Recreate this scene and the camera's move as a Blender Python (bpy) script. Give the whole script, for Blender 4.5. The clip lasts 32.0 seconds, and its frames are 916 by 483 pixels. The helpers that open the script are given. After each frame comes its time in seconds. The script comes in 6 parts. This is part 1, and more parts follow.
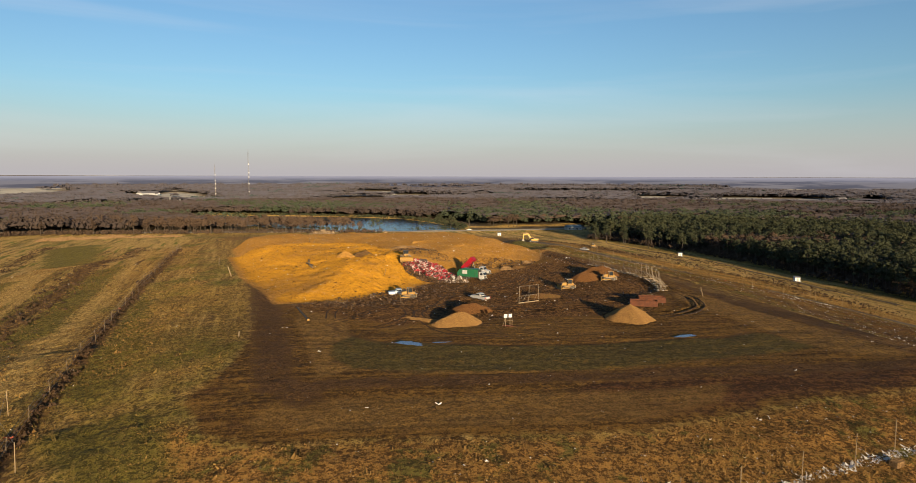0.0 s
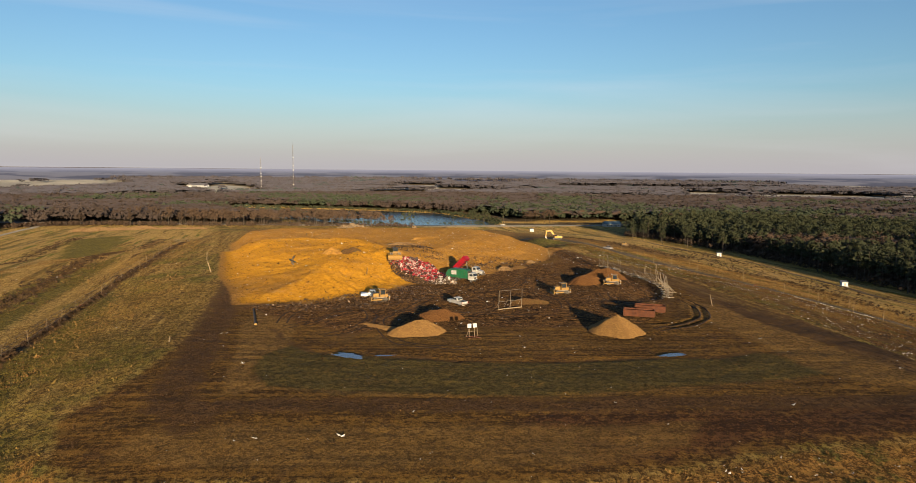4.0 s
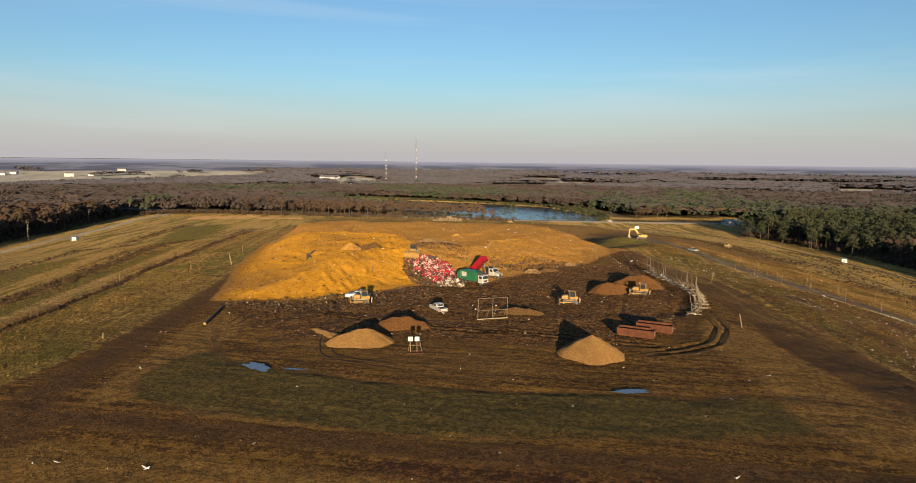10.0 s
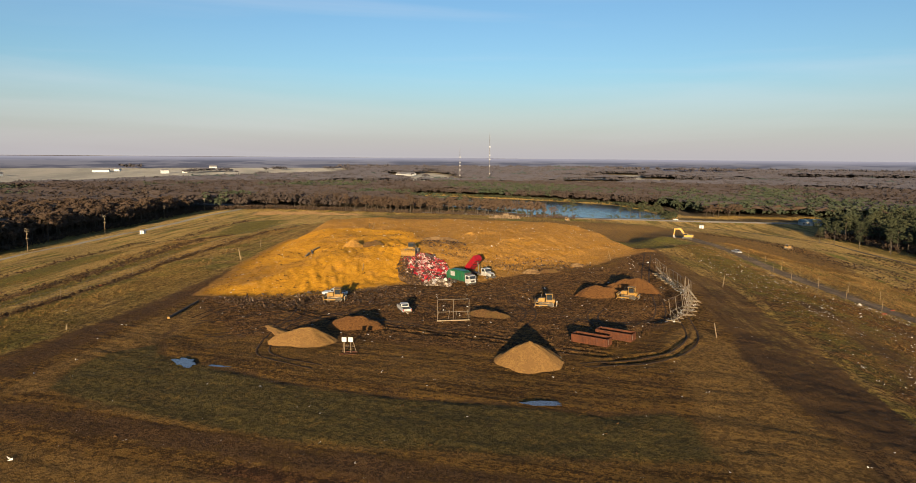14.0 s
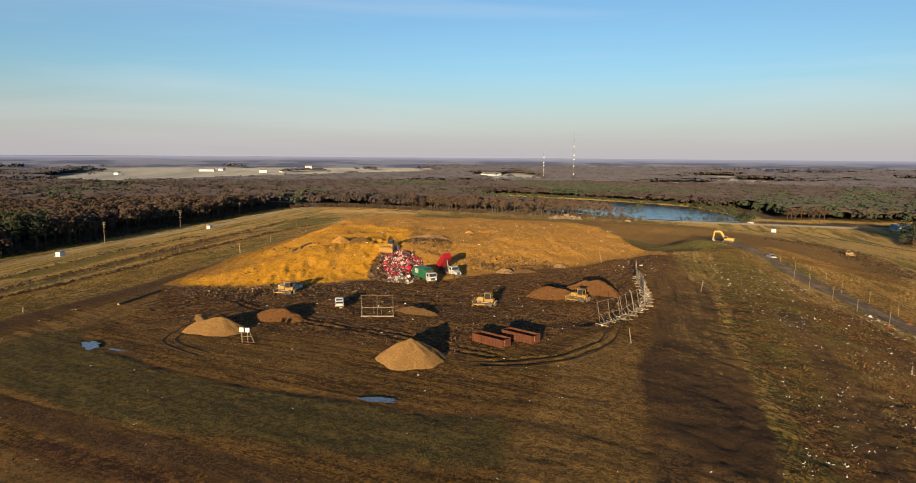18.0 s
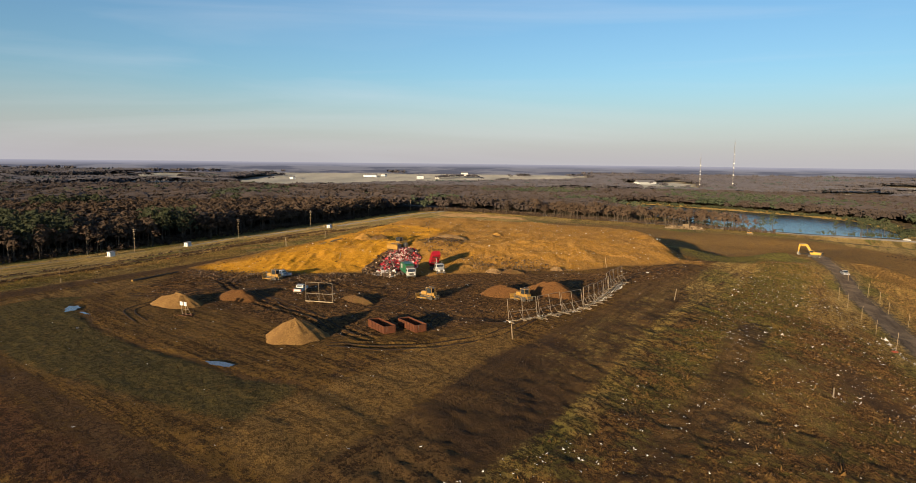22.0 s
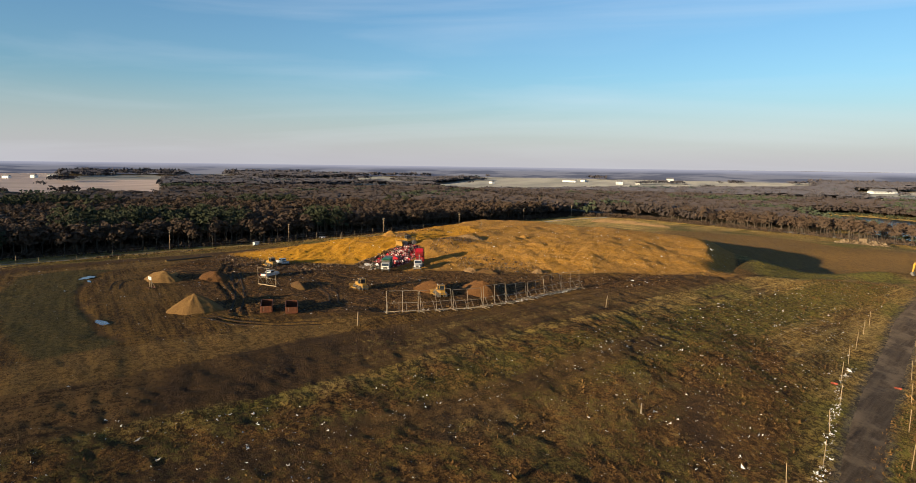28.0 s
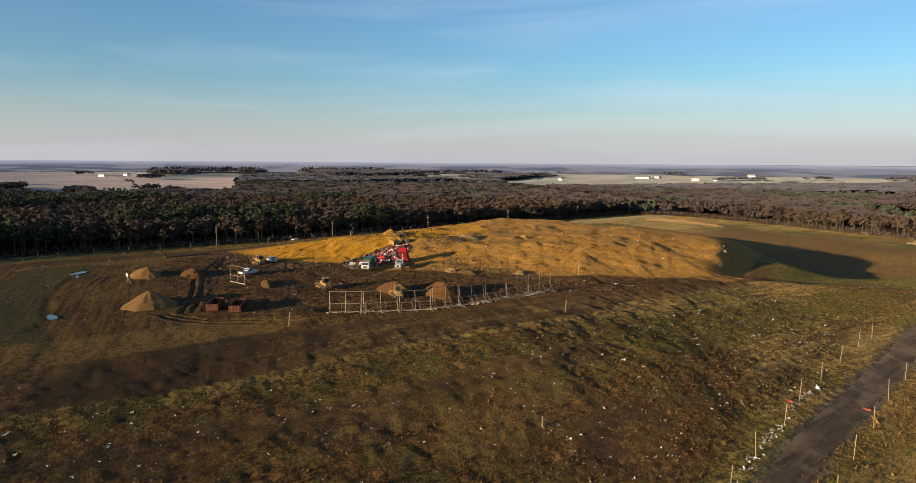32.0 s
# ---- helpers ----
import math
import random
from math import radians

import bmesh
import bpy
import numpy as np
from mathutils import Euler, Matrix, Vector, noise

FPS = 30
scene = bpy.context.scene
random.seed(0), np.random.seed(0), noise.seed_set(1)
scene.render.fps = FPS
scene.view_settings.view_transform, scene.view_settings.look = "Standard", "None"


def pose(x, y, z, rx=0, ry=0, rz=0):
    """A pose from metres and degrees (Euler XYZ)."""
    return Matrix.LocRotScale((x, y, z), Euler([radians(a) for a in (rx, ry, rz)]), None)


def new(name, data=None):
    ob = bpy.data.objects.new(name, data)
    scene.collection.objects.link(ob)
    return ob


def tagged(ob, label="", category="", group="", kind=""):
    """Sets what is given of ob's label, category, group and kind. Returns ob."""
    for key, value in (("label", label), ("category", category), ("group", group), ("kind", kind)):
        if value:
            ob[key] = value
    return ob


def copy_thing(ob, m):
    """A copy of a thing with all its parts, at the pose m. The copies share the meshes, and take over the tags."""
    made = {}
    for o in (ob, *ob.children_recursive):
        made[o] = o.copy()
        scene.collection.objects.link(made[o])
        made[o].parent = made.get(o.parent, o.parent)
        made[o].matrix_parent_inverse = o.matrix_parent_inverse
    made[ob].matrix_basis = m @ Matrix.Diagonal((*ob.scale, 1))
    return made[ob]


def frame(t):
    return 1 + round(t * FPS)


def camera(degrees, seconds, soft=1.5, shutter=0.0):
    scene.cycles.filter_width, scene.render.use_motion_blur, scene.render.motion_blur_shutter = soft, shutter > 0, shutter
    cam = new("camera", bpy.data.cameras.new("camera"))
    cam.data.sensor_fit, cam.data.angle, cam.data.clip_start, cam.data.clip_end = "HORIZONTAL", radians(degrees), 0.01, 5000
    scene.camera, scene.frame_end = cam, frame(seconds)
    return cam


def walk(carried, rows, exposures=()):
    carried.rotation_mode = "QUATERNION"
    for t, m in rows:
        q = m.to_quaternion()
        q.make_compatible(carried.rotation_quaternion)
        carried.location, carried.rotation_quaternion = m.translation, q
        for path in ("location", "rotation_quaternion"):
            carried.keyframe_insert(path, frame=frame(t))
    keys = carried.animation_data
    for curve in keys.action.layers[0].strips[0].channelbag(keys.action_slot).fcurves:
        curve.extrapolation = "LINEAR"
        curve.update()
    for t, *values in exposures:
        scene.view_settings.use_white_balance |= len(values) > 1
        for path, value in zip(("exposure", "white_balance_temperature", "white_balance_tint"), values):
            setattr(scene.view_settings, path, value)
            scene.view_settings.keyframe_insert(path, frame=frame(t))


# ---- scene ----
cam = camera(69.9, 32.0, soft=0.7)
# seconds, x, y, z, yaw, pitch, lean of the drone
PATH = [
    (0.0, -0.53, 0.94, 33.41, 0.01, -5.88, 0.16),
    (0.5, 1.58, 3.18, 33.34, 0.14, -5.92, 0.19),
    (1.0, 3.70, 5.39, 33.25, 0.38, -6.01, 0.22),
    (1.5, 5.84, 7.60, 33.16, 0.75, -6.06, 0.26),
    (2.0, 8.00, 9.76, 33.10, 1.29, -6.13, 0.30),
    (2.5, 10.20, 11.92, 33.02, 1.94, -6.18, 0.35),
    (3.0, 12.39, 14.08, 32.93, 2.63, -6.26, 0.39),
    (3.5, 14.64, 16.18, 32.82, 3.42, -6.32, 0.45),
    (5.5, 24.33, 24.22, 32.69, 7.21, -6.61, 0.62),
    (6.0, 26.76, 26.25, 32.68, 8.18, -6.67, 0.66),
    (6.5, 29.25, 28.20, 32.69, 9.19, -6.76, 0.68),
    (7.0, 31.74, 30.12, 32.69, 10.16, -6.80, 0.71),
    (7.5, 34.25, 32.06, 32.67, 11.08, -6.87, 0.74),
    (8.0, 36.77, 33.89, 32.63, 11.99, -6.91, 0.76),
    (8.5, 39.36, 35.55, 32.67, 12.92, -6.95, 0.73),
    (9.0, 41.95, 37.19, 32.68, 13.88, -7.01, 0.71),
    (9.5, 44.65, 38.84, 32.66, 14.89, -7.05, 0.65),
    (10.0, 47.35, 40.47, 32.68, 15.90, -7.10, 0.63),
    (10.5, 50.05, 42.02, 32.67, 16.88, -7.15, 0.61),
    (11.0, 52.78, 43.55, 32.70, 17.82, -7.21, 0.58),
    (11.5, 55.48, 45.04, 32.73, 18.73, -7.29, 0.52),
    (12.0, 58.21, 46.51, 32.73, 19.62, -7.33, 0.51),
    (12.5, 60.98, 47.97, 32.77, 20.52, -7.31, 0.45),
    (13.0, 63.75, 49.39, 32.81, 21.39, -7.32, 0.44),
    (13.5, 66.54, 50.80, 32.88, 22.26, -7.38, 0.42),
    (14.0, 69.36, 52.11, 32.99, 23.13, -7.45, 0.43),
    (14.5, 72.16, 53.52, 33.06, 24.02, -7.51, 0.43),
    (16.5, 85.24, 60.34, 32.98, 27.22, -7.48, 0.39),
    (17.0, 89.70, 62.72, 32.86, 28.43, -7.49, 0.35),
    (17.5, 94.50, 65.36, 32.70, 29.85, -7.45, 0.38),
    (18.0, 99.57, 68.14, 32.51, 31.49, -7.48, 0.39),
    (18.5, 104.86, 70.97, 32.34, 33.19, -7.39, 0.39),
    (19.0, 110.12, 73.89, 32.19, 34.99, -7.34, 0.44),
    (19.5, 115.63, 76.75, 32.02, 36.96, -7.36, 0.44),
    (20.0, 121.08, 79.72, 31.92, 38.96, -7.24, 0.49),
    (20.5, 126.58, 82.59, 31.80, 40.99, -7.24, 0.54),
    (21.0, 132.10, 85.59, 31.73, 42.91, -7.16, 0.59),
    (21.5, 137.62, 88.70, 31.64, 44.45, -7.02, 0.61),
    (22.0, 143.01, 92.07, 31.61, 45.88, -6.94, 0.66),
    (22.5, 148.21, 95.59, 31.59, 47.35, -6.92, 0.68),
    (23.0, 153.30, 99.39, 31.55, 48.93, -6.83, 0.68),
    (23.5, 158.21, 103.26, 31.46, 50.39, -6.85, 0.71),
    (24.0, 162.81, 107.27, 31.45, 51.90, -6.82, 0.72),
    (24.5, 167.18, 111.33, 31.50, 53.32, -6.80, 0.75),
    (25.0, 171.09, 115.37, 31.53, 54.80, -6.74, 0.75),
    (25.5, 174.87, 119.70, 31.58, 56.40, -6.65, 0.76),
    (27.5, 186.72, 138.69, 31.55, 62.77, -6.62, 0.72),
    (28.0, 189.01, 143.66, 31.56, 64.75, -6.70, 0.77),
    (28.5, 190.95, 148.51, 31.52, 66.64, -6.77, 0.73),
    (29.0, 192.49, 153.01, 31.52, 68.20, -6.84, 0.71),
    (29.5, 193.65, 157.14, 31.60, 69.33, -6.89, 0.65),
    (30.0, 194.49, 160.73, 31.74, 70.12, -6.95, 0.61),
    (30.5, 195.14, 163.86, 31.90, 70.79, -7.01, 0.56),
    (31.0, 195.57, 166.40, 32.03, 71.28, -7.02, 0.51),
    (31.5, 195.86, 168.71, 32.16, 71.45, -7.03, 0.48),
    (32.0, 196.24, 171.19, 32.25, 71.51, -7.03, 0.42),
]
walk(cam, [(t, pose(x, y, z, 90 + pitch, 0, yaw) @ pose(0, 0, 0, 0, 0, lean)) for t, x, y, z, yaw, pitch, lean in PATH],
     ((0.0, 0.82, 6440, 10), (16.0, 0.88, 6420, 10), (25.0, 0.94, 6230, 8), (29.0, 1.03, 6100, 7), (32.0, 1.03, 6100, 7)))

# ---- light: low winter sun behind the first camera, clear sky ----
SUN_EL, SUN_AZ = radians(7.7), math.atan2(8.2, -24.8)          # azimuth from +y towards +x
world = bpy.data.worlds.new("world")
scene.world = world
world.use_nodes = True
wn, wl = world.node_tree.nodes, world.node_tree.links
sky = wn.new("ShaderNodeTexSky")
sky.sky_type, sky.sun_disc = "NISHITA", False
sky.sun_elevation, sky.sun_rotation = SUN_EL, SUN_AZ
sky.air_density, sky.dust_density, sky.ozone_density, sky.altitude = 1.0, 0.6, 3.2, 60
# thin haze along the horizon and faint high cirrus
coords = wn.new("ShaderNodeTexCoord")
parts_xyz = wn.new("ShaderNodeSeparateXYZ")
wl.new(coords.outputs["Generated"], parts_xyz.inputs[0])
haze_up = wn.new("ShaderNodeMapRange")
haze_up.interpolation_type = "SMOOTHSTEP"
wl.new(parts_xyz.outputs[2], haze_up.inputs[0])
for slot, value in zip((1, 2, 3, 4), (-0.02, 0.135, 0.86, 0.0)):
    haze_up.inputs[slot].default_value = value
haze = wn.new("ShaderNodeMix")
haze.data_type = "RGBA"
haze.inputs[7].default_value = (3.1, 2.88, 3.1, 1)
wl.new(haze_up.outputs[0], haze.inputs[0])
wl.new(sky.outputs[0], haze.inputs[6])
flat = wn.new("ShaderNodeMapping")
flat.vector_type = "TEXTURE"
flat.inputs["Scale"].default_value, flat.inputs["Rotation"].default_value = (1.6, 1.0, 0.12), (0, 0, radians(35))
wl.new(coords.outputs["Generated"], flat.inputs[0])
wisps = wn.new("ShaderNodeTexNoise")
wisps.inputs["Scale"].default_value, wisps.inputs["Detail"].default_value, wisps.inputs["Distortion"].default_value = 1.7, 7, 0.6
wl.new(flat.outputs[0], wisps.inputs["Vector"])
thin = wn.new("ShaderNodeMapRange")
for slot, value in zip((1, 2, 3, 4), (0.50, 0.80, 0.0, 0.25)):
    thin.inputs[slot].default_value = value
wl.new(wisps.outputs["Fac"], thin.inputs[0])
cirrus = wn.new("ShaderNodeMix")
cirrus.data_type = "RGBA"
cirrus.inputs[7].default_value = (4.6, 4.6, 4.8, 1)
wl.new(thin.outputs[0], cirrus.inputs[0])
wl.new(haze.outputs[2], cirrus.inputs[6])
wl.new(cirrus.outputs[2], wn["Background"].inputs[0])
wn["Background"].inputs[1].default_value = 0.095
sun = new("sun", bpy.data.lights.new("sun", "SUN"))
sun.data.energy, sun.data.angle, sun.data.color = 5.0, radians(0.6), (1.0, 0.76, 0.46)
SUN_DIR = Vector((math.sin(SUN_AZ) * math.cos(SUN_EL), math.cos(SUN_AZ) * math.cos(SUN_EL), math.sin(SUN_EL)))
sun.matrix_world = Matrix.Translation((0, -200, 300)) @ (-SUN_DIR).to_track_quat("-Z", "Y").to_matrix().to_4x4()

# ---- plan of the ground, in metres ----
def seg_dist(X, Y, pts, closed=False):
    """Distance to a polyline."""
    best = np.full(X.shape, 1e9)
    n = len(pts)
    for i in range(n if closed else n - 1):
        ax, ay = pts[i]
        bx, by = pts[(i + 1) % n]
        dx, dy = bx - ax, by - ay
        k = np.clip(((X - ax) * dx + (Y - ay) * dy) / (dx * dx + dy * dy + 1e-9), 0, 1)
        best = np.minimum(best, np.hypot(X - ax - k * dx, Y - ay - k * dy))
    return best


def sd_poly(X, Y, pts):
    """Signed distance to a polygon, negative inside."""
    inside = np.zeros(X.shape, bool)
    n = len(pts)
    for i in range(n):
        ax, ay = pts[i]
        bx, by = pts[(i + 1) % n]
        if ay != by:
            inside ^= ((ay > Y) != (by > Y)) & (X < (bx - ax) * (Y - ay) / (by - ay) + ax)
    d = seg_dist(X, Y, pts, True)
    return np.where(inside, -d, d)


def smooth(a, b, v):
    k = np.clip((v - a) / (b - a), 0, 1)
    return k * k * (3 - 2 * k)


def value_noise(X, Y, size, seed):
    """Smooth noise from -1 to 1 with cells of the given size."""
    x, y = X / size, Y / size
    xi, yi = np.floor(x).astype(np.int64), np.floor(y).astype(np.int64)
    fx, fy = x - xi, y - yi
    fx, fy = fx * fx * (3 - 2 * fx), fy * fy * (3 - 2 * fy)

    def cell(a, b):
        h = (a * 374761393 + b * 668265263 + seed * 1442695041) & 0x7FFFFFFF
        h = ((h ^ (h >> 13)) * 1274126177) & 0x7FFFFFFF
        return ((h ^ (h >> 16)) & 0xFFFF) / 32767.5 - 1

    return ((cell(xi, yi) * (1 - fx) + cell(xi + 1, yi) * fx) * (1 - fy)
            + (cell(xi, yi + 1) * (1 - fx) + cell(xi + 1, yi + 1) * fx) * fy)


PLAIN = -31.0
TOP_EDGE = [(-38, 88), (-23, 80), (0, 77), (26, 81), (57, 90), (80, 100), (89, 115), (81, 146), (74, 173), (69, 207), (62, 235),
            (48, 258), (32, 296), (22, 328), (6, 352), (-30, 366), (-90, 362), (-118, 330), (-112, 290), (-85, 223), (-62, 170), (-50, 130)]
BASE_EDGE = [(-290, 128), (-322, 252), (-380, 396), (-470, 620), (-420, 660), (-200, 690), (-50, 700), (60, 690), (140, 620), (190, 500),
             (212, 385), (228, 300), (238, 200), (240, 100), (200, 0), (100, -60), (-50, -80), (-200, -60), (-270, 50)]
MOUND = [(-47, 168), (-35, 171), (-24, 176), (-15, 190), (-6, 205), (8, 212), (19, 235), (31, 253), (36, 285), (34, 306), (27, 326), (11, 348),
         (-26, 364), (-67, 358), (-100, 326), (-101, 289), (-83, 245), (-64, 205)]
SIDE_ROAD = [(150, 150), (141, 205), (133, 226), (126, 238), (118, 252), (104, 279), (91, 305), (82.5, 321), (74, 340), (67, 358), (58, 376), (50, 392), (44, 408), (20, 440)]
LAKE = [(-122, 745), (-60, 752), (4, 774), (-14, 830), (-44, 890), (-80, 945), (-140, 975), (-250, 1000), (-390, 1020), (-420, 965), (-330, 860), (-215, 790)]
TROUGH = [(54.5, 189), (57, 197), (57.4, 204), (56.8, 211), (55, 218), (52.5, 226), (49.6, 233), (46.6, 241), (43.5, 250), (38, 275), (34, 296), (35, 312)]
PAD_EDGE = [(-30, 146), (-25, 137), (-18, 130.5), (-6, 128.6), (9, 127.2), (25, 128.5), (40, 132), (55, 134.5), (63, 139)]
HIGHWAY = [(-900, 690), (-500, 700), (-300, 715), (-110, 730), (0, 745), (97, 768), (160, 790), (400, 880), (900, 1080)]


def height(X, Y):
    """Height of the ground."""
    X, Y = np.asarray(X, float), np.asarray(Y, float)
    d0, d1 = sd_poly(X, Y, TOP_EDGE), sd_poly(X, Y, BASE_EDGE)
    k = np.clip(d0, 0, None) / (np.clip(d0, 0, None) + np.clip(-d1, 0, None) + 1e-6)
    # the south-west flank falls away more steeply from the rim
    k = k + 0.20 * k * (1 - k) * smooth(-5, -45, X) * smooth(260, 170, Y)
    z = PLAIN * k
    z -= 1.6 * smooth(120, 78, Y) * (d0 < 0) + 1.6 * (1 - k) * smooth(120, 78, Y) * (d0 >= 0) * smooth(150, 60, np.abs(X - 20))
    # crowned edge of the plateau
    z -= 0.5 * np.exp(-(d0 / 6.0) ** 2)
    # side road cut as a bench
    road = seg_dist(X, Y, SIDE_ROAD)
    bench = smooth(11, 4.5, road)
    z = z - 0.5 * bench
    # working mound of cover sand
    m = -sd_poly(X, Y, MOUND)
    w = 9 + 22 * smooth(-85, -45, X + 0.2 * (Y - 230))
    w *= 1 - 0.7 * smooth(-8, 22, 0.62 * (X - 22) + 0.78 * (Y - 305))
    rise = smooth(0, 1, m / w) * (5.3 - 2.0 * smooth(275, 350, Y) - 1.2 * smooth(-20, 25, X))
    # its north-east end is cut off as a steep bank
    rise *= 1 - smooth(-1, 10, 0.734 * (X - 18) + 0.678 * (Y - 323))
    z += rise
    bank = 0.734 * (X - 18) + 0.678 * (Y - 323)
    z -= 3.4 * smooth(-3, 9, bank) * smooth(46, 26, X - 0.3 * (Y - 323)) * (1 - smooth(30, 110, bank)) * smooth(-60, -30, X)
    inside = smooth(0, 12, m)
    z += inside * 0.45 * value_noise(X, Y, 9, 3) + inside * 0.24 * value_noise(X + 0.4 * Y, Y, 3.2, 4)
    near = smooth(60, 10, d0)
    z += near * (0.18 * value_noise(X, Y, 13, 7) + 0.08 * value_noise(X, Y, 3.7, 8))
    slope = smooth(0, 25, d0) * smooth(0, 20, -d1)
    z += slope * (0.9 * value_noise(X, Y, 45, 11) + 0.3 * value_noise(X, Y, 11, 12)) * (1 - bench)
    # steep shaded face north of the mound
    z -= 5.2 * smooth(2, 40, d0) * smooth(300, 345, Y) * smooth(40, 10, X) * (1 - smooth(40, 220, d0))
    # shoulder of the slope where the haul road tops out
    z += 2.4 * np.exp(-((X - 44) / 34) ** 2 - ((Y - 400) / 48) ** 2)
    # ditch along the southern edge of the work pad, and the pad a little proud of the shelf
    z -= (0.11 + 0.07 * value_noise(X, Y, 6, 15)) * np.exp(-((seg_dist(X, Y, PAD_EDGE) + 0.7 * value_noise(X, Y, 4, 16)) / 0.8) ** 2)
    # churned trough at the foot of the grassy crest
    z -= 0.75 * np.exp(-(seg_dist(X, Y, TROUGH) / 2.6) ** 2)
    # far country closes up to the horizon
    z += 46 * smooth(1500, 4700, np.hypot(X - 60, Y - 90))
    # lake bed
    z -= 2.5 * smooth(6, -6, sd_poly(X, Y, LAKE))
    return z


def ground_at(x, y):
    return float(height(np.array([x]), np.array([y]))[0])


def spread(lo, hi, step, reach, growth=1.14):
    """Coordinates with a dense middle and growing steps outwards."""
    mid = list(np.arange(lo, hi + step / 2, step))
    s, v, up = step, hi, []
    while v < reach:
        s *= growth
        v += s
        up.append(v)
    s, v, down = step, lo, []
    while v > -reach:
        s *= growth
        v -= s
        down.append(v)
    return np.array(down[::-1] + mid + up)


def mesh_grid(name, xs, ys, Z):
    """A sheet mesh over a grid."""
    X, Y = np.meshgrid(xs, ys)
    nx, ny = len(xs), len(ys)
    co = np.stack([X, Y, Z], -1).reshape(-1, 3)
    i = (np.arange(ny - 1)[:, None] * nx + np.arange(nx - 1)[None, :]).reshape(-1)
    quads = np.stack([i, i + 1, i + nx + 1, i + nx], 1)
    me = bpy.data.meshes.new(name)
    me.vertices.add(len(co))
    me.vertices.foreach_set("co", co.reshape(-1))
    me.loops.add(quads.size)
    me.loops.foreach_set("vertex_index", quads.reshape(-1).astype(np.int32))
    me.polygons.add(len(quads))
    me.polygons.foreach_set("loop_start", np.arange(0, quads.size, 4, dtype=np.int32))
    me.polygons.foreach_set("loop_total", np.full(len(quads), 4, np.int32))
    me.polygons.foreach_set("use_smooth", np.ones(len(quads), bool))
    me.update()
    me.validate()
    return me


# ---- materials ----
class Net:
    """Short writing for node materials."""

    def __init__(self, name):
        self.m = bpy.data.materials.new(name)
        self.m.use_nodes = True
        self.t = self.m.node_tree
        self.b = self.t.nodes["Principled BSDF"]
        self.co = self.t.nodes.new("ShaderNodeTexCoord").outputs["Object"]

    def put(self, socket, value):
        if isinstance(value, bpy.types.NodeSocket):
            self.t.links.new(value, socket)
        elif isinstance(value, tuple) and len(value) == 3 and socket.type == "RGBA":
            socket.default_value = (*value, 1)
        else:
            socket.default_value = value

    def math(self, op, a, b=0.0, clamp=False):
        n = self.t.nodes.new("ShaderNodeMath")
        n.operation, n.use_clamp = op, clamp
        self.put(n.inputs[0], a)
        self.put(n.inputs[1], b)
        return n.outputs[0]

    def noise(self, scale, detail=4.0, rough=0.55, stretch=None, turn=0.0, distort=0.0):
        n = self.t.nodes.new("ShaderNodeTexNoise")
        n.inputs["Scale"].default_value, n.inputs["Detail"].default_value = scale, detail
        n.inputs["Roughness"].default_value, n.inputs["Distortion"].default_value = rough, distort
        source = self.co
        if stretch:
            p = self.t.nodes.new("ShaderNodeMapping")
            p.vector_type = "TEXTURE"
            p.inputs["Scale"].default_value, p.inputs["Rotation"].default_value = stretch, (0, 0, radians(turn))
            self.put(p.inputs[0], source)
            source = p.outputs[0]
        self.put(n.inputs["Vector"], source)
        return n.outputs["Fac"]

    def span(self, v, lo, hi):
        n = self.t.nodes.new("ShaderNodeMapRange")
        n.clamp = True
        self.put(n.inputs[0], v)
        n.inputs[1].default_value, n.inputs[2].default_value = lo, hi
        return n.outputs[0]

    def mix(self, fac, a, b, blend="MIX"):
        n = self.t.nodes.new("ShaderNodeMix")
        n.data_type, n.blend_type = "RGBA", blend
        self.put(n.inputs[0], fac)
        self.put(n.inputs[6], a)
        self.put(n.inputs[7], b)
        return n.outputs[2]

    def attr(self, name):
        n = self.t.nodes.new("ShaderNodeAttribute")
        n.attribute_name = name
        return n

    def rand(self):
        return self.t.nodes.new("ShaderNodeObjectInfo").outputs["Random"]

    def bump(self, h, strength, distance=0.05):
        n = self.t.nodes.new("ShaderNodeBump")
        n.inputs["Strength"].default_value, n.inputs["Distance"].default_value = strength, distance
        self.put(n.inputs["Height"], h)
        self.put(self.b.inputs["Normal"], n.outputs[0])

    def done(self, color, rough=0.8, metal=0.0, spec=0.3):
        self.put(self.b.inputs["Base Color"], color)
        self.put(self.b.inputs["Roughness"], rough)
        self.put(self.b.inputs["Metallic"], metal)
        self.b.inputs["Specular IOR Level"].default_value = spec
        self.b.inputs["Diffuse Roughness"].default_value = 1.0 if spec < 0.2 else 0.0
        return self.m


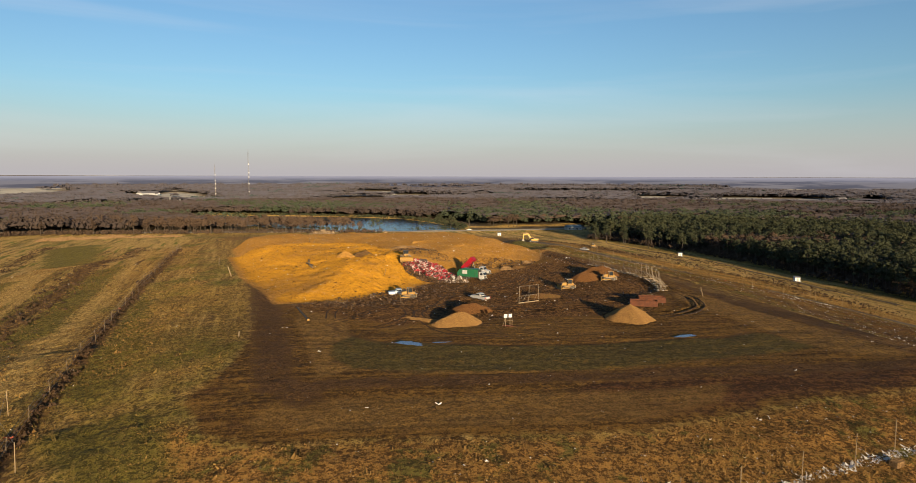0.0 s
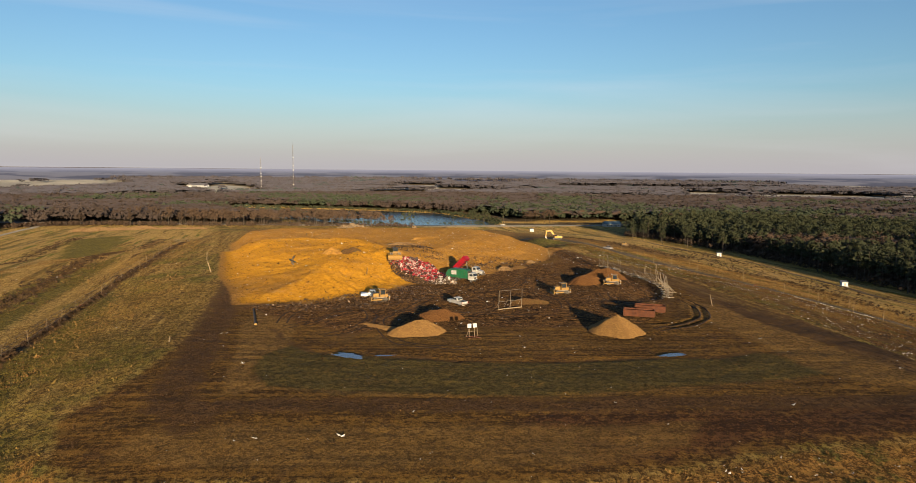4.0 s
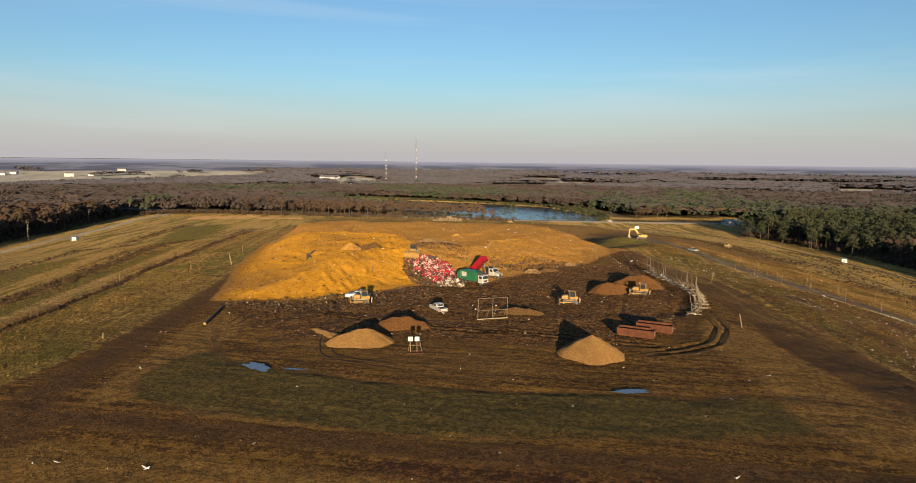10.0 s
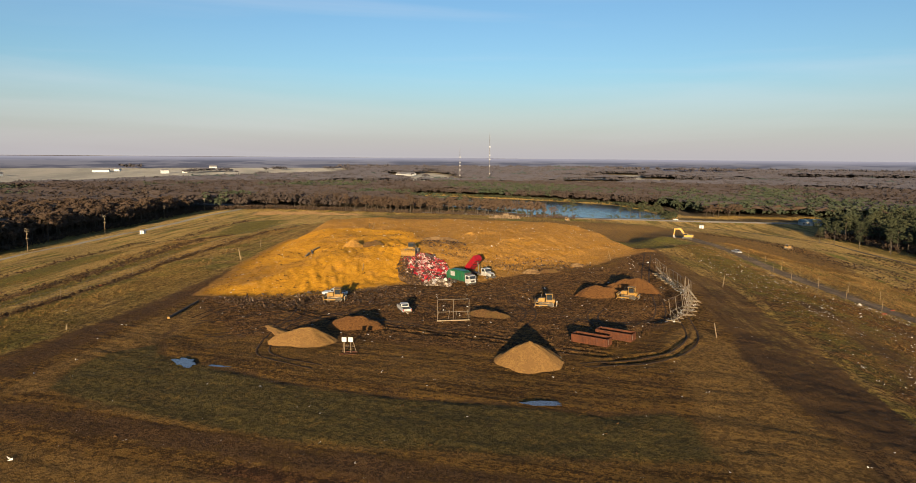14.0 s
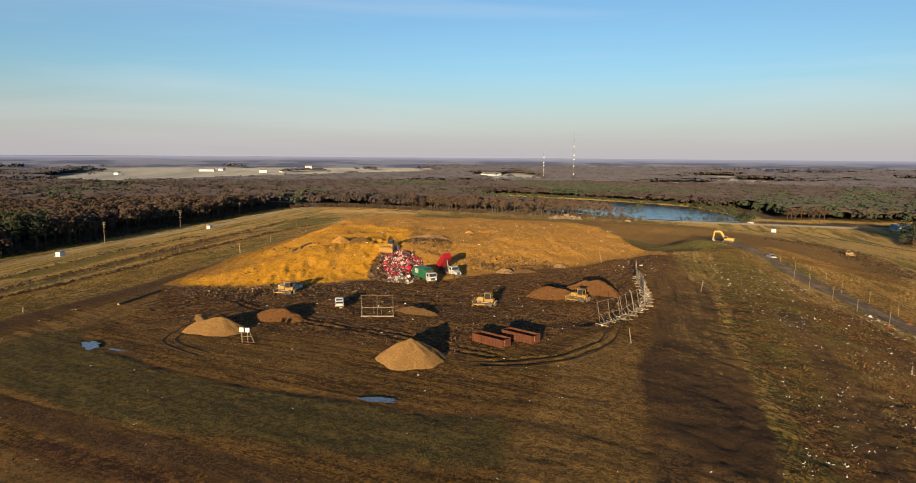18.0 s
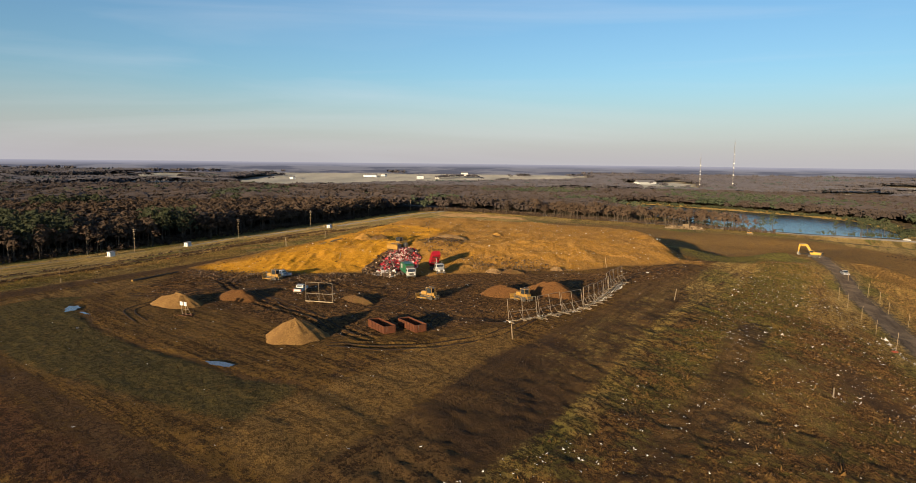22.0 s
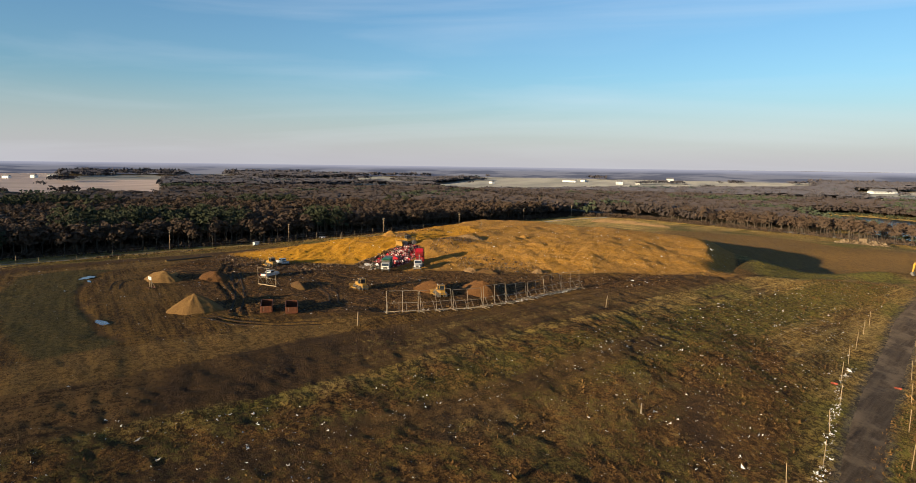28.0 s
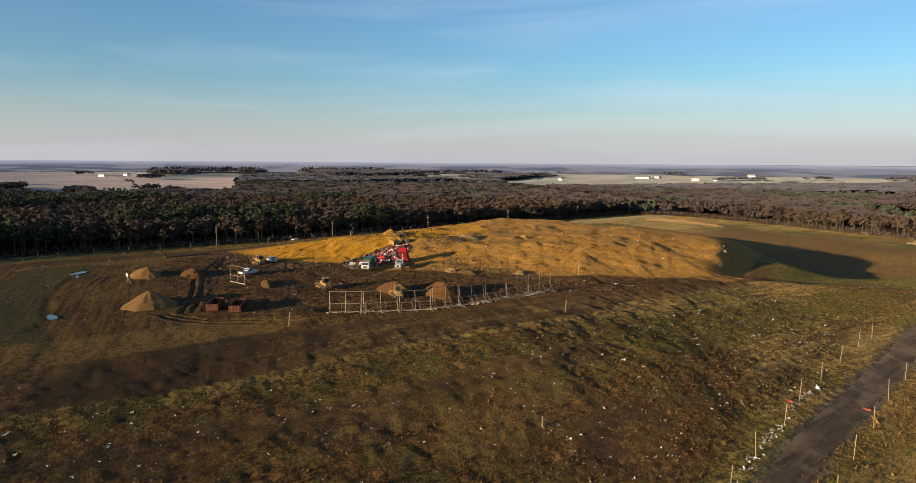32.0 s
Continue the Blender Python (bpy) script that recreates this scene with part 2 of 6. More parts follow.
def surface(name, a, b, size=1.0, rough=0.7, metal=0.0, dirt=None, bump=0.3, spec=0.3, vary=0.0):
    """A worn surface: two tones in patches and grain, an optional dirt film."""
    n = Net(name)
    big, fine = n.noise(1.2 / size, 5), n.noise(9.0 / size, 4)
    c = n.mix(n.span(n.math("ADD", n.math("MULTIPLY", big, 0.65), n.math("MULTIPLY", fine, 0.35)), 0.36, 0.64), a, b)
    if dirt:
        c = n.mix(n.math("MULTIPLY", n.span(n.noise(2.3 / size, 6, 0.7), 0.48, 0.68), 0.75), c, dirt)
    if vary:
        c = n.mix(n.math("MULTIPLY", n.rand(), vary), c, tuple(v * 0.45 for v in a))
    n.bump(fine, bump, 0.02 * size)
    r = n.math("ADD", rough - 0.08, n.math("MULTIPLY", fine, 0.16), True)
    return n.done(c, r, metal, spec)


def leafage(name, a, b, c):
    """Foliage or twigs: tone differs from tree to tree and within one."""
    n = Net(name)
    tone = n.attr("tone").outputs["Fac"]
    col = n.mix(n.span(tone, 0.0, 0.55), a, b)
    col = n.mix(n.span(tone, 0.6, 1.0), col, c)
    col = n.mix(n.span(n.noise(0.5, 3), 0.35, 0.65), col, tuple(0.72 * v for v in b))
    return n.done(col, 0.85, 0.0, 0.15)


def ground_material():
    n = Net("ground_soil_and_grass")
    za, zb, zc = n.attr("zone_a").outputs["Color"], n.attr("zone_b").outputs["Color"], n.attr("zone_c").outputs["Color"]

    def split(c):
        s = n.t.nodes.new("ShaderNodeSeparateColor")
        n.put(s.inputs[0], c)
        return s.outputs

    dirt, mud, sand = split(za)
    road, green, pale = split(zb)
    wood, field, red = split(zc)
    lane = n.attr("zone_c").outputs["Alpha"]
    patch, mid, grain, fine = n.noise(0.03, 5, 0.6), n.noise(0.17, 6, 0.7), n.noise(0.9, 6, 0.75), n.noise(2.4, 4, 0.85)
    streak = n.noise(0.9, 5, 0.7, (26.0, 1.0, 1.0), 5.0)
    streak_b = n.noise(0.5, 6, 0.7, (1.0, 18.0, 1.0), 16.0)
    rag = n.math("ADD", n.math("MULTIPLY", n.math("SUBTRACT", mid, 0.5), 1.1), n.math("MULTIPLY", n.math("SUBTRACT", grain, 0.5), 1.5))
    clump = n.span(n.math("ADD", n.math("MULTIPLY", grain, 0.5), n.math("MULTIPLY", fine, 0.5)), 0.42, 0.58)

    def mask(z, soft=0.24):
        return n.span(n.math("ADD", z, rag), 0.5 - soft, 0.5 + soft)

    def two(a, b, v, lo=0.40, hi=0.60):
        return n.mix(n.span(v, lo, hi), a, b)

    # dry winter grass with green and bare patches
    grass = two((0.290, 0.183, 0.050), (0.085, 0.052, 0.018), clump, 0.42, 0.58)
    straw = two((0.410, 0.275, 0.088), (0.180, 0.115, 0.038), clump, 0.40, 0.60)
    grass = n.mix(n.span(streak_b, 0.50, 0.62), grass, straw)
    olive = two((0.180, 0.150, 0.030), (0.072, 0.060, 0.015), clump, 0.42, 0.58)
    grass = n.mix(n.span(patch, 0.50, 0.62), grass, olive)
    bare = two((0.114, 0.066, 0.029), (0.059, 0.035, 0.017), clump)
    grass = n.mix(n.span(n.math("ADD", n.math("MULTIPLY", streak_b, 0.5), n.math("MULTIPLY", mid, 0.5)), 0.37, 0.46), bare, grass)
    lush = two((0.165, 0.130, 0.026), (0.064, 0.052, 0.014), clump, 0.42, 0.58)
    rust = two((0.158, 0.080, 0.024), (0.042, 0.022, 0.010), clump, 0.38, 0.62)
    rust = n.mix(n.span(mid, 0.47, 0.56), rust, two((0.135, 0.100, 0.025), (0.042, 0.032, 0.011), clump, 0.38, 0.62))
    rust = n.mix(n.span(patch, 0.42, 0.36), rust, two((0.060, 0.036, 0.020), (0.026, 0.016, 0.010), clump, 0.38, 0.62))
    tawny = two((0.340, 0.180, 0.046), (0.090, 0.048, 0.016), clump, 0.38, 0.62)
    tawny = n.mix(n.span(mid, 0.52, 0.60), tawny, two((0.165, 0.135, 0.032), (0.055, 0.045, 0.014), clump, 0.38, 0.62))
    zd = split(n.attr("zone_d").outputs["Color"])
    # terraced outer slopes: long bands of straw, olive and brown along the contour
    wide_a, wide_b = n.noise(0.10, 4, 0.6, (1.0, 11.0, 1.0), 19.0), n.noise(0.16, 5, 0.65, (1.0, 9.0, 1.0), 17.0)
    terrace = n.mix(n.span(wide_a, 0.52, 0.57), straw, two((0.215, 0.150, 0.040), (0.075, 0.055, 0.018), clump))
    terrace = n.mix(n.span(wide_b, 0.57, 0.62), terrace, two((0.150, 0.145, 0.024), (0.070, 0.064, 0.014), clump))
    terrace = n.mix(n.span(n.math("ADD", n.math("MULTIPLY", wide_b, 0.7), n.math("MULTIPLY", mid, 0.3)), 0.43, 0.38), terrace, two((0.120, 0.066, 0.022), (0.048, 0.026, 0.012), clump))
    col = n.mix(mask(zd[0]), n.mix(mask(zd[1]), grass, tawny), rust)
    col = n.mix(mask(zd[2]), col, terrace)
    col = n.mix(mask(green), col, lush)
    col = n.mix(mask(pale), col, straw)
    # bare soil of the plateau
    soil = two((0.190, 0.104, 0.025), (0.050, 0.027, 0.009), n.math("ADD", n.math("MULTIPLY", streak, 0.75), n.math("MULTIPLY", clump, 0.25)), 0.42, 0.58)
    soil = n.mix(n.span(mid, 0.52, 0.66), soil, two((0.122, 0.064, 0.022), (0.046, 0.024, 0.010), clump))
    ruddy = two((0.118, 0.056, 0.022), (0.042, 0.021, 0.010), n.math("ADD", n.math("MULTIPLY", streak, 0.62), n.math("MULTIPLY", clump, 0.38)), 0.43, 0.57)
    soil = n.mix(mask(n.attr("zone_d").outputs["Alpha"]), soil, ruddy)
    soil_g = n.mix(mask(green), soil, two((0.118, 0.088, 0.027), (0.058, 0.043, 0.014), n.math("ADD", n.math("MULTIPLY", streak, 0.5), n.math("MULTIPLY", clump, 0.5)), 0.43, 0.57))
    soil_g = n.mix(mask(pale), soil_g, two((0.245, 0.142, 0.042), (0.098, 0.056, 0.018), n.math("ADD", n.math("MULTIPLY", streak, 0.5), n.math("MULTIPLY", clump, 0.5)), 0.35, 0.65))
    col = n.mix(mask(dirt), col, soil_g)
    dark = two((0.040, 0.022, 0.012), (0.112, 0.062, 0.025), n.math("ADD", n.math("MULTIPLY", mid, 0.5), n.math("MULTIPLY", clump, 0.5)), 0.42, 0.58)
    col = n.mix(mask(red), col, dark)
    rutted = two((0.038, 0.021, 0.010), (0.150, 0.085, 0.030), n.math("ADD", n.math("MULTIPLY", streak_b, 0.7), n.math("MULTIPLY", clump, 0.3)), 0.40, 0.56)
    rutted = n.mix(n.span(patch, 0.45, 0.6), rutted, two((0.072, 0.042, 0.020), (0.040, 0.023, 0.012), clump))
    col = n.mix(mask(lane), col, rutted)
    wet = two((0.034, 0.018, 0.008), (0.180, 0.096, 0.032), n.math("ADD", n.math("MULTIPLY", clump, 0.6), n.math("MULTIPLY", mid, 0.4)), 0.42, 0.60)
    col = n.mix(mask(mud), col, wet)
    yellow = two((0.420, 0.208, 0.016), (0.270, 0.124, 0.011), clump, 0.20, 0.80)
    yellow = n.mix(n.span(mid, 0.55, 0.72), yellow, (0.340, 0.168, 0.030))
    brown_sand = two((0.365, 0.192, 0.045), (0.210, 0.108, 0.030), n.math("ADD", n.math("MULTIPLY", mid, 0.5), n.math("MULTIPLY", clump, 0.5)))
    col = n.mix(mask(sand, 0.12), n.mix(n.span(n.math("ADD", sand, n.math("MULTIPLY", rag, 0.3)), 0.15, 0.25), col, brown_sand), yellow)
    gravel = two((0.129, 0.107, 0.080), (0.053, 0.041, 0.029), n.math("ADD", n.math("MULTIPLY", clump, 0.45), n.math("MULTIPLY", streak_b, 0.55)), 0.42, 0.6)
    col = n.mix(mask(road), col, gravel)
    litter = two((0.076, 0.054, 0.034), (0.038, 0.032, 0.021), mid)
    col = n.mix(mask(wood), col, litter)
    crop = two((0.50, 0.385, 0.330), (0.40, 0.315, 0.275), n.noise(0.012, 4, 0.6, (1.0, 5.0, 1.0), 40))
    winter = two((0.225, 0.215, 0.195), (0.160, 0.158, 0.148), n.noise(0.012, 4, 0.6, (1.0, 5.0, 1.0), 40))
    col = n.mix(n.span(field, 0.2, 0.5), col, n.mix(n.span(field, 0.70, 0.90), winter, crop))
    calm = n.math("SUBTRACT", 1.0, n.math("MULTIPLY", n.span(sand, 0.3, 0.8), 0.6))
    n.bump(n.math("MULTIPLY", n.math("ADD", n.math("MULTIPLY", grain, 0.6), n.math("MULTIPLY", fine, 0.7)), calm), 1.0, 0.7)
    return n.done(col, 0.95, 0.0, 0.08)


def water_material():
    n = Net("lake_water")
    n.bump(n.noise(0.7, 3, 0.5, (1.0, 2.0, 1.0)), 0.6, 0.4)
    return n.done((0.02, 0.055, 0.10), 0.1, 0.0, 0.5)


def distance_material():
    """Glowing far country with haze painted in: faint bands of woods and fields, paling upwards."""
    n = Net("hazy_distance")
    sep = n.t.nodes.new("ShaderNodeSeparateXYZ")
    n.put(sep.inputs[0], n.co)
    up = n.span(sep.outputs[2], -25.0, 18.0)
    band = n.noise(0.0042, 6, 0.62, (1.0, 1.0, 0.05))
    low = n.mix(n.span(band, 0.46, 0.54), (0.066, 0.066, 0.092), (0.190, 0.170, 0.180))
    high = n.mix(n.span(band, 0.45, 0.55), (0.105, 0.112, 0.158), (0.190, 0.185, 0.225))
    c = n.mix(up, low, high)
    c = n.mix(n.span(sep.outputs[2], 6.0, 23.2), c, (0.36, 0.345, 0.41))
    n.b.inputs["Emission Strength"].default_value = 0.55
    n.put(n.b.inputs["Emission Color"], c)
    return n.done((0.02, 0.02, 0.02), 1.0, 0.0, 0.0)


GROUND, WATER = ground_material(), water_material()
PINE_LEAF = leafage("pine_needles", (0.030, 0.036, 0.019), (0.048, 0.054, 0.027), (0.078, 0.077, 0.037))
BARE_TWIG = leafage("bare_twigs", (0.066, 0.045, 0.031), (0.084, 0.056, 0.038), (0.108, 0.072, 0.048))
BARK = surface("tree_bark", (0.110, 0.088, 0.066), (0.062, 0.048, 0.036), 2.0, 0.9)
# MID and FAR woods: haze is put into the colours, strongest in FAR
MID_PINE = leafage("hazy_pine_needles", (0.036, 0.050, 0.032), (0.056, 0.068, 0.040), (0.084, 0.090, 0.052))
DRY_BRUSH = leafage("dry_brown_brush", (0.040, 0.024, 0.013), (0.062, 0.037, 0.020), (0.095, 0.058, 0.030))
FAR_PINE = leafage("hazed_far_evergreen", (0.046, 0.062, 0.064), (0.060, 0.077, 0.077), (0.082, 0.094, 0.088))
MID_TWIG = leafage("hazed_mid_wood", (0.048, 0.037, 0.033), (0.062, 0.047, 0.041), (0.086, 0.064, 0.053))
FAR_TWIG = leafage("hazed_far_wood", (0.066, 0.061, 0.071), (0.080, 0.072, 0.080), (0.098, 0.085, 0.090))

# ---- ground sheet ----
DIRT = [(-34.8, 86.5), (-42.7, 98), (-40.7, 114), (-42.4, 128), (-47.4, 151), (-60, 193), (-72, 217), (-96, 290), (-60, 350), (10, 352), (34, 330), (41, 320),
        (50, 285), (58, 250), (64, 225), (68, 205), (74, 184), (81, 162), (86, 146), (94, 128), (96, 112), (73, 103), (55, 99), (39, 92.7), (25, 87.7), (8.6, 85.8), (-7, 84.7), (-17.7, 84.3), (-27.4, 83)]
MUD = [(-46, 165), (-28, 178), (-11, 196), (-7, 214), (12, 226), (35, 250), (38, 285), (48, 285), (52, 240), (60, 215), (58, 185), (52, 165), (47, 158),
       (27, 152), (-2, 150), (-14, 143), (-26, 150)]
GREEN_IN = PAD_EDGE[1:] + [(68, 134), (76, 128), (67, 124.6), (57, 121), (46, 117.6), (34, 113.7), (21, 111), (4, 110), (-8, 109.5), (-19, 111), (-24.6, 119), (-25.5, 127)]
SHELF_RIM = [(-24, 113), (-18.5, 110.6), (4, 110), (21, 111), (34, 113.4), (46, 116.8), (57, 120), (67, 123.6), (80, 127)]
DUSTY_PAD = [(-22, 137), (-6, 133), (10, 131), (25, 132), (40, 138), (46, 146), (28, 146), (12, 151), (-4, 144), (-16, 146)]
TRACK_L = [(-60, 196), (-50, 165), (-42, 142), (-36, 124), (-31, 106), (-24, 98)]
TRACK_F = [(-30, 102), (-16, 104.5), (5, 106.7), (21, 108.3), (36, 110), (50, 111.5), (63, 113), (74, 114.5), (88, 118)]
ROAD_WIDE = [(94, 100), (86, 122), (84, 132), (78, 151), (71, 169), (69.5, 182), (64, 204), (62, 218), (51, 246), (45.7, 257), (36, 296), (30, 325), (38, 332), (51, 290), (58, 265), (69.3, 243.5),
             (75, 218), (82, 195), (88.5, 173), (92.5, 158), (95, 145), (99, 130), (110, 112)]
OLIVE_R = [(60, 290), (70, 250), (80, 218), (92, 182), (99, 176), (104, 200), (100, 232), (92, 262), (80, 296), (66, 330), (52, 330)]
GREEN_R = [(58, 305), (70, 262), (80, 240), (92, 236), (86, 272), (72, 322), (58, 366), (46, 352)]
PALE_R = [(100, 175), (112, 176), (118, 200), (106, 236), (98, 222)]
VERGE_R = [(62, 186), (70, 178), (77, 157), (79, 147), (83, 136), (89, 125), (82, 122), (72, 122), (67, 131), (64.5, 148), (60, 160), (58, 176)]
STRIP_L = [(-41, 166), (-37, 145.4), (-30, 126), (-26.5, 114), (-24, 107), (-18.5, 110.5), (-24, 118.4), (-25.5, 126), (-22.5, 133), (-26.4, 148.5), (-35, 161)]
STRIP_F = [(-30, 97), (0, 100), (30, 103), (44, 105), (40, 97), (25, 90), (8, 88), (-18, 86.5), (-30, 88)]
RED_F = [(20, 106), (50, 110), (86, 120), (92, 112), (73, 104), (55, 100), (39, 94), (26, 90), (12, 92)]
SAND = [(-47, 168), (-30, 171), (-22, 178), (-14, 190), (-9, 203), (-16, 226), (-24, 240), (-36, 262), (-62, 268), (-92, 262), (-72, 214)]
DARK_R = [(83, 239), (88, 246), (96.6, 218), (100, 207), (107.7, 164), (113, 138), (105, 138), (102.8, 157), (94, 197)]
FAR_YARD = [(-150, 392), (-60, 376), (20, 384), (46, 400), (92, 372), (118, 372), (120, 464), (95, 520), (46, 560), (-60, 560), (-190, 540)]
FIELDS = [[(-1080, 1720), (-1150, 1180), (-1270, 900), (-1600, 880), (-2550, 1730), (-2600, 2500), (-1500, 2500), (-1080, 1850)], [(-640, 1440), (-520, 1500), (-780, 1960), (-1000, 1900)],
          [(-935, 165), (-920, 40), (-850, -60), (-1040, -210), (-1500, -340), (-2500, -700), (-2800, -190), (-1984, -74), (-1990, 176), (-1380, 170)],
          [(420, 1500), (900, 1350), (1100, 1700), (500, 1900)], [(900, 2300), (1700, 2000), (2100, 2600), (1100, 2600)], [(-700, 2600), (300, 2700), (200, 3100), (-700, 2600)]]
GREENS_L = [[(-72, 112), (-58, 100), (-62, 128), (-72, 150), (-88, 186), (-98, 203), (-92, 180), (-80, 145)], [(-62, 92), (-46, 72), (-34, 78), (-48, 98)],
            [(-112, 150), (-100, 158), (-118, 215), (-136, 268), (-148, 262), (-128, 205)], [(-215, 330), (-190, 340), (-260, 480), (-290, 460)], [(-190, 190), (-160, 190), (-175, 260), (-205, 260)]]
PERIM_L = [(-262, 60), (-285, 180), (-318, 290), (-356, 400), (-420, 540), (-480, 690)]
PERIM_R = [(205, 300), (198, 385), (180, 450), (160, 520), (128, 600), (60, 660), (-60, 690)]

FENCE_L = [(-52, 55), (-63, 88), (-73, 120), (-91, 173), (-108, 230), (-126, 290), (-160, 383)]
SWALE_L = [(-92, 70), (-110, 135), (-140, 230), (-175, 330), (-215, 440)]
SWALE_M = [(-170, 120), (-200, 230), (-250, 360), (-300, 480)]
xs, ys = spread(-75, 135, 0.6, 4900, 1.05), spread(74, 300, 0.6, 4900, 1.05)
GX, GY = np.meshgrid(xs, ys)
GZ = height(GX, GY)
# ruts and clods in the worked soil
near_top = smooth(60, 20, sd_poly(GX, GY, TOP_EDGE))
GZ += near_top * (0.055 * value_noise(GX, GY, 0.75, 41) + 0.06 * value_noise(GX * 0.35, GY, 1.5, 42))
work = smooth(4, -8, sd_poly(GX, GY, MUD))
GZ += work * (0.12 * value_noise(GX, GY * 0.6, 1.9, 21) + 0.12 * value_noise(GX, GY, 4.5, 22) + 0.06 * value_noise(GX, GY, 0.95, 23))
rough_sand = smooth(0, -6, sd_poly(GX, GY, SAND)) * smooth(-46, -28, GX)
GZ += rough_sand * (0.34 * value_noise(GX + 0.5 * GY, GY * 0.4, 1.5, 24) + 0.10 * value_noise(GX, GY, 0.9, 25))
furrow = np.sin((0.80 * GX + 0.60 * GY) * 2 * math.pi / 2.3 + 2.0 * value_noise(GX, GY, 7, 43)) * smooth(-0.3, 0.4, value_noise(GX, GY, 10, 44))
GZ += rough_sand * 0.18 * furrow
rough_top = smooth(0, -8, sd_poly(GX, GY, MOUND)) * smooth(-25, 0, GX) * smooth(300, 260, GY)
GZ += rough_top * (0.20 * value_noise(GX - 0.3 * GY, GY, 2.4, 26) + 0.12 * value_noise(GX, GY, 1.1, 27) + 0.12 * furrow)
turf = smooth(-4, 10, sd_poly(GX, GY, TOP_EDGE)) * smooth(90, 40, sd_poly(GX, GY, TOP_EDGE))
GZ += turf * (0.14 * value_noise(GX, GY, 1.25, 28) + 0.12 * value_noise(GX, GY, 3.1, 29))
for line, gap in (([(52, 156), (60, 164), (63, 178), (61, 192), (57, 203)], 1.0), ([(-20, 165), (5, 160), (30, 161), (50, 160)], 1.1), ([(-24, 150), (-26, 170), (-14, 186), (5, 184)], 1.0)):
    d = np.abs(seg_dist(GX, GY, line) - gap)
    GZ -= 0.26 * np.exp(-(d / 0.4) ** 2)
    GZ += 0.14 * np.exp(-((d - 0.8) / 0.45) ** 2)


def band(line, half, soft=1.5):
    return smooth(half + soft, half - soft, seg_dist(GX, GY, line))


def area(poly, soft=2.0):
    return smooth(soft, -soft, sd_poly(GX, GY, poly))


zone = {"zone_a": [area(DIRT), area(MUD, 4), None], "zone_b": [None, None, None], "zone_c": [None, None, None]}
mound = area(MOUND, 3)
zone["zone_a"][2] = np.maximum.reduce([0.4 * mound, 0.38 * area([(34, 280), (42, 305), (40, 335), (24, 362), (0, 385), (-60, 385), (-90, 350)], 4), area(SAND, 3) * (0.75 + 0.25 * value_noise(GX, GY, 14, 31))])
bank = smooth(12, 7, 0.734 * (GX - 18) + 0.678 * (GY - 323))
zone["zone_a"][2] *= bank
zone["zone_a"][1] = np.maximum(zone["zone_a"][1] * (1 - mound), 0)
# mud colour along the trough also stands in for the bank's shade
zone["zone_a"][1] = np.maximum(zone["zone_a"][1], 0.95 * band(TROUGH, 3.2, 2.0))
zone["zone_a"][0] = np.maximum(zone["zone_a"][0], area(FAR_YARD, 10))
zone["zone_b"][0] = 0.7 * band([(x + 3.8, y + 1.8) for x, y in SIDE_ROAD], 4.2, 1.5)
ditch = band(PAD_EDGE, 0.9, 0.8)
zone["zone_b"][1] = np.maximum.reduce([0.8 * area(GREEN_IN, 2), 0.52 * area(OLIVE_R, 4), area(GREEN_R, 6), 0.9 * area([(20, 334), (30, 334), (44, 352), (34, 376), (12, 374), (8, 350)], 4)] + [0.95 * area(g, 5) for g in GREENS_L])
zone["zone_b"][2] = np.maximum.reduce([0.85 * area(VERGE_R, 2.5), 0.75 * area(FAR_YARD, 8), 0.95 * area(STRIP_L, 1.5), 0.36 * area(PALE_R, 8), 0.5 * band(SHELF_RIM, 0.9, 0.8), 0.42 * area(DUSTY_PAD, 3),
                                       area([(84, 320), (92, 300), (87, 296), (79, 313)], 2), 0.68 * area(STRIP_F, 2)])
slope_side = np.maximum(smooth(-66, -76, GX + 0.33 * (GY - 90)), 0.9 * smooth(124, 136, GX + 0.38 * (GY - 255)) * smooth(205, 235, GY))
hill = sd_poly(GX, GY, BASE_EDGE)


def open_land(X, Y):
    """Scattered clearings in the far country."""
    return smooth(0.34, 0.42, value_noise(X, Y, 310, 77) + 0.3 * value_noise(X, Y, 120, 78)) * smooth(1250, 1400, np.hypot(X - 60, Y - 90))


flds = np.maximum(np.maximum.reduce([(1.0 if k == 2 else 0.62) * area(f, 12) for k, f in enumerate(FIELDS)]), 0.62 * open_land(GX, GY))
reeds = np.maximum.reduce([area([(-16, 764), (40, 790), (200, 850), (190, 875), (16, 815), (-20, 880), (-52, 905)], 6), area([(-240, 770), (-350, 850), (-470, 965), (-430, 1060), (-250, 1035), (-130, 1005), (-40, 930), (-20, 900), (-14, 830)], 8)])
zone["zone_c"][0] = smooth(15, 60, hill) * (1 - flds) * (1 - reeds) * (1 - area([(-120, 690), (-80, 725), (170, 800), (190, 770), (120, 640), (60, 680)], 8))
zone["zone_b"][2] = np.maximum(zone["zone_b"][2], 0.8 * reeds)
zone["zone_c"][1] = flds
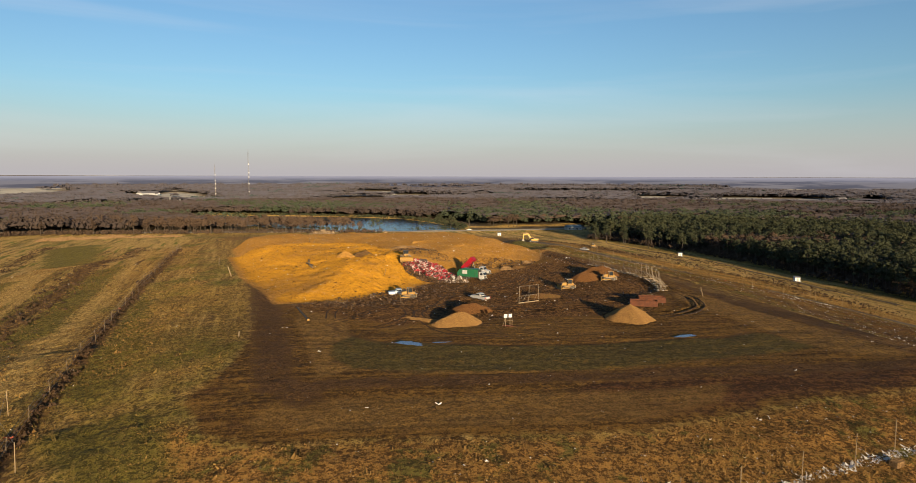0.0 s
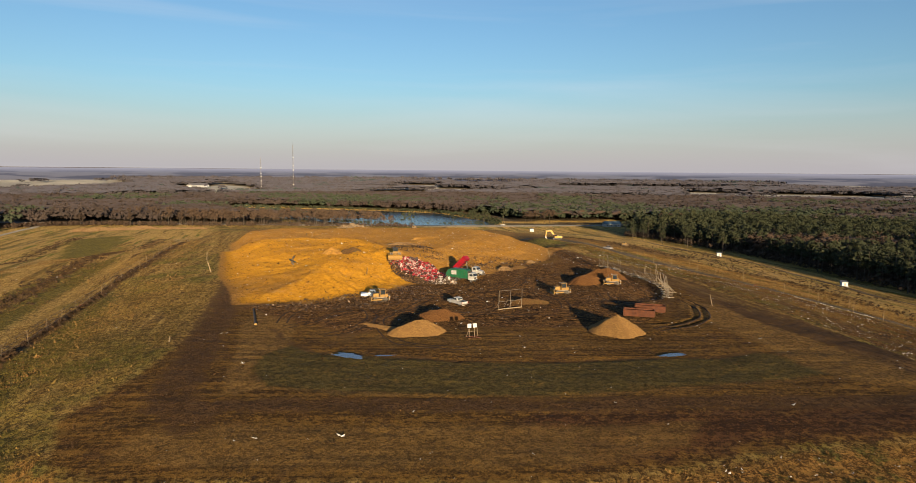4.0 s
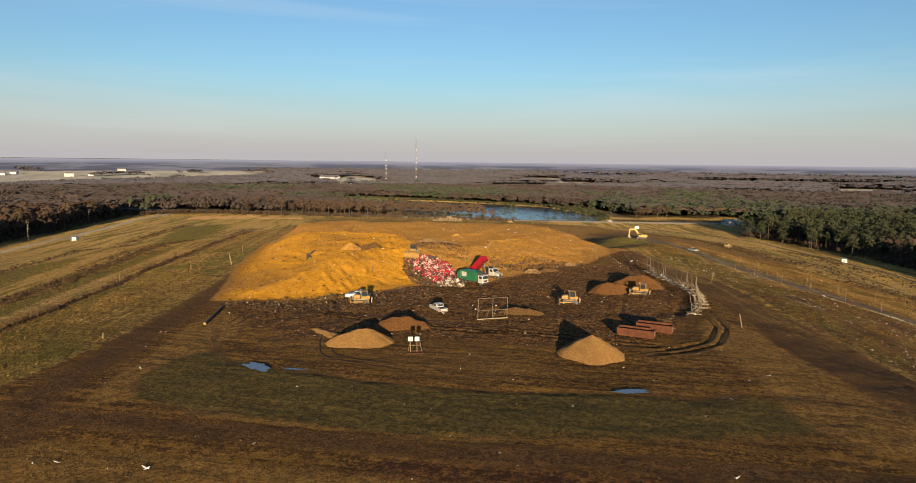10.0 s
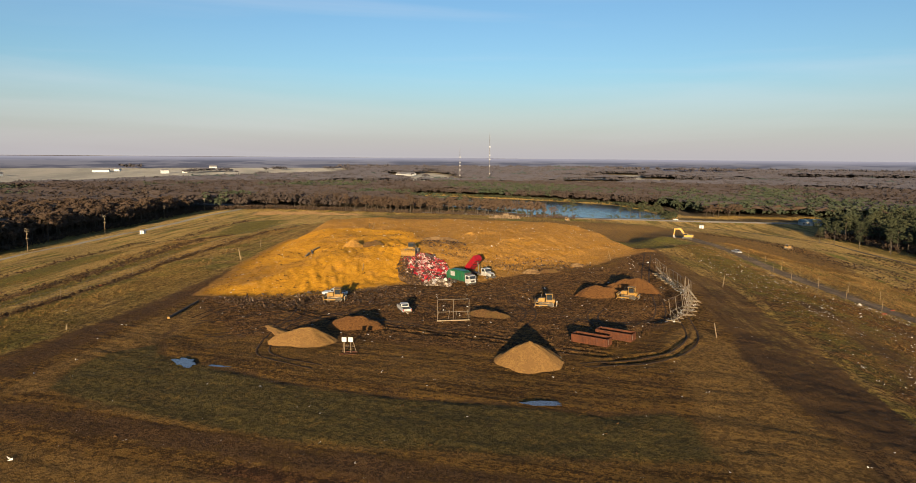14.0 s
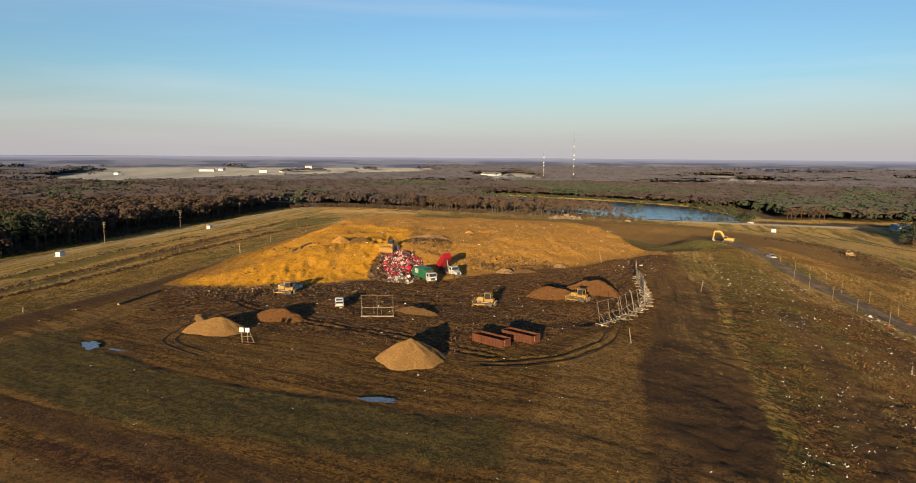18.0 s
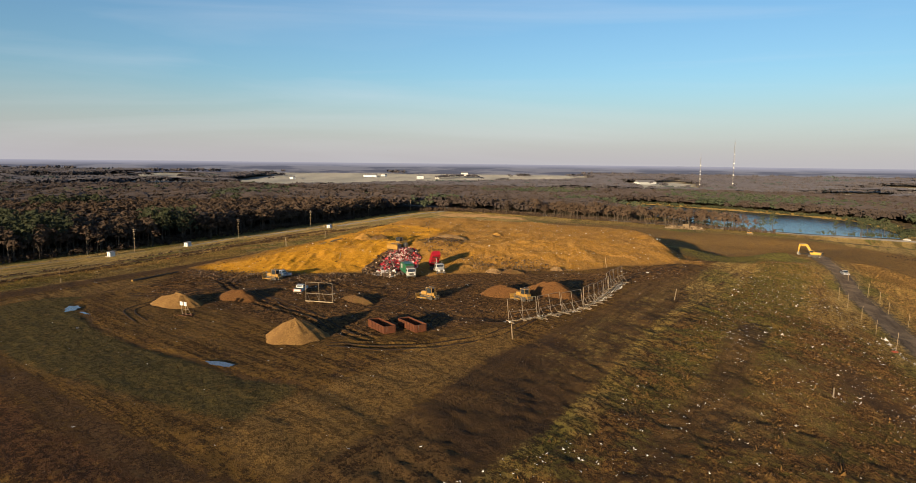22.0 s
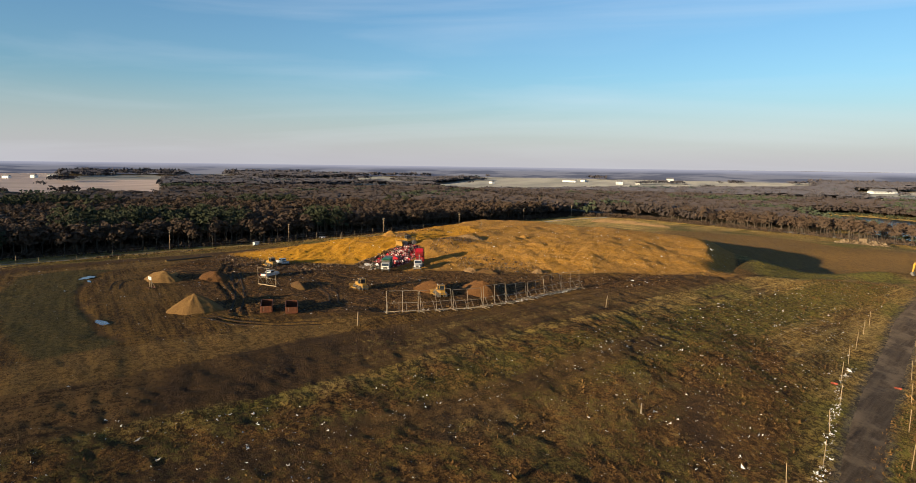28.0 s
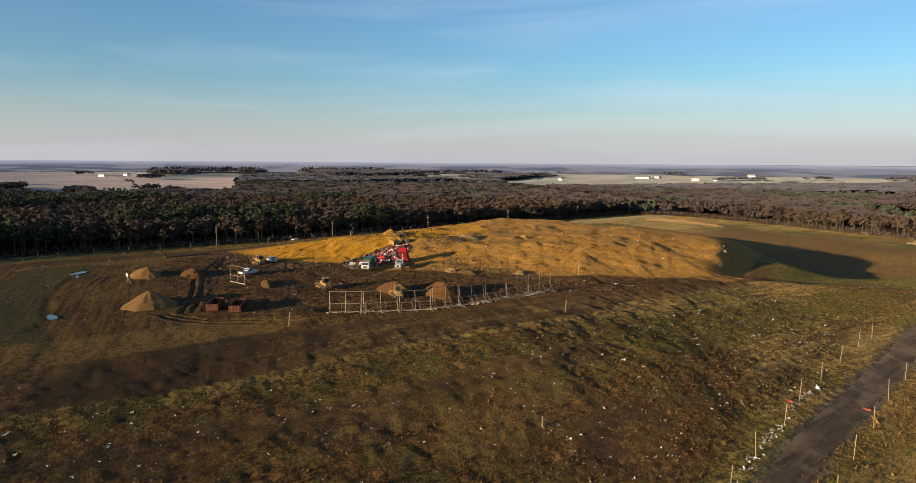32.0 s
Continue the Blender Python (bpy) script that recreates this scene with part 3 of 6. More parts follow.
# the dark strip along FENCE_L stands for weeds and their shadow
zone["zone_c"][2] = np.maximum.reduce([0.72 * band(TRACK_L, 3.8, 2.0), 0.74 * band(TRACK_F, 2.6, 1.4), 0.55 * ditch, 0.5 * area(DARK_R, 3), (0.40 + 0.3 * value_noise(GX, GY, 16, 35)) * area([(98, 128), (132, 130), (138, 190), (124, 232), (108, 250), (96, 250), (92, 215), (96, 170)], 8), 0.8 * band(FENCE_L, 2.2, 2), 0.75 * band(SWALE_L, 4, 4), 0.7 * band(SWALE_M, 3, 3)])
ground_mesh = mesh_grid("ground", xs, ys, GZ)
RUST = [(99, 112), (150, 112), (143, 190), (131, 228), (118, 244), (104, 262), (90, 270), (80, 262), (70, 262), (69.5, 243), (75.5, 218), (82.5, 195), (89, 173), (93, 158), (95.5, 145)]
BROW = [(-30, 40), (60, 50), (112, 70), (112, 108), (92, 110), (73, 102), (55, 98), (39, 92), (25, 87), (8.6, 85), (-18, 83.5), (-30, 83), (-42, 92)]
zone["zone_d"] = [0.85 * area(RUST, 7), 0.9 * area(BROW, 3), slope_side]
lane = np.maximum(0.95 * area(ROAD_WIDE, 1.6) * (0.70 + 0.30 * smooth(195, 155, GY)), 0.6 * area(DARK_R, 2.5))
for key, (r, g, b) in zone.items():
    a = ground_mesh.color_attributes.new(key, "FLOAT_COLOR", "POINT")
    a.data.foreach_set("color", np.stack([r, g, b, 0.8 * area(RED_F, 4) if key == "zone_d" else lane], -1).reshape(-1))
ground_mesh.materials.append(GROUND)
ground = tagged(new("ground", ground_mesh), "landfill plateau of brown soil with grassy slopes falling to flat country", "ground", kind="structure")

lake_bm = bmesh.new()
lake_bm.faces.new([lake_bm.verts.new((x, y, PLAIN - 0.7)) for x, y in LAKE])
bmesh.ops.triangulate(lake_bm, faces=lake_bm.faces)
lake_mesh = bpy.data.meshes.new("water")
lake_bm.to_mesh(lake_mesh)
lake_mesh.materials.append(WATER)
tagged(new("water", lake_mesh), "calm blue lake reflecting the pale sky beyond the landfill", "lake", kind="structure")

# ring that glows; its haze and pale upper edge are painted colour
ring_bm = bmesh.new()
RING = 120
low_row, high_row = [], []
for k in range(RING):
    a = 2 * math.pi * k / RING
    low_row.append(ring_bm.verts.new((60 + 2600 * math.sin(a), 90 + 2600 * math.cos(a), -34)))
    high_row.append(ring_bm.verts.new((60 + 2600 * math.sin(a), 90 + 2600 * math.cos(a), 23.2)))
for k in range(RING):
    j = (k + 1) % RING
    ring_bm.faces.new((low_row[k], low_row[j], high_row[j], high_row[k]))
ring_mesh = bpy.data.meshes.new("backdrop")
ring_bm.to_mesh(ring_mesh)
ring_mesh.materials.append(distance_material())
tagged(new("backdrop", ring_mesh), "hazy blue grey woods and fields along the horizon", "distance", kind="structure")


def ground_z(x, y):
    """Height of the finished sheet, with ruts."""
    i = np.clip(np.searchsorted(xs, x) - 1, 0, len(xs) - 2)
    j = np.clip(np.searchsorted(ys, y) - 1, 0, len(ys) - 2)
    u, v = (x - xs[i]) / (xs[i + 1] - xs[i]), (y - ys[j]) / (ys[j + 1] - ys[j])
    return (GZ[j, i] * (1 - u) + GZ[j, i + 1] * u) * (1 - v) + (GZ[j + 1, i] * (1 - u) + GZ[j + 1, i + 1] * u) * v


def ribbon(name, line, width, mat, label, lift=0.12, step=3.0):
    """A road surface draped over the ground along a smoothed line."""
    pts = [Vector(p) for p in line]
    path = []
    for i in range(len(pts) - 1):
        p0, p1, p2, p3 = pts[max(i - 1, 0)], pts[i], pts[i + 1], pts[min(i + 2, len(pts) - 1)]
        n = max(2, int((p2 - p1).length / step))
        for k in range(n):
            u = k / n
            path.append(0.5 * (2 * p1 + (p2 - p0) * u + (2 * p0 - 5 * p1 + 4 * p2 - p3) * u * u + (3 * p1 - p0 - 3 * p2 + p3) * u ** 3))
    path.append(pts[-1])
    bm = bmesh.new()
    rows = []
    for i, p in enumerate(path):
        d = (path[min(i + 1, len(path) - 1)] - path[max(i - 1, 0)]).normalized()
        side = Vector((d.y, -d.x))
        row = []
        for k in range(7):
            o = (k / 6 - 0.5) * width
            if k in (0, 6):
                o *= 1 + 0.12 * noise.noise((p.x * 0.2, p.y * 0.2, k))
            q = p + side * o
            z = float(ground_z(np.array([q.x]), np.array([q.y]))[0])
            row.append(bm.verts.new((q.x, q.y, z + (lift if 0 < k < 6 else -0.25))))
        rows.append(row)
    for a, b in zip(rows, rows[1:]):
        for k in range(6):
            bm.faces.new((a[k], b[k], b[k + 1], a[k + 1]))
    bmesh.ops.recalc_face_normals(bm, faces=bm.faces)
    me = bpy.data.meshes.new(name)
    bm.to_mesh(me)
    bm.free()
    for f in me.polygons:
        f.use_smooth = True
    me.materials.append(mat)
    return tagged(new(name, me), label, "road", kind="structure")


def track_material(name, a, b, c, turn):
    n = Net(name)
    streaks, mid, fine = n.noise(0.9, 6, 0.7, (1.0, 14.0, 1.0), turn), n.noise(0.12, 5, 0.65), n.noise(2.5, 5, 0.75)
    col = n.mix(n.span(n.math("ADD", n.math("MULTIPLY", streaks, 0.6), n.math("MULTIPLY", fine, 0.4)), 0.42, 0.58), a, b)
    col = n.mix(n.span(mid, 0.5, 0.62), col, c)
    n.bump(n.math("ADD", n.math("MULTIPLY", streaks, 0.6), n.math("MULTIPLY", fine, 0.5)), 0.8, 0.25)
    return n.done(col, 0.9, 0.0, 0.15)


ribbon("road_haul", [(x + 3.8, y + 1.8) for x, y in SIDE_ROAD], 7.0, track_material("dark_gravel_track", (0.072, 0.052, 0.034), (0.030, 0.021, 0.014), (0.10, 0.074, 0.050), 22), "dark wet gravel haul road along the slope", 0.10, 2.0)
ribbon("road_perimeter_west", PERIM_L, 9, track_material("pale_gravel_road", (0.19, 0.172, 0.150), (0.125, 0.112, 0.098), (0.155, 0.140, 0.122), 18), "pale gravel perimeter road beside the woods", 0.2, 6.0)
ribbon("road_perimeter_east", PERIM_R, 6, bpy.data.materials["dark_gravel_track"], "dark gravel track below the grass slope", 0.2, 6.0)
ribbon("road_highway", HIGHWAY, 13, bpy.data.materials["pale_gravel_road"], "pale paved highway between landfill and lake", 0.5, 12.0)

# pairs of tyre ruts pressed into the soil
RUT = track_material("wet_dark_rut", (0.028, 0.017, 0.010), (0.050, 0.030, 0.016), (0.036, 0.022, 0.012), 10)
RUTS = [[(48, 153), (56, 158), (61.5, 166), (63, 178), (60, 194)], [(-19, 141), (-14, 147), (-12, 156), (-16, 166), (-24, 171)], [(-28, 147), (-24, 152), (-20, 160), (-8, 165), (8, 164), (30, 162), (46, 159)],
             [(-6, 166), (-10, 158), (-9, 150), (-2, 137), (10, 135)], [(20, 182), (34, 183), (48, 181), (55, 190), (54, 206), (48, 230), (44, 262), (41, 290)], [(-30, 150), (-31, 160), (-26, 168), (-14, 170)],
             [(12, 178), (0, 183), (-10, 190), (-8, 200)]]
turn_rng = random.Random(77)
for k in range(11):
    # sweeping turns of the machines
    x, y, a = turn_rng.uniform(-20, 44), turn_rng.uniform(156, 206), turn_rng.uniform(0, 6.28)
    bend, run = turn_rng.uniform(-0.35, 0.35), []
    for i in range(6):
        run.append((x, y))
        x, y, a = x + 5.0 * math.cos(a), y + 5.0 * math.sin(a), a + bend
    if all(sd_poly(np.array([p[0]]), np.array([p[1]]), MOUND)[0] > 3 for p in run):
        RUTS.append(run)
for line in RUTS:
    for side in (-1.05, 1.05):
        off = []
        for i, p in enumerate(line):
            a, b = line[max(i - 1, 0)], line[min(i + 1, len(line) - 1)]
            d = math.hypot(b[0] - a[0], b[1] - a[1])
            off.append((p[0] + (b[1] - a[1]) / d * side, p[1] - (b[0] - a[0]) / d * side))
        ribbon("track_rut", off, 0.5, RUT, "dark tyre rut pressed into wet soil", 0.05, 1.2)

# ---- woods ----
def cone(p, q, r0, r1, sides, out, mat):
    """A tapered stick appended to the lists (verts, tris, mats)."""
    p, q = np.array(p, float), np.array(q, float)
    w = (q - p) / (np.linalg.norm(q - p) + 1e-9)
    u = np.cross(w, (0.3, 0.9, 0.2))
    u /= np.linalg.norm(u)
    v = np.cross(w, u)
    base = len(out[0])
    for c, r in ((p, r0), (q, r1)):
        for k in range(sides):
            a = 2 * math.pi * k / sides
            out[0].append(c + r * (u * math.cos(a) + v * math.sin(a)))
    for k in range(sides):
        j = (k + 1) % sides
        out[1] += [(base + k, base + j, base + sides + j), (base + k, base + sides + j, base + sides + k)]
        out[2] += [mat, mat]


def leaf_tri(c, size, rng, out, mat, out_from=None, wild=0.6):
    """A small flake, lying roughly along the crown's surface."""
    base = len(out[0])
    w = (c - out_from) / (np.linalg.norm(c - out_from) + 1e-6) if out_from is not None else rng.normal(size=3)
    w = w + rng.normal(size=3) * wild
    w /= np.linalg.norm(w) + 1e-9
    u = np.cross(w, rng.normal(size=3))
    u /= np.linalg.norm(u) + 1e-9
    v = np.cross(w, u)
    out[0] += [c - 0.55 * size * u - 0.3 * size * v, c + 0.55 * size * u - 0.35 * size * v, c + 0.65 * size * v]
    out[1].append((base, base + 1, base + 2))
    out[2].append(mat)


def crown_flakes(out, rng, centre, radii, count, size, mat=0, wild=0.6, low=-0.35):
    """Flakes over the upper part of a lumpy ellipsoid."""
    for _ in range(count):
        d = rng.normal(size=3)
        d /= np.linalg.norm(d)
        d[2] = low + (1 - low) * abs(d[2]) if d[2] > low else abs(d[2])
        c = centre + d * radii * rng.uniform(0.72, 1.05)
        leaf_tri(c, size * rng.uniform(0.6, 1.3), rng, out, mat, centre - np.array([0, 0, radii[2] * 0.5]), wild)


def pine_template(seed, leaves=104, clumps=8, size=1.4):
    """A loblolly-like pine about 18 m high: bare trunk below, a crown of rounded clumps above."""
    rng = np.random.default_rng(seed)
    out = [[], [], []]
    cone((0, 0, -0.5), (rng.uniform(-.5, .5), rng.uniform(-.5, .5), 16), 0.3, 0.06, 4, out, 1)
    per = leaves // clumps
    for k in range(clumps):
        h = 8.5 + 8.4 * (k / (clumps - 1))
        reach = (2.7 * (1 - ((h - 8) / 10.5) ** 2) + 0.3) * rng.uniform(0.6, 1.15)
        a = k * 2.4 + rng.uniform(-.5, .5)
        c = np.array([reach * math.cos(a), reach * math.sin(a), h])
        if k % 2 == 0:
            cone((0, 0, h - 0.8), c, 0.08, 0.03, 3, out, 1)
        crown_flakes(out, rng, c, np.array([1.9, 1.9, 1.25]), per, size, 0, 0.35)
    return out


def bare_template(seed, limbs=5, twigs=84, size=1.55):
    """A leafless hardwood about 15 m high: pale trunk, forked limbs and a soft crown of fine twigs."""
    rng = np.random.default_rng(seed)
    out = [[], [], []]
    cone((0, 0, -0.5), (0, 0, 7), 0.26, 0.16, 4, out, 1)
    cone((0, 0, 7), (rng.uniform(-.6, .6), rng.uniform(-.6, .6), 12.5), 0.16, 0.05, 3, out, 1)
    for k in range(limbs):
        a, h = k * 2.4 + rng.uniform(-.4, .4), 5 + 6.0 * k / limbs
        reach, up = rng.uniform(2.0, 3.2) * (1.15 - 0.4 * k / limbs), rng.uniform(2.2, 4.0)
        cone((0, 0, h), (reach * math.cos(a), reach * math.sin(a), h + up), 0.09, 0.035, 3, out, 1)
    for k in range(4):
        a = k * 1.7 + rng.uniform(-.4, .4)
        c = np.array([1.6 * math.cos(a), 1.6 * math.sin(a), 8.6 + 1.5 * k])
        crown_flakes(out, rng, c, np.array([2.9, 2.9, 2.2]) * (1.05 - 0.1 * k), twigs // 4, size, 0, 0.32, -0.5)
    return out


def twig_template(seed, limbs=16, twigs=26):
    """A single leafless tree seen near by: forked limbs and long thin twigs."""
    rng = np.random.default_rng(seed)
    out = [[], [], []]
    cone((0, 0, -0.5), (0, 0, 7), 0.26, 0.16, 5, out, 1)
    cone((0, 0, 7), (rng.uniform(-.6, .6), rng.uniform(-.6, .6), 13), 0.16, 0.05, 4, out, 1)
    for k in range(limbs):
        a, h = k * 2.4 + rng.uniform(-.4, .4), 5 + 7.0 * k / limbs
        reach, up = rng.uniform(2.0, 3.6) * (1.15 - 0.4 * k / limbs), rng.uniform(2.2, 4.2)
        p, q = np.array([0, 0, h]), np.array([reach * math.cos(a), reach * math.sin(a), h + up])
        cone(p, q, 0.09, 0.035, 3, out, 1)
        for _ in range(twigs):
            s = p + (q - p) * rng.uniform(0.35, 1.0)
            d = rng.normal(size=3) * (1.0, 1.0, 0.7) + (math.cos(a) * 0.5, math.sin(a) * 0.5, 0.9)
            e = s + d / np.linalg.norm(d) * rng.uniform(1.2, 2.4)
            w = np.cross(d, rng.normal(size=3))
            w = w / (np.linalg.norm(w) + 1e-9) * 0.12
            base = len(out[0])
            out[0].extend([s - w, s + w, e])
            out[1].append((base, base + 1, base + 2))
            out[2].append(0)
    return out


def far_template(seed, leaves, size, tall, wide, low):
    """A crown for distant stands: a few ragged lumps without a trunk."""
    rng = np.random.default_rng(seed)
    out = [[], [], []]
    lumps = 3
    for k in range(lumps):
        a = k * 2.1 + rng.uniform(-.5, .5)
        c = np.array([0.34 * wide * math.cos(a), 0.34 * wide * math.sin(a), tall * (low + (1 - low) * rng.uniform(0.25, 0.6))])
        crown_flakes(out, rng, c, np.array([0.62 * wide, 0.62 * wide, tall * (1 - low) * 0.45]), leaves // lumps, size, 0, 0.3, -0.4)
    return out


def plant(name, templates, spots, mats, label, category, seed):
    """One mesh of many trees. spots: rows of x, y, z, scale, tone."""
    rng = np.random.default_rng(seed)
    kind = rng.integers(0, len(templates), len(spots))
    V, T, M, A, base = [], [], [], [], 0
    for k, (tv, tt, tm) in enumerate(templates):
        s = spots[kind == k]
        if not len(s):
            continue
        tv, tt, tm = np.array(tv), np.array(tt), np.array(tm)
        a = rng.uniform(0, 2 * math.pi, len(s))
        ca, sa = np.cos(a)[:, None], np.sin(a)[:, None]
        wide = (s[:, 3] * rng.uniform(0.85, 1.25, len(s)))[:, None]
        x = (tv[None, :, 0] * ca - tv[None, :, 1] * sa) * wide + s[:, 0:1]
        y = (tv[None, :, 0] * sa + tv[None, :, 1] * ca) * wide + s[:, 1:2]
        z = tv[None, :, 2] * s[:, 3:4] + s[:, 2:3]
        V.append(np.stack([x, y, z], -1).reshape(-1, 3))
        T.append((tt[None] + (base + np.arange(len(s)) * len(tv))[:, None, None]).reshape(-1, 3))
        M.append(np.tile(tm, len(s)))
        A.append(np.repeat(s[:, 4], len(tv)))
        base += len(s) * len(tv)
    V, T, M, A = np.concatenate(V), np.concatenate(T), np.concatenate(M), np.concatenate(A)
    me = bpy.data.meshes.new(name)
    me.vertices.add(len(V))
    me.vertices.foreach_set("co", V.reshape(-1))
    me.loops.add(T.size)
    me.loops.foreach_set("vertex_index", T.reshape(-1).astype(np.int32))
    me.polygons.add(len(T))
    me.polygons.foreach_set("loop_start", np.arange(0, T.size, 3, dtype=np.int32))
    me.polygons.foreach_set("loop_total", np.full(len(T), 3, np.int32))
    for m in mats:
        me.materials.append(m)
    me.polygons.foreach_set("material_index", M.astype(np.int32))
    at = me.attributes.new("tone", "FLOAT", "POINT")
    at.data.foreach_set("value", A.astype(np.float32))
    me.update()
    return tagged(new(name, me), label, category, kind="stuff")


GLADES = [[(-16, 764), (40, 790), (16, 860), (-36, 940), (-52, 905)], [(-120, 690), (-80, 725), (170, 800), (190, 770), (120, 640), (60, 680)], [(-60, 700), (30, 790), (170, 830), (160, 740)]]
CAM_C = (60, 90)


def wooded(x, y, margin=4):
    """Where trees stand."""
    ok = np.ones(x.shape, bool)
    ok &= sd_poly(x, y, BASE_EDGE) > 14
    ok &= sd_poly(x, y, LAKE) > margin
    for f in GLADES:
        ok &= sd_poly(x, y, f) > 0
    hedge = value_noise(x, y, 75, 79) + 0.5 * value_noise(x, y, 210, 80) > 0.85
    for f in FIELDS:
        ok &= (sd_poly(x, y, f) > 0) | hedge
    ok &= seg_dist(x, y, HIGHWAY) > 12
    ok &= (open_land(x, y) < 0.5) | hedge
    az = np.degrees(np.arctan2(-(x - CAM_C[0]), y - CAM_C[1]))
    ok &= (az > -44) & (az < 122)
    return ok


def scatter(r0, r1, step, seed):
    """Jittered spots in a ring round the hill."""
    rng = np.random.default_rng(seed)
    g = np.arange(-r1, r1, step)
    x, y = np.meshgrid(g + CAM_C[0], g + CAM_C[1])
    x, y = (x + rng.uniform(-.5, .5, x.shape) * step * 1.2).ravel(), (y + rng.uniform(-.5, .5, y.shape) * step * 1.2).ravel()
    r = np.hypot(x - CAM_C[0], y - CAM_C[1])
    # southern trees out of view are kept, to shade the woods' edge
    k = (r >= r0) & (r < r1) & (y > -420)
    x, y = x[k], y[k]
    k = wooded(x, y)
    x, y = x[k], y[k]
    # stands of pine and of hardwood, in patches
    mix = 0.62 * value_noise(x, y, 130, 51) + 0.4 * value_noise(x, y, 48, 52) + 0.16 * rng.uniform(-1, 1, len(x))
    mix += 0.35 * smooth(120, 200, x) * smooth(900, 500, y) - 0.12
    mix -= 0.14 * smooth(-180, -320, x) * smooth(1100, 800, y)
    mix += 0.9 * smooth(-40, 0, x) * smooth(260, 200, x) * smooth(800, 830, y) * smooth(1010, 960, y)
    mix += 0.5 * smooth(-60, -130, x) * smooth(-420, -360, x) * smooth(1010, 1040, y) * smooth(1200, 1150, y)
    mix -= 0.45 * smooth(1150, 1400, np.hypot(x - 60, y - 90))
    mix -= 1.2 * smooth(625, 640, y) * smooth(780, 765, y) * smooth(-80, -130, x) * smooth(-480, -420, x)
    tone = np.clip(0.5 + 0.35 * value_noise(x, y, 60, 53) + 0.3 * rng.uniform(-1, 1, len(x)), 0, 1)
    return x, y, mix > 0.0, tone, rng


def stand(name, ring, step, seed, pines, bares, size, mats_p, mats_b):
    x, y, pine, tone, rng = scatter(*ring, step, seed)
    z = height(x, y)
    s = size * rng.uniform(0.72, 1.12, len(x)) * (1 + 0.3 * smooth(-60, -220, x) * smooth(760, 700, y))
    rows = np.stack([x, y, z, s, tone], 1)
    plant("pine_woods_" + name, pines, rows[pine], mats_p, "dense dark green pine woods round the landfill", "woods", seed + 1)
    plant("bare_woods_" + name, bares, rows[~pine], mats_b, "leafless grey brown winter hardwoods", "woods", seed + 2)


stand("near", (150, 720), 7.2, 60, [pine_template(k) for k in range(5)], [bare_template(k + 20) for k in range(5)], 1.0, [PINE_LEAF, BARK], [BARE_TWIG, BARK])
# from here outwards the stands wear the haze-tinted colours
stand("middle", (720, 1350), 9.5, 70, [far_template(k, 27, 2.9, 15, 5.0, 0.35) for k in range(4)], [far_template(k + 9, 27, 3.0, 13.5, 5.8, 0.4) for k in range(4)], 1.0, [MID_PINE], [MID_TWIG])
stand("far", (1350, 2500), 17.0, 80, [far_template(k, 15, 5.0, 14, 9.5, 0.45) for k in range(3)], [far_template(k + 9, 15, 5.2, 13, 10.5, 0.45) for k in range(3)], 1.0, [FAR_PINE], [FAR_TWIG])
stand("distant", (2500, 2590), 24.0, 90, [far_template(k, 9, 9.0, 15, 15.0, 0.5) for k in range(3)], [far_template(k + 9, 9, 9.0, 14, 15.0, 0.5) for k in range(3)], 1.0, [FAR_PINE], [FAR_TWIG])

def understorey(name, r0, r1, cell, rise, mat, label):
    """The mass of twigs between the crowns as one uneven sheet, added to close dark gaps."""
    n = int(r1 / cell)
    g = np.arange(-n, n + 1) * cell
    x, y = np.meshgrid(g + CAM_C[0], g + CAM_C[1])
    jx, jy = x + 0.3 * cell * value_noise(x, y, cell, 91), y + 0.3 * cell * value_noise(x, y, cell, 92)
    r = np.hypot(x - CAM_C[0], y - CAM_C[1])
    ok = (r >= r0) & (r < r1) & (y > -420) & wooded(x, y, 25) & (sd_poly(x, y, BASE_EDGE) > 42) & (seg_dist(x, y, HIGHWAY) > 34)
    full = ok[:-1, :-1] & ok[1:, :-1] & ok[:-1, 1:] & ok[1:, 1:]
    big = 1 + 0.3 * smooth(-60, -220, x) * smooth(760, 700, y)
    z = height(jx, jy) + rise * big * (1 + 0.16 * value_noise(x, y, 2.2 * cell, 93) + 0.16 * value_noise(x, y, 1.01 * cell, 94))
    V = np.stack([jx, jy, z], -1).reshape(-1, 3)
    j, i = np.nonzero(full)
    w = x.shape[1]
    a = j * w + i
    T = np.concatenate([np.stack([a, a + 1, a + w + 1], 1), np.stack([a, a + w + 1, a + w], 1)])
    used, T = np.unique(T.reshape(-1), return_inverse=True)
    tone = np.clip(0.45 + 0.35 * value_noise(x, y, 60, 53) + 0.25 * value_noise(x, y, cell * 1.3, 95), 0, 1).reshape(-1)[used]
    me = bpy.data.meshes.new(name)
    me.from_pydata(V[used], [], T.reshape(-1, 3).tolist())
    me.attributes.new("tone", "FLOAT", "POINT").data.foreach_set("value", tone.astype(np.float32))
    me.polygons.foreach_set("use_smooth", np.ones(len(me.polygons), bool))
    me.materials.append(mat)
    return tagged(new(name, me), label, "woods", kind="stuff")


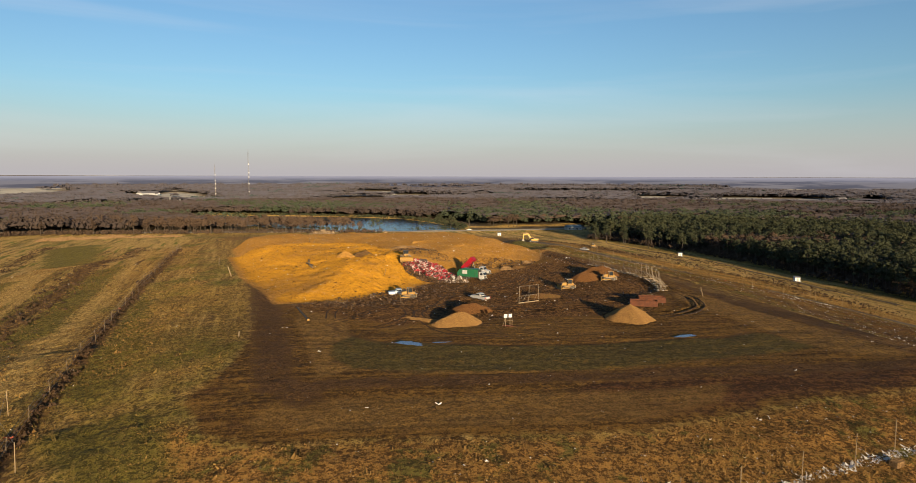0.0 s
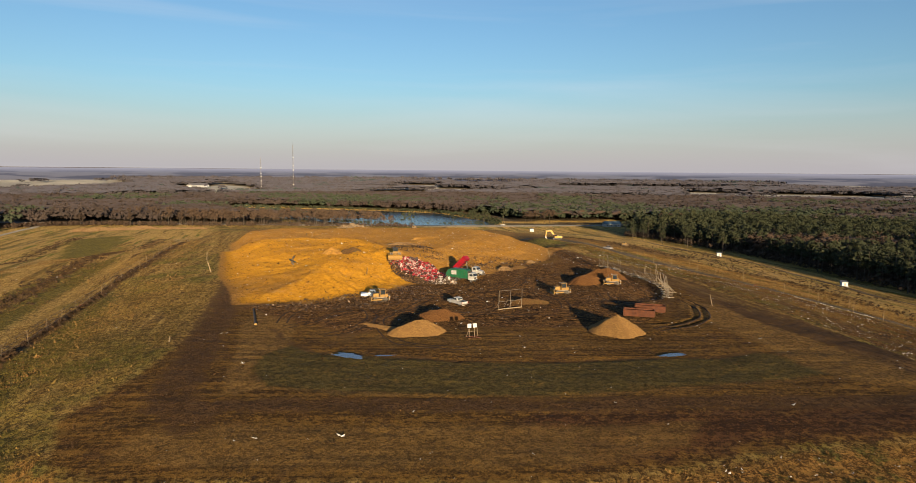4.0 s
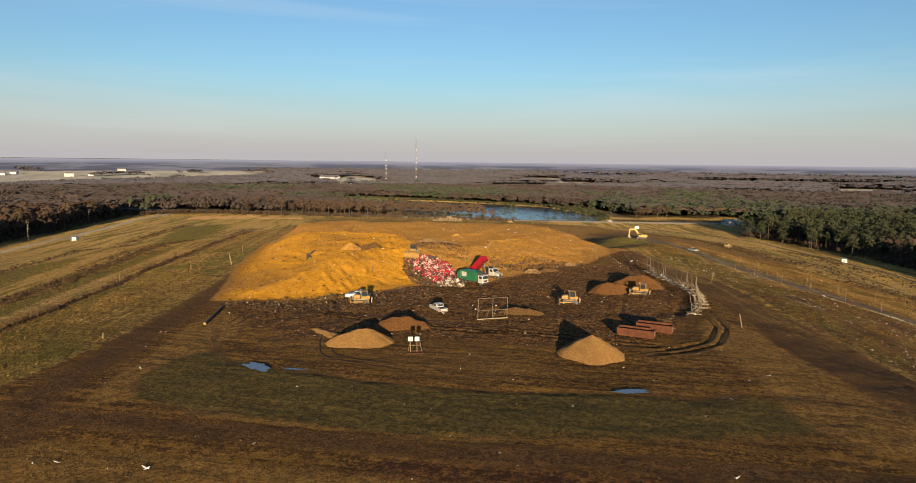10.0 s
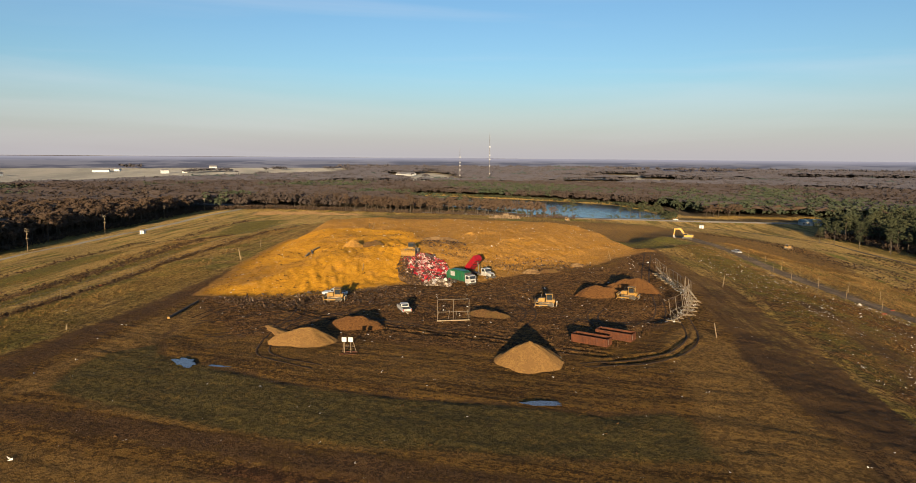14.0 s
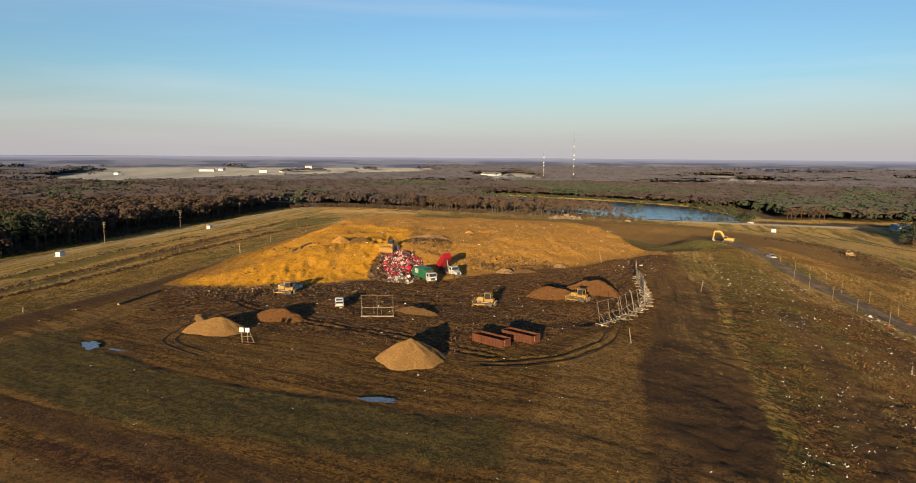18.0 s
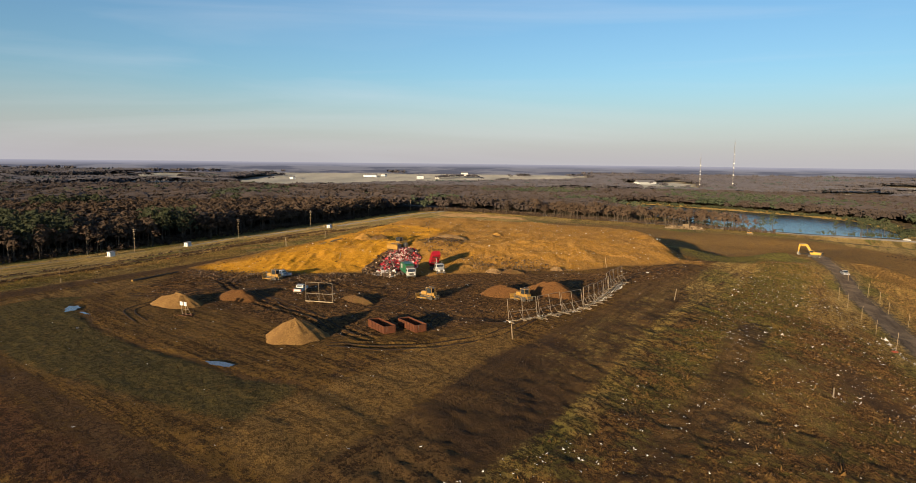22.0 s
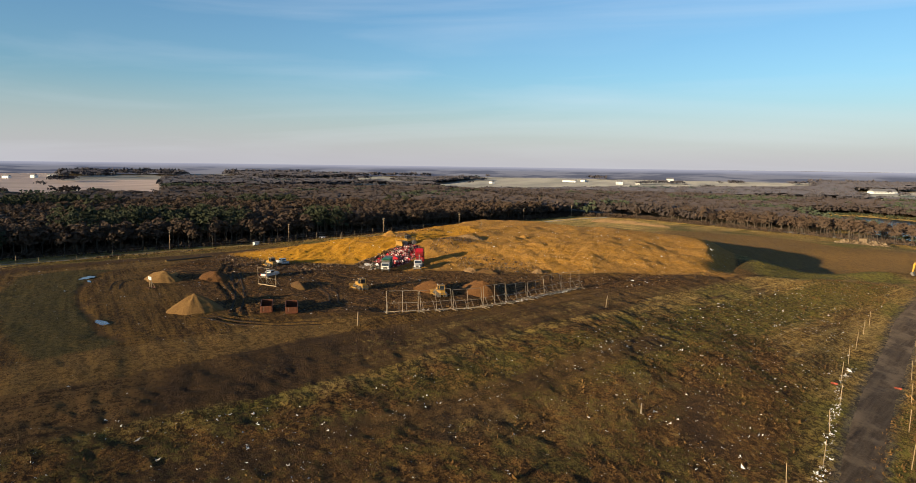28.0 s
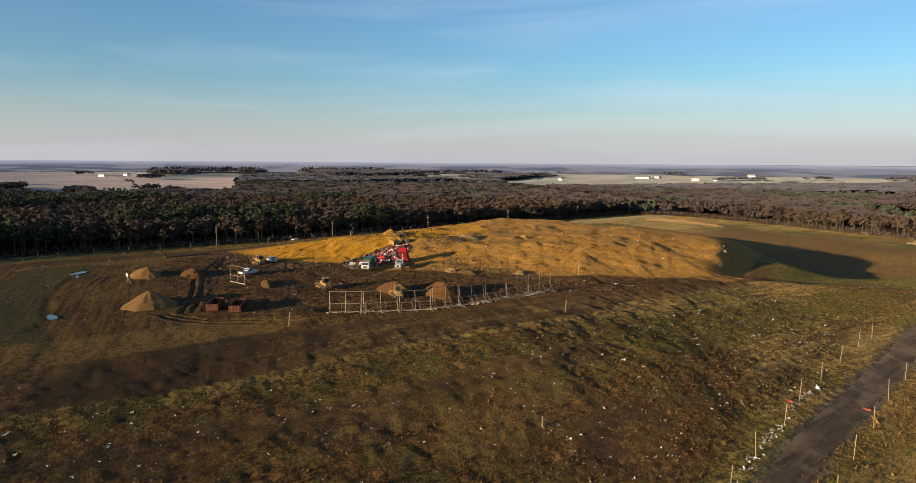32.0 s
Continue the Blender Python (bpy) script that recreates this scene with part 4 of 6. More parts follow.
understorey("understorey_near", 150, 760, 5.0, 11.2, BARE_TWIG, "brown sheet in twig colours added to close dark gaps between the trees")
understorey("understorey_middle", 740, 1380, 7.0, 11.6, MID_TWIG, "grey brown sheet in faintly hazed twig colours closing gaps in the woods")
understorey("understorey_far", 1360, 2590, 14.0, 11.6, FAR_TWIG, "grey brown sheet in hazed twig colours closing gaps in the far woods")

# low brush added along the woods' edges and under first trees, deepening their shade
rng_b = np.random.default_rng(7)
bx, by = rng_b.uniform(-560, 300, 90000), rng_b.uniform(-150, 800, 90000)
edge = sd_poly(bx, by, BASE_EDGE)
keep = (edge > 12) & (edge < 42) & wooded(bx, by, 2)
bx, by = bx[keep][:9000], by[keep][:9000]
plant("brush_woods_edge", [far_template(k + 40, 14, 1.5, 4.2, 2.2, 0.1) for k in range(4)],
      np.stack([bx, by, height(bx, by), rng_b.uniform(0.5, 1.25, len(bx)), rng_b.uniform(0, 0.5, len(bx))], 1), [BARE_TWIG], "dark leafless brush along the woods edge", "brush", 8)
lx, ly = rng_b.uniform(-450, 20, 9000), rng_b.uniform(725, 1040, 9000)
shore = sd_poly(lx, ly, LAKE)
keep = (shore > 1) & (shore < 14) & (lx < 10) & (seg_dist(lx, ly, HIGHWAY) > 10)
lx, ly = lx[keep], ly[keep]
plant("brush_lake_shore", [far_template(k + 50, 18, 1.4, 4.5, 2.4, 0.1) for k in range(4)],
      np.stack([lx, ly, height(lx, ly), rng_b.uniform(0.5, 1.2, len(lx)), rng_b.uniform(0, 1, len(lx))], 1), [PINE_LEAF], "low green and brown shrubs on the lake shore", "brush", 9)
# dry brush in the swales of the long slopes
sx, sy = [], []
for line, half, count in ((SWALE_L, 4, 1100), (SWALE_M, 4, 700), (FENCE_L, 0.9, 520), ([(165, 250), (150, 330), (125, 410), (100, 470), (60, 540)], 9, 900), ([(190, 330), (170, 430), (140, 520)], 10, 500)):
    for _ in range(count):
        i = rng_b.integers(0, len(line) - 1)
        u = rng_b.uniform()
        sx.append(line[i][0] + (line[i + 1][0] - line[i][0]) * u + rng_b.normal() * half)
        sy.append(line[i][1] + (line[i + 1][1] - line[i][1]) * u + rng_b.normal() * half)
sx, sy = np.array(sx), np.array(sy)
plant("brush_slope", [far_template(k + 60, 12, 0.4, 0.6, 0.6, 0.05) for k in range(4)],
      np.stack([sx, sy, height(sx, sy), rng_b.uniform(0.5, 1.3, len(sx)), rng_b.uniform(0.2, 1, len(sx))], 1), [DRY_BRUSH], "brown dry weeds in the swales of the slope", "brush", 10)


def tree(kind, x, y, size, seed, label):
    """A tree of its own: trunk with limbs, and a crown of many small leaves or twigs."""
    V, T, M = pine_template(seed, 640, 16, 0.6) if kind == "pine" else twig_template(seed)
    V, T, M = np.array(V) * size, np.array(T), np.array(M)
    t = new(kind + "_tree")
    tagged(t, label, "tree", "single trees")
    t.location = (x, y, ground_at(x, y))
    for name, k, mat in (("trunk", 1, BARK), ("crown", 0, PINE_LEAF if kind == "pine" else BARE_TWIG)):
        used, back = np.unique(T[M == k].reshape(-1), return_inverse=True)
        me = bpy.data.meshes.new(name)
        me.from_pydata([tuple(v) for v in V[used]], [], [tuple(int(i) for i in f) for f in back.reshape(-1, 3)])
        me.attributes.new("tone", "FLOAT", "POINT").data.foreach_set("value", np.full(len(used), 0.35 + 0.5 * ((seed * 0.37) % 1), np.float32))
        me.materials.append(mat)
        ob = new(name, me)
        ob.parent = t
    return t


for k, (x, y, h) in enumerate(((136, 601, 0.95), (153, 607, 1.05), (126, 596, 0.6), (150, 588, 0.7), (166, 570, 1.0), (183, 535, 0.95))):
    tree("pine", x, y, h, 200 + k, "tall lone pine with a clumpy crown by the woods edge")
pale = [tree("bare", -430 + 50 * k, 672 + 8 * k, 1.0, 230 + k, "tall bare pale-trunked tree beside the highway") for k in range(6)]
rng_t = random.Random(31)
for k in range(66):
    u = rng_t.random()
    x, y, size = -445 + 330 * u + rng_t.uniform(-6, 6), 712 + 26 * u + rng_t.uniform(4, 42) * rng_t.random(), rng_t.uniform(0.7, 1.2)
    if seg_dist(np.array([x]), np.array([y]), HIGHWAY)[0] > 9:
        copy_thing(pale[k % 6], pose(x, y, ground_at(x, y), 0, 0, rng_t.uniform(0, 360)) @ Matrix.Scale(size, 4))


# ---- building kit ----
def link_bm(name, bm, mat, smooth_shade=False):
    me = bpy.data.meshes.new(name)
    bmesh.ops.recalc_face_normals(bm, faces=bm.faces)
    bm.to_mesh(me)
    bm.free()
    if smooth_shade:
        for f in me.polygons:
            f.use_smooth = True
    me.materials.append(mat)
    return new(name, me)


def part(name, bm, mat, parent, label="", smooth_shade=False):
    """One mesh object under a thing or a part."""
    ob = link_bm(name, bm, mat, smooth_shade)
    ob.parent = parent
    if label:
        tagged(ob, label)
    return ob


def thing(name, label, category, m=None, group=""):
    """An Empty at a thing's base."""
    ob = new(name)
    ob.empty_display_size = 0.5
    if m is not None:
        ob.matrix_world = m
    return tagged(ob, label, category, group)


def box(c, s, bevel=0.03, rot=(0, 0, 0), bm=None):
    """A bevelled box: centre, size, turn in degrees."""
    bm = bm or bmesh.new()
    t = bmesh.new()
    bmesh.ops.create_cube(t, size=1, matrix=Matrix.Diagonal((*s, 1)))
    if bevel:
        bmesh.ops.bevel(t, geom=t.edges[:], offset=min(bevel, 0.3 * min(s)), segments=1, affect="EDGES")
    t.transform(pose(*c, *rot))
    join(bm, t)
    return bm


def join(bm, other):
    me = bpy.data.meshes.new("join")
    other.to_mesh(me)
    other.free()
    bm.from_mesh(me)
    bpy.data.meshes.remove(me)
    return bm


def rod(p, q, r, n=6, r2=None, bm=None):
    """A round bar from p to q."""
    bm = bm or bmesh.new()
    t = bmesh.new()
    p, q = Vector(p), Vector(q)
    bmesh.ops.create_cone(t, cap_ends=True, segments=n, radius1=r, radius2=r if r2 is None else r2, depth=(q - p).length)
    t.transform(Matrix.Translation((p + q) / 2) @ (q - p).to_track_quat("Z", "Y").to_matrix().to_4x4())
    join(bm, t)
    return bm


def prism(profile, x0, x1, bevel=0.03, bm=None):
    """A side outline of (y, z) drawn out from x0 to x1."""
    bm = bm or bmesh.new()
    t = bmesh.new()
    a = [t.verts.new((x0, y, z)) for y, z in profile]
    b = [t.verts.new((x1, y, z)) for y, z in profile]
    n = len(profile)
    t.faces.new(a)
    t.faces.new(b[::-1])
    for i in range(n):
        j = (i + 1) % n
        t.faces.new((a[j], a[i], b[i], b[j]))
    if bevel:
        bmesh.ops.bevel(t, geom=t.edges[:], offset=bevel, segments=1, affect="EDGES")
    join(bm, t)
    return bm


def wheel(parent, x, y, r, w, tyre_mat, rim_mat):
    """A wheel on an axle along x: tyre, with rim under it."""
    bm = bmesh.new()
    prof = [(0.55, -0.5), (0.9, -0.5), (1.0, -0.34), (1.0, 0.34), (0.9, 0.5), (0.55, 0.5)]
    seg, rings = 16, []
    for k in range(seg):
        a = 2 * math.pi * k / seg
        rings.append([bm.verts.new((x + v * w, y + u * r * math.cos(a), r + u * r * math.sin(a))) for u, v in prof])
    for k in range(seg):
        p, q = rings[k], rings[(k + 1) % seg]
        for i in range(len(prof)):
            j = (i + 1) % len(prof)
            bm.faces.new((p[i], q[i], q[j], p[j]))
    tyre = part("wheel", bm, tyre_mat, parent, smooth_shade=False)
    part("rim", rod((x - w * 0.42, y, r), (x + w * 0.42, y, r), r * 0.56, 12), rim_mat, tyre)
    return tyre


def rest(x, y, yaw, lift=0.0, pitch=0.0):
    """A pose standing on the ground."""
    return pose(x, y, ground_at(x, y) + lift, pitch, 0, yaw)


def head(dx, dy):
    """The turn about z that points local +y along (dx, dy)."""
    return math.degrees(math.atan2(-dx, dy))


WHITE = surface("white_vehicle_paint", (0.50, 0.49, 0.47), (0.36, 0.345, 0.32), 0.8, 0.4, dirt=(0.30, 0.23, 0.15), bump=0.05, spec=0.5)
SILVER = surface("pale_blue_grey_paint", (0.50, 0.55, 0.60), (0.42, 0.46, 0.50), 1.5, 0.35, 0.2, dirt=(0.30, 0.25, 0.18), bump=0.05, spec=0.5)
YELLOW = surface("machine_yellow_paint", (0.38, 0.21, 0.034), (0.24, 0.13, 0.026), 0.6, 0.6, dirt=(0.13, 0.078, 0.034), bump=0.15, spec=0.4)
BRIGHT_YELLOW = surface("excavator_yellow_paint", (0.58, 0.32, 0.02), (0.46, 0.25, 0.025), 1.2, 0.45, dirt=(0.36, 0.23, 0.07), bump=0.1, spec=0.4)
GREEN = surface("green_truck_paint", (0.012, 0.13, 0.055), (0.010, 0.095, 0.042), 1.5, 0.4, dirt=(0.08, 0.10, 0.05), bump=0.08, spec=0.45)
RED = surface("red_truck_paint", (0.34, 0.006, 0.016), (0.26, 0.006, 0.014), 1.5, 0.42, dirt=(0.16, 0.03, 0.025), bump=0.08, spec=0.45)
RUST = surface("rusted_red_steel", (0.135, 0.042, 0.014), (0.060, 0.020, 0.009), 1.0, 0.75, dirt=(0.08, 0.032, 0.02), bump=0.3)
STEEL = surface("worn_grey_steel", (0.26, 0.25, 0.23), (0.17, 0.155, 0.135), 0.8, 0.5, 0.6, dirt=(0.15, 0.105, 0.06), bump=0.2)
DARK = surface("black_machine_parts", (0.035, 0.033, 0.03), (0.06, 0.052, 0.043), 0.8, 0.6, dirt=(0.12, 0.085, 0.05), bump=0.2)
TYRE = surface("tyre_rubber", (0.028, 0.027, 0.026), (0.055, 0.048, 0.04), 0.5, 0.85, dirt=(0.12, 0.085, 0.055), bump=0.2)
GLASS = surface("dark_cab_glass", (0.02, 0.025, 0.03), (0.03, 0.035, 0.04), 1.0, 0.08, bump=0.0, spec=0.8)
LAMP_W = surface("clear_lamp_glass", (0.75, 0.75, 0.72), (0.65, 0.65, 0.62), 0.2, 0.15, spec=0.6)
LAMP_R = surface("red_lamp_glass", (0.5, 0.02, 0.015), (0.4, 0.02, 0.015), 0.2, 0.2, spec=0.6)
WOOD = surface("grey_weathered_wood", (0.24, 0.175, 0.105), (0.16, 0.115, 0.07), 0.6, 0.85, bump=0.4, vary=0.5)
PALE_WOOD = surface("raw_pale_timber", (0.36, 0.265, 0.15), (0.26, 0.185, 0.105), 0.6, 0.8, bump=0.3, vary=0.4)
GALV = surface("galvanised_pipe", (0.25, 0.205, 0.15), (0.18, 0.142, 0.10), 0.5, 0.55, 0.3, dirt=(0.18, 0.125, 0.075), bump=0.1)
CANVAS = surface("white_plastic_sheet", (0.60, 0.60, 0.58), (0.50, 0.49, 0.47), 0.6, 0.5, bump=0.2)
ORANGE = surface("orange_plastic_mesh", (0.30, 0.055, 0.020), (0.20, 0.04, 0.016), 0.4, 0.6, bump=0.3)
CONCRETE = surface("weathered_concrete", (0.42, 0.40, 0.36), (0.33, 0.31, 0.28), 2.0, 0.85, bump=0.3)
BLACK_POLE = surface("dark_creosoted_timber", (0.055, 0.045, 0.035), (0.08, 0.065, 0.05), 0.8, 0.9, bump=0.3)
HOUSE_WALL = surface("white_house_boards", (0.66, 0.66, 0.65), (0.58, 0.58, 0.56), 3.0, 0.6, bump=0.1)
HOUSE_ROOF = surface("grey_house_roof", (0.24, 0.23, 0.23), (0.18, 0.17, 0.17), 3.0, 0.8, bump=0.2, vary=0.4)
ICE = surface("milky_ice_and_water", (0.20, 0.225, 0.27), (0.045, 0.032, 0.024), 0.35, 0.2, bump=0.2, spec=0.5)
BLUE_ROOF = surface("pale_blue_metal_roof", (0.13, 0.19, 0.21), (0.10, 0.15, 0.17), 3.0, 0.45, 0.2, bump=0.1)

# ---- heaps of soil ----
def soil(name, a, b, c):
    n = Net(name)
    grain, mid, fine = n.noise(3.2, 5, 0.75), n.noise(0.7, 4), n.noise(9.0, 3)
    col = n.mix(n.span(grain, 0.43, 0.57), a, b)
    col = n.mix(n.span(mid, 0.5, 0.68), col, c)
    n.bump(n.math("ADD", grain, n.math("MULTIPLY", fine, 0.4)), 0.7, 0.2)
    return n.done(col, 0.95, 0.0, 0.1)


TAN_SOIL = soil("tan_sandy_soil", (0.235, 0.132, 0.044), (0.150, 0.084, 0.030), (0.17, 0.094, 0.034))
BROWN_SOIL = soil("brown_topsoil", (0.125, 0.068, 0.026), (0.060, 0.033, 0.015), (0.095, 0.058, 0.020))
RED_SOIL = soil("red_brown_clay", (0.140, 0.066, 0.022), (0.070, 0.032, 0.012), (0.105, 0.050, 0.018))
PALE_SOIL = soil("pale_sandy_rubble", (0.23, 0.145, 0.068), (0.13, 0.076, 0.034), (0.095, 0.054, 0.024))
GOLD_SOIL = soil("golden_cover_sand", (0.38, 0.20, 0.042), (0.25, 0.125, 0.028), (0.19, 0.098, 0.026))


def heap(label, x, y, rx, ry, h, yaw, mat, seed, sharp=1.0, rough=0.12, ridge=0.0, bowl=None):
    """A tipped heap: cone with slumped, uneven flanks. ridge: half length of a crest along local x. bowl: x, y, radius and depth of a dug hollow."""
    rings, seg = 20, 56
    bm = bmesh.new()
    rows = []
    for i in range(rings + 1):
        u = i / rings
        row = []
        for k in range(seg):
            a = 2 * math.pi * k / seg
            wob = 1 + 0.16 * noise.noise((math.cos(a) * 1.6 + seed, math.sin(a) * 1.6, seed * 0.7)) + 0.07 * noise.noise((math.cos(a) * 5 + seed, math.sin(a) * 5, 2.0))
            px, py = math.cos(a) * u * rx * wob, math.sin(a) * u * ry * wob
            px += ridge * max(-1, min(1, math.cos(a) * 1.6)) * (1 - 0.0 * u)
            z = h * (1 - u ** sharp) * (1 - 0.08 * math.exp(-(u * 6) ** 2))
            z += rough * h * noise.noise((px * 0.55 + seed, py * 0.55, seed)) * (1 - u * 0.6)
            z += 0.13 * noise.noise((px * 1.3 + seed, py * 1.3, seed + 3)) - 0.05 * h * max(0, noise.noise((math.cos(a) * 3.5 + seed, math.sin(a) * 3.5, 7.0))) * math.sin(math.pi * min(1, u))
            if bowl:
                z -= bowl[3] * math.exp(-(((px - bowl[0]) ** 2 + (py - bowl[1]) ** 2) / bowl[2] ** 2) ** 2)
            row.append(bm.verts.new((px, py, max(z, -0.3) - 0.45 * u ** 4)))
        rows.append(row)
    for p, q in zip(rows, rows[1:]):
        for k in range(seg):
            j = (k + 1) % seg
            bm.faces.new((p[k], q[k], q[j], p[j]))
    ob = link_bm("dirt_mound", bm, mat, True)
    ob.matrix_world = rest(x, y, yaw, -0.05)
    return tagged(ob, label, "soil heap")


heap("tall conical heap of tan sandy soil on bare earth", 39.6, 151.6, 6.5, 6.1, 3.9, 10, TAN_SOIL, 1, 0.95, 0.08)
heap("long low heap of tan soil dug hollow at the back", -1.0, 146.0, 5.2, 4.4, 2.9, 18, TAN_SOIL, 2, 0.9, 0.10, 1.4, (-2.0, 3.0, 3.0, 1.7))
heap("low curved ridge of tan soil beside a heap", -8.5, 149.0, 4.4, 2.3, 0.5, 152, TAN_SOIL, 3, 1.0, 0.25, 3.0)
heap("low mound of red brown clay on the mud", 2.5, 158.5, 5.0, 3.4, 2.2, 20, RED_SOIL, 4, 1.2, 0.16, 1.0)
heap("heap of red brown clay pushed by a bulldozer", 40.0, 207.5, 5.0, 4.0, 2.6, 25, RED_SOIL, 5, 1.2, 0.10, 1.6, (2.5, 2.0, 2.0, 1.0))
heap("large heap of red brown clay behind a bulldozer", 46.5, 217.0, 5.8, 4.8, 3.2, 15, RED_SOIL, 6, 1.25, 0.10, 1.4, (-3.0, -2.0, 2.4, 0.9))
heap("small ridge of dark soil behind a litter screen", 22.5, 177.5, 4.5, 2.0, 1.3, 5, BROWN_SOIL, 7, 1.1, 0.25, 1.5)
heap("golden sand heap on the working mound", -39.0, 223.5, 3.6, 3.6, 2.1, 0, GOLD_SOIL, 8, 1.0, 0.10)
heap("golden sand heap with dark clods on the mound", -33.5, 226.5, 3.2, 2.4, 1.7, 20, BROWN_SOIL, 9, 1.0, 0.5, 0.9)
heap("pale sandy rubble heap on the mound", -20.5, 247.0, 5.4, 3.0, 1.0, 15, PALE_SOIL, 10, 1.0, 0.25, 1.5)
heap("small golden sand heap near the mound top", -18.0, 268.0, 2.6, 2.4, 1.3, 0, GOLD_SOIL, 11, 1.0, 0.1)
heap("pale rubble heap at the foot of the mound", 16.3, 229.5, 3.0, 2.2, 1.2, 10, PALE_SOIL, 12, 1.0, 0.3, 0.6)
heap("pale sandy heap at the foot of the mound", 25.1, 247.5, 2.6, 2.2, 1.2, 40, PALE_SOIL, 13, 1.0, 0.2)
heap("low ridge of tumbled brown clods beside the rubble", 20.5, 232.5, 3.6, 1.8, 1.0, 35, BROWN_SOIL, 14, 1.0, 0.5, 1.2)
for k, (x, y, rx, h) in enumerate(((-352, 560, 9, 2.6), (-330, 552, 12, 3.2), (-308, 548, 10, 2.4), (-285, 540, 13, 3.0), (-258, 535, 10, 2.2), (-235, 530, 9, 1.8))):
    heap("weathered ridge of tan soil along the far slope", x, y, rx, rx * 0.55, h, 15, PALE_SOIL, 30 + k, 1.0, 0.35, 3.0)

# ---- vehicles and machines; local +y is ahead ----
def pickup(label, m, paint, flatbed=False):
    t = thing("pickup_truck", label, "pickup truck", m)
    body = prism([(-2.85, 0.55), (-2.85, 1.12), (0.95, 1.12), (1.05, 1.15), (2.6, 1.08), (2.88, 0.95), (2.9, 0.5), (2.3, 0.42), (-2.3, 0.45)], -0.96, 0.96, 0.05)
    body = part("body", body, paint, t)
    part("cab", prism([(-0.85, 1.1), (-0.7, 1.78), (0.55, 1.82), (1.2, 1.12)], -0.84, 0.84, 0.06), paint, t)
    part("windshield", prism([(0.66, 1.72), (0.70, 1.74), (1.22, 1.18), (1.16, 1.16)], -0.74, 0.74, 0), GLASS, t)
    part("rear_window", box((0, -0.80, 1.5), (1.3, 0.06, 0.38), 0.01, (-12, 0, 0)), GLASS, t)
    for s in (-1, 1):
        for y, w in ((-0.28, 0.62), (0.42, 0.62)):
            part("side_window", box((s * 0.85, y, 1.47), (0.04, w, 0.42), 0.01), GLASS, t)
        part("headlight", box((s * 0.72, 2.87, 0.86), (0.36, 0.08, 0.2), 0.02), LAMP_W, t)
        part("tail_light", box((s * 0.86, -2.86, 0.9), (0.16, 0.05, 0.36), 0.01), LAMP_R, t)
        part("mirror", box((s * 1.08, 0.85, 1.28), (0.2, 0.1, 0.22), 0.03), DARK, t)
        for y in (-1.75, 1.85):
            wheel(t, s * 0.82, y, 0.40, 0.27, TYRE, GALV)
    part("truck_bed", box((0, -1.85, 1.105), (1.5, 1.75, 0.04), 0), DARK, t, "dark open truck bed")
    part("bumper", box((0, 2.9, 0.58), (1.86, 0.14, 0.2), 0.03), DARK, t)
    part("rear_bumper", box((0, -2.92, 0.58), (1.8, 0.14, 0.18), 0.03), GALV, t)
    if flatbed:
        rack = part("ladder_rack", rod((-0.8, -2.6, 1.1), (-0.8, -2.6, 2.0), 0.04), DARK, t, "black pipe rack")
        for a, b in (((0.8, -2.6, 1.1), (0.8, -2.6, 2.0)), ((-0.8, -2.6, 2.0), (0.8, -2.6, 2.0)), ((-0.8, -2.6, 2.0), (-0.8, 0.4, 2.0)), ((0.8, -2.6, 2.0), (0.8, 0.4, 2.0))):
            part("rack_bar", rod(a, b, 0.04), DARK, rack)
    return t


def track_loop(parent, x, length, high, w):
    """A crawler track: chain of shoes round a frame."""
    frame_part = part("track_frame", box((x, 0, high * 0.5), (w * 0.55, length * 0.8, high * 0.5), 0.05), DARK, parent)
    r, half = high / 2, length / 2 - high / 2
    shoes = 30
    total = 4 * half + 2 * math.pi * r
    for k in range(shoes):
        d = k / shoes * total
        if d < 2 * half:
            y, z, a = -half + d, high, 0
        elif d < 2 * half + math.pi * r:
            a = (d - 2 * half) / r
            y, z = half + r * math.sin(a), r + r * math.cos(a)
            a = -a
        elif d < 4 * half + math.pi * r:
            y, z, a = half - (d - 2 * half - math.pi * r), 0.04, math.pi
        else:
            a = (d - 4 * half - math.pi * r) / r
            y, z = -half - r * math.sin(a), r - r * math.cos(a)
            a = math.pi - a
        part("track_shoe", box((x, y, z), (w, total / shoes * 0.92, 0.09), 0, (math.degrees(a), 0, 0)), STEEL, frame_part)
    for y in (-half, half):
        part("sprocket", rod((x - w * 0.3, y, r), (x + w * 0.3, y, r), r * 0.8, 12), DARK, frame_part)


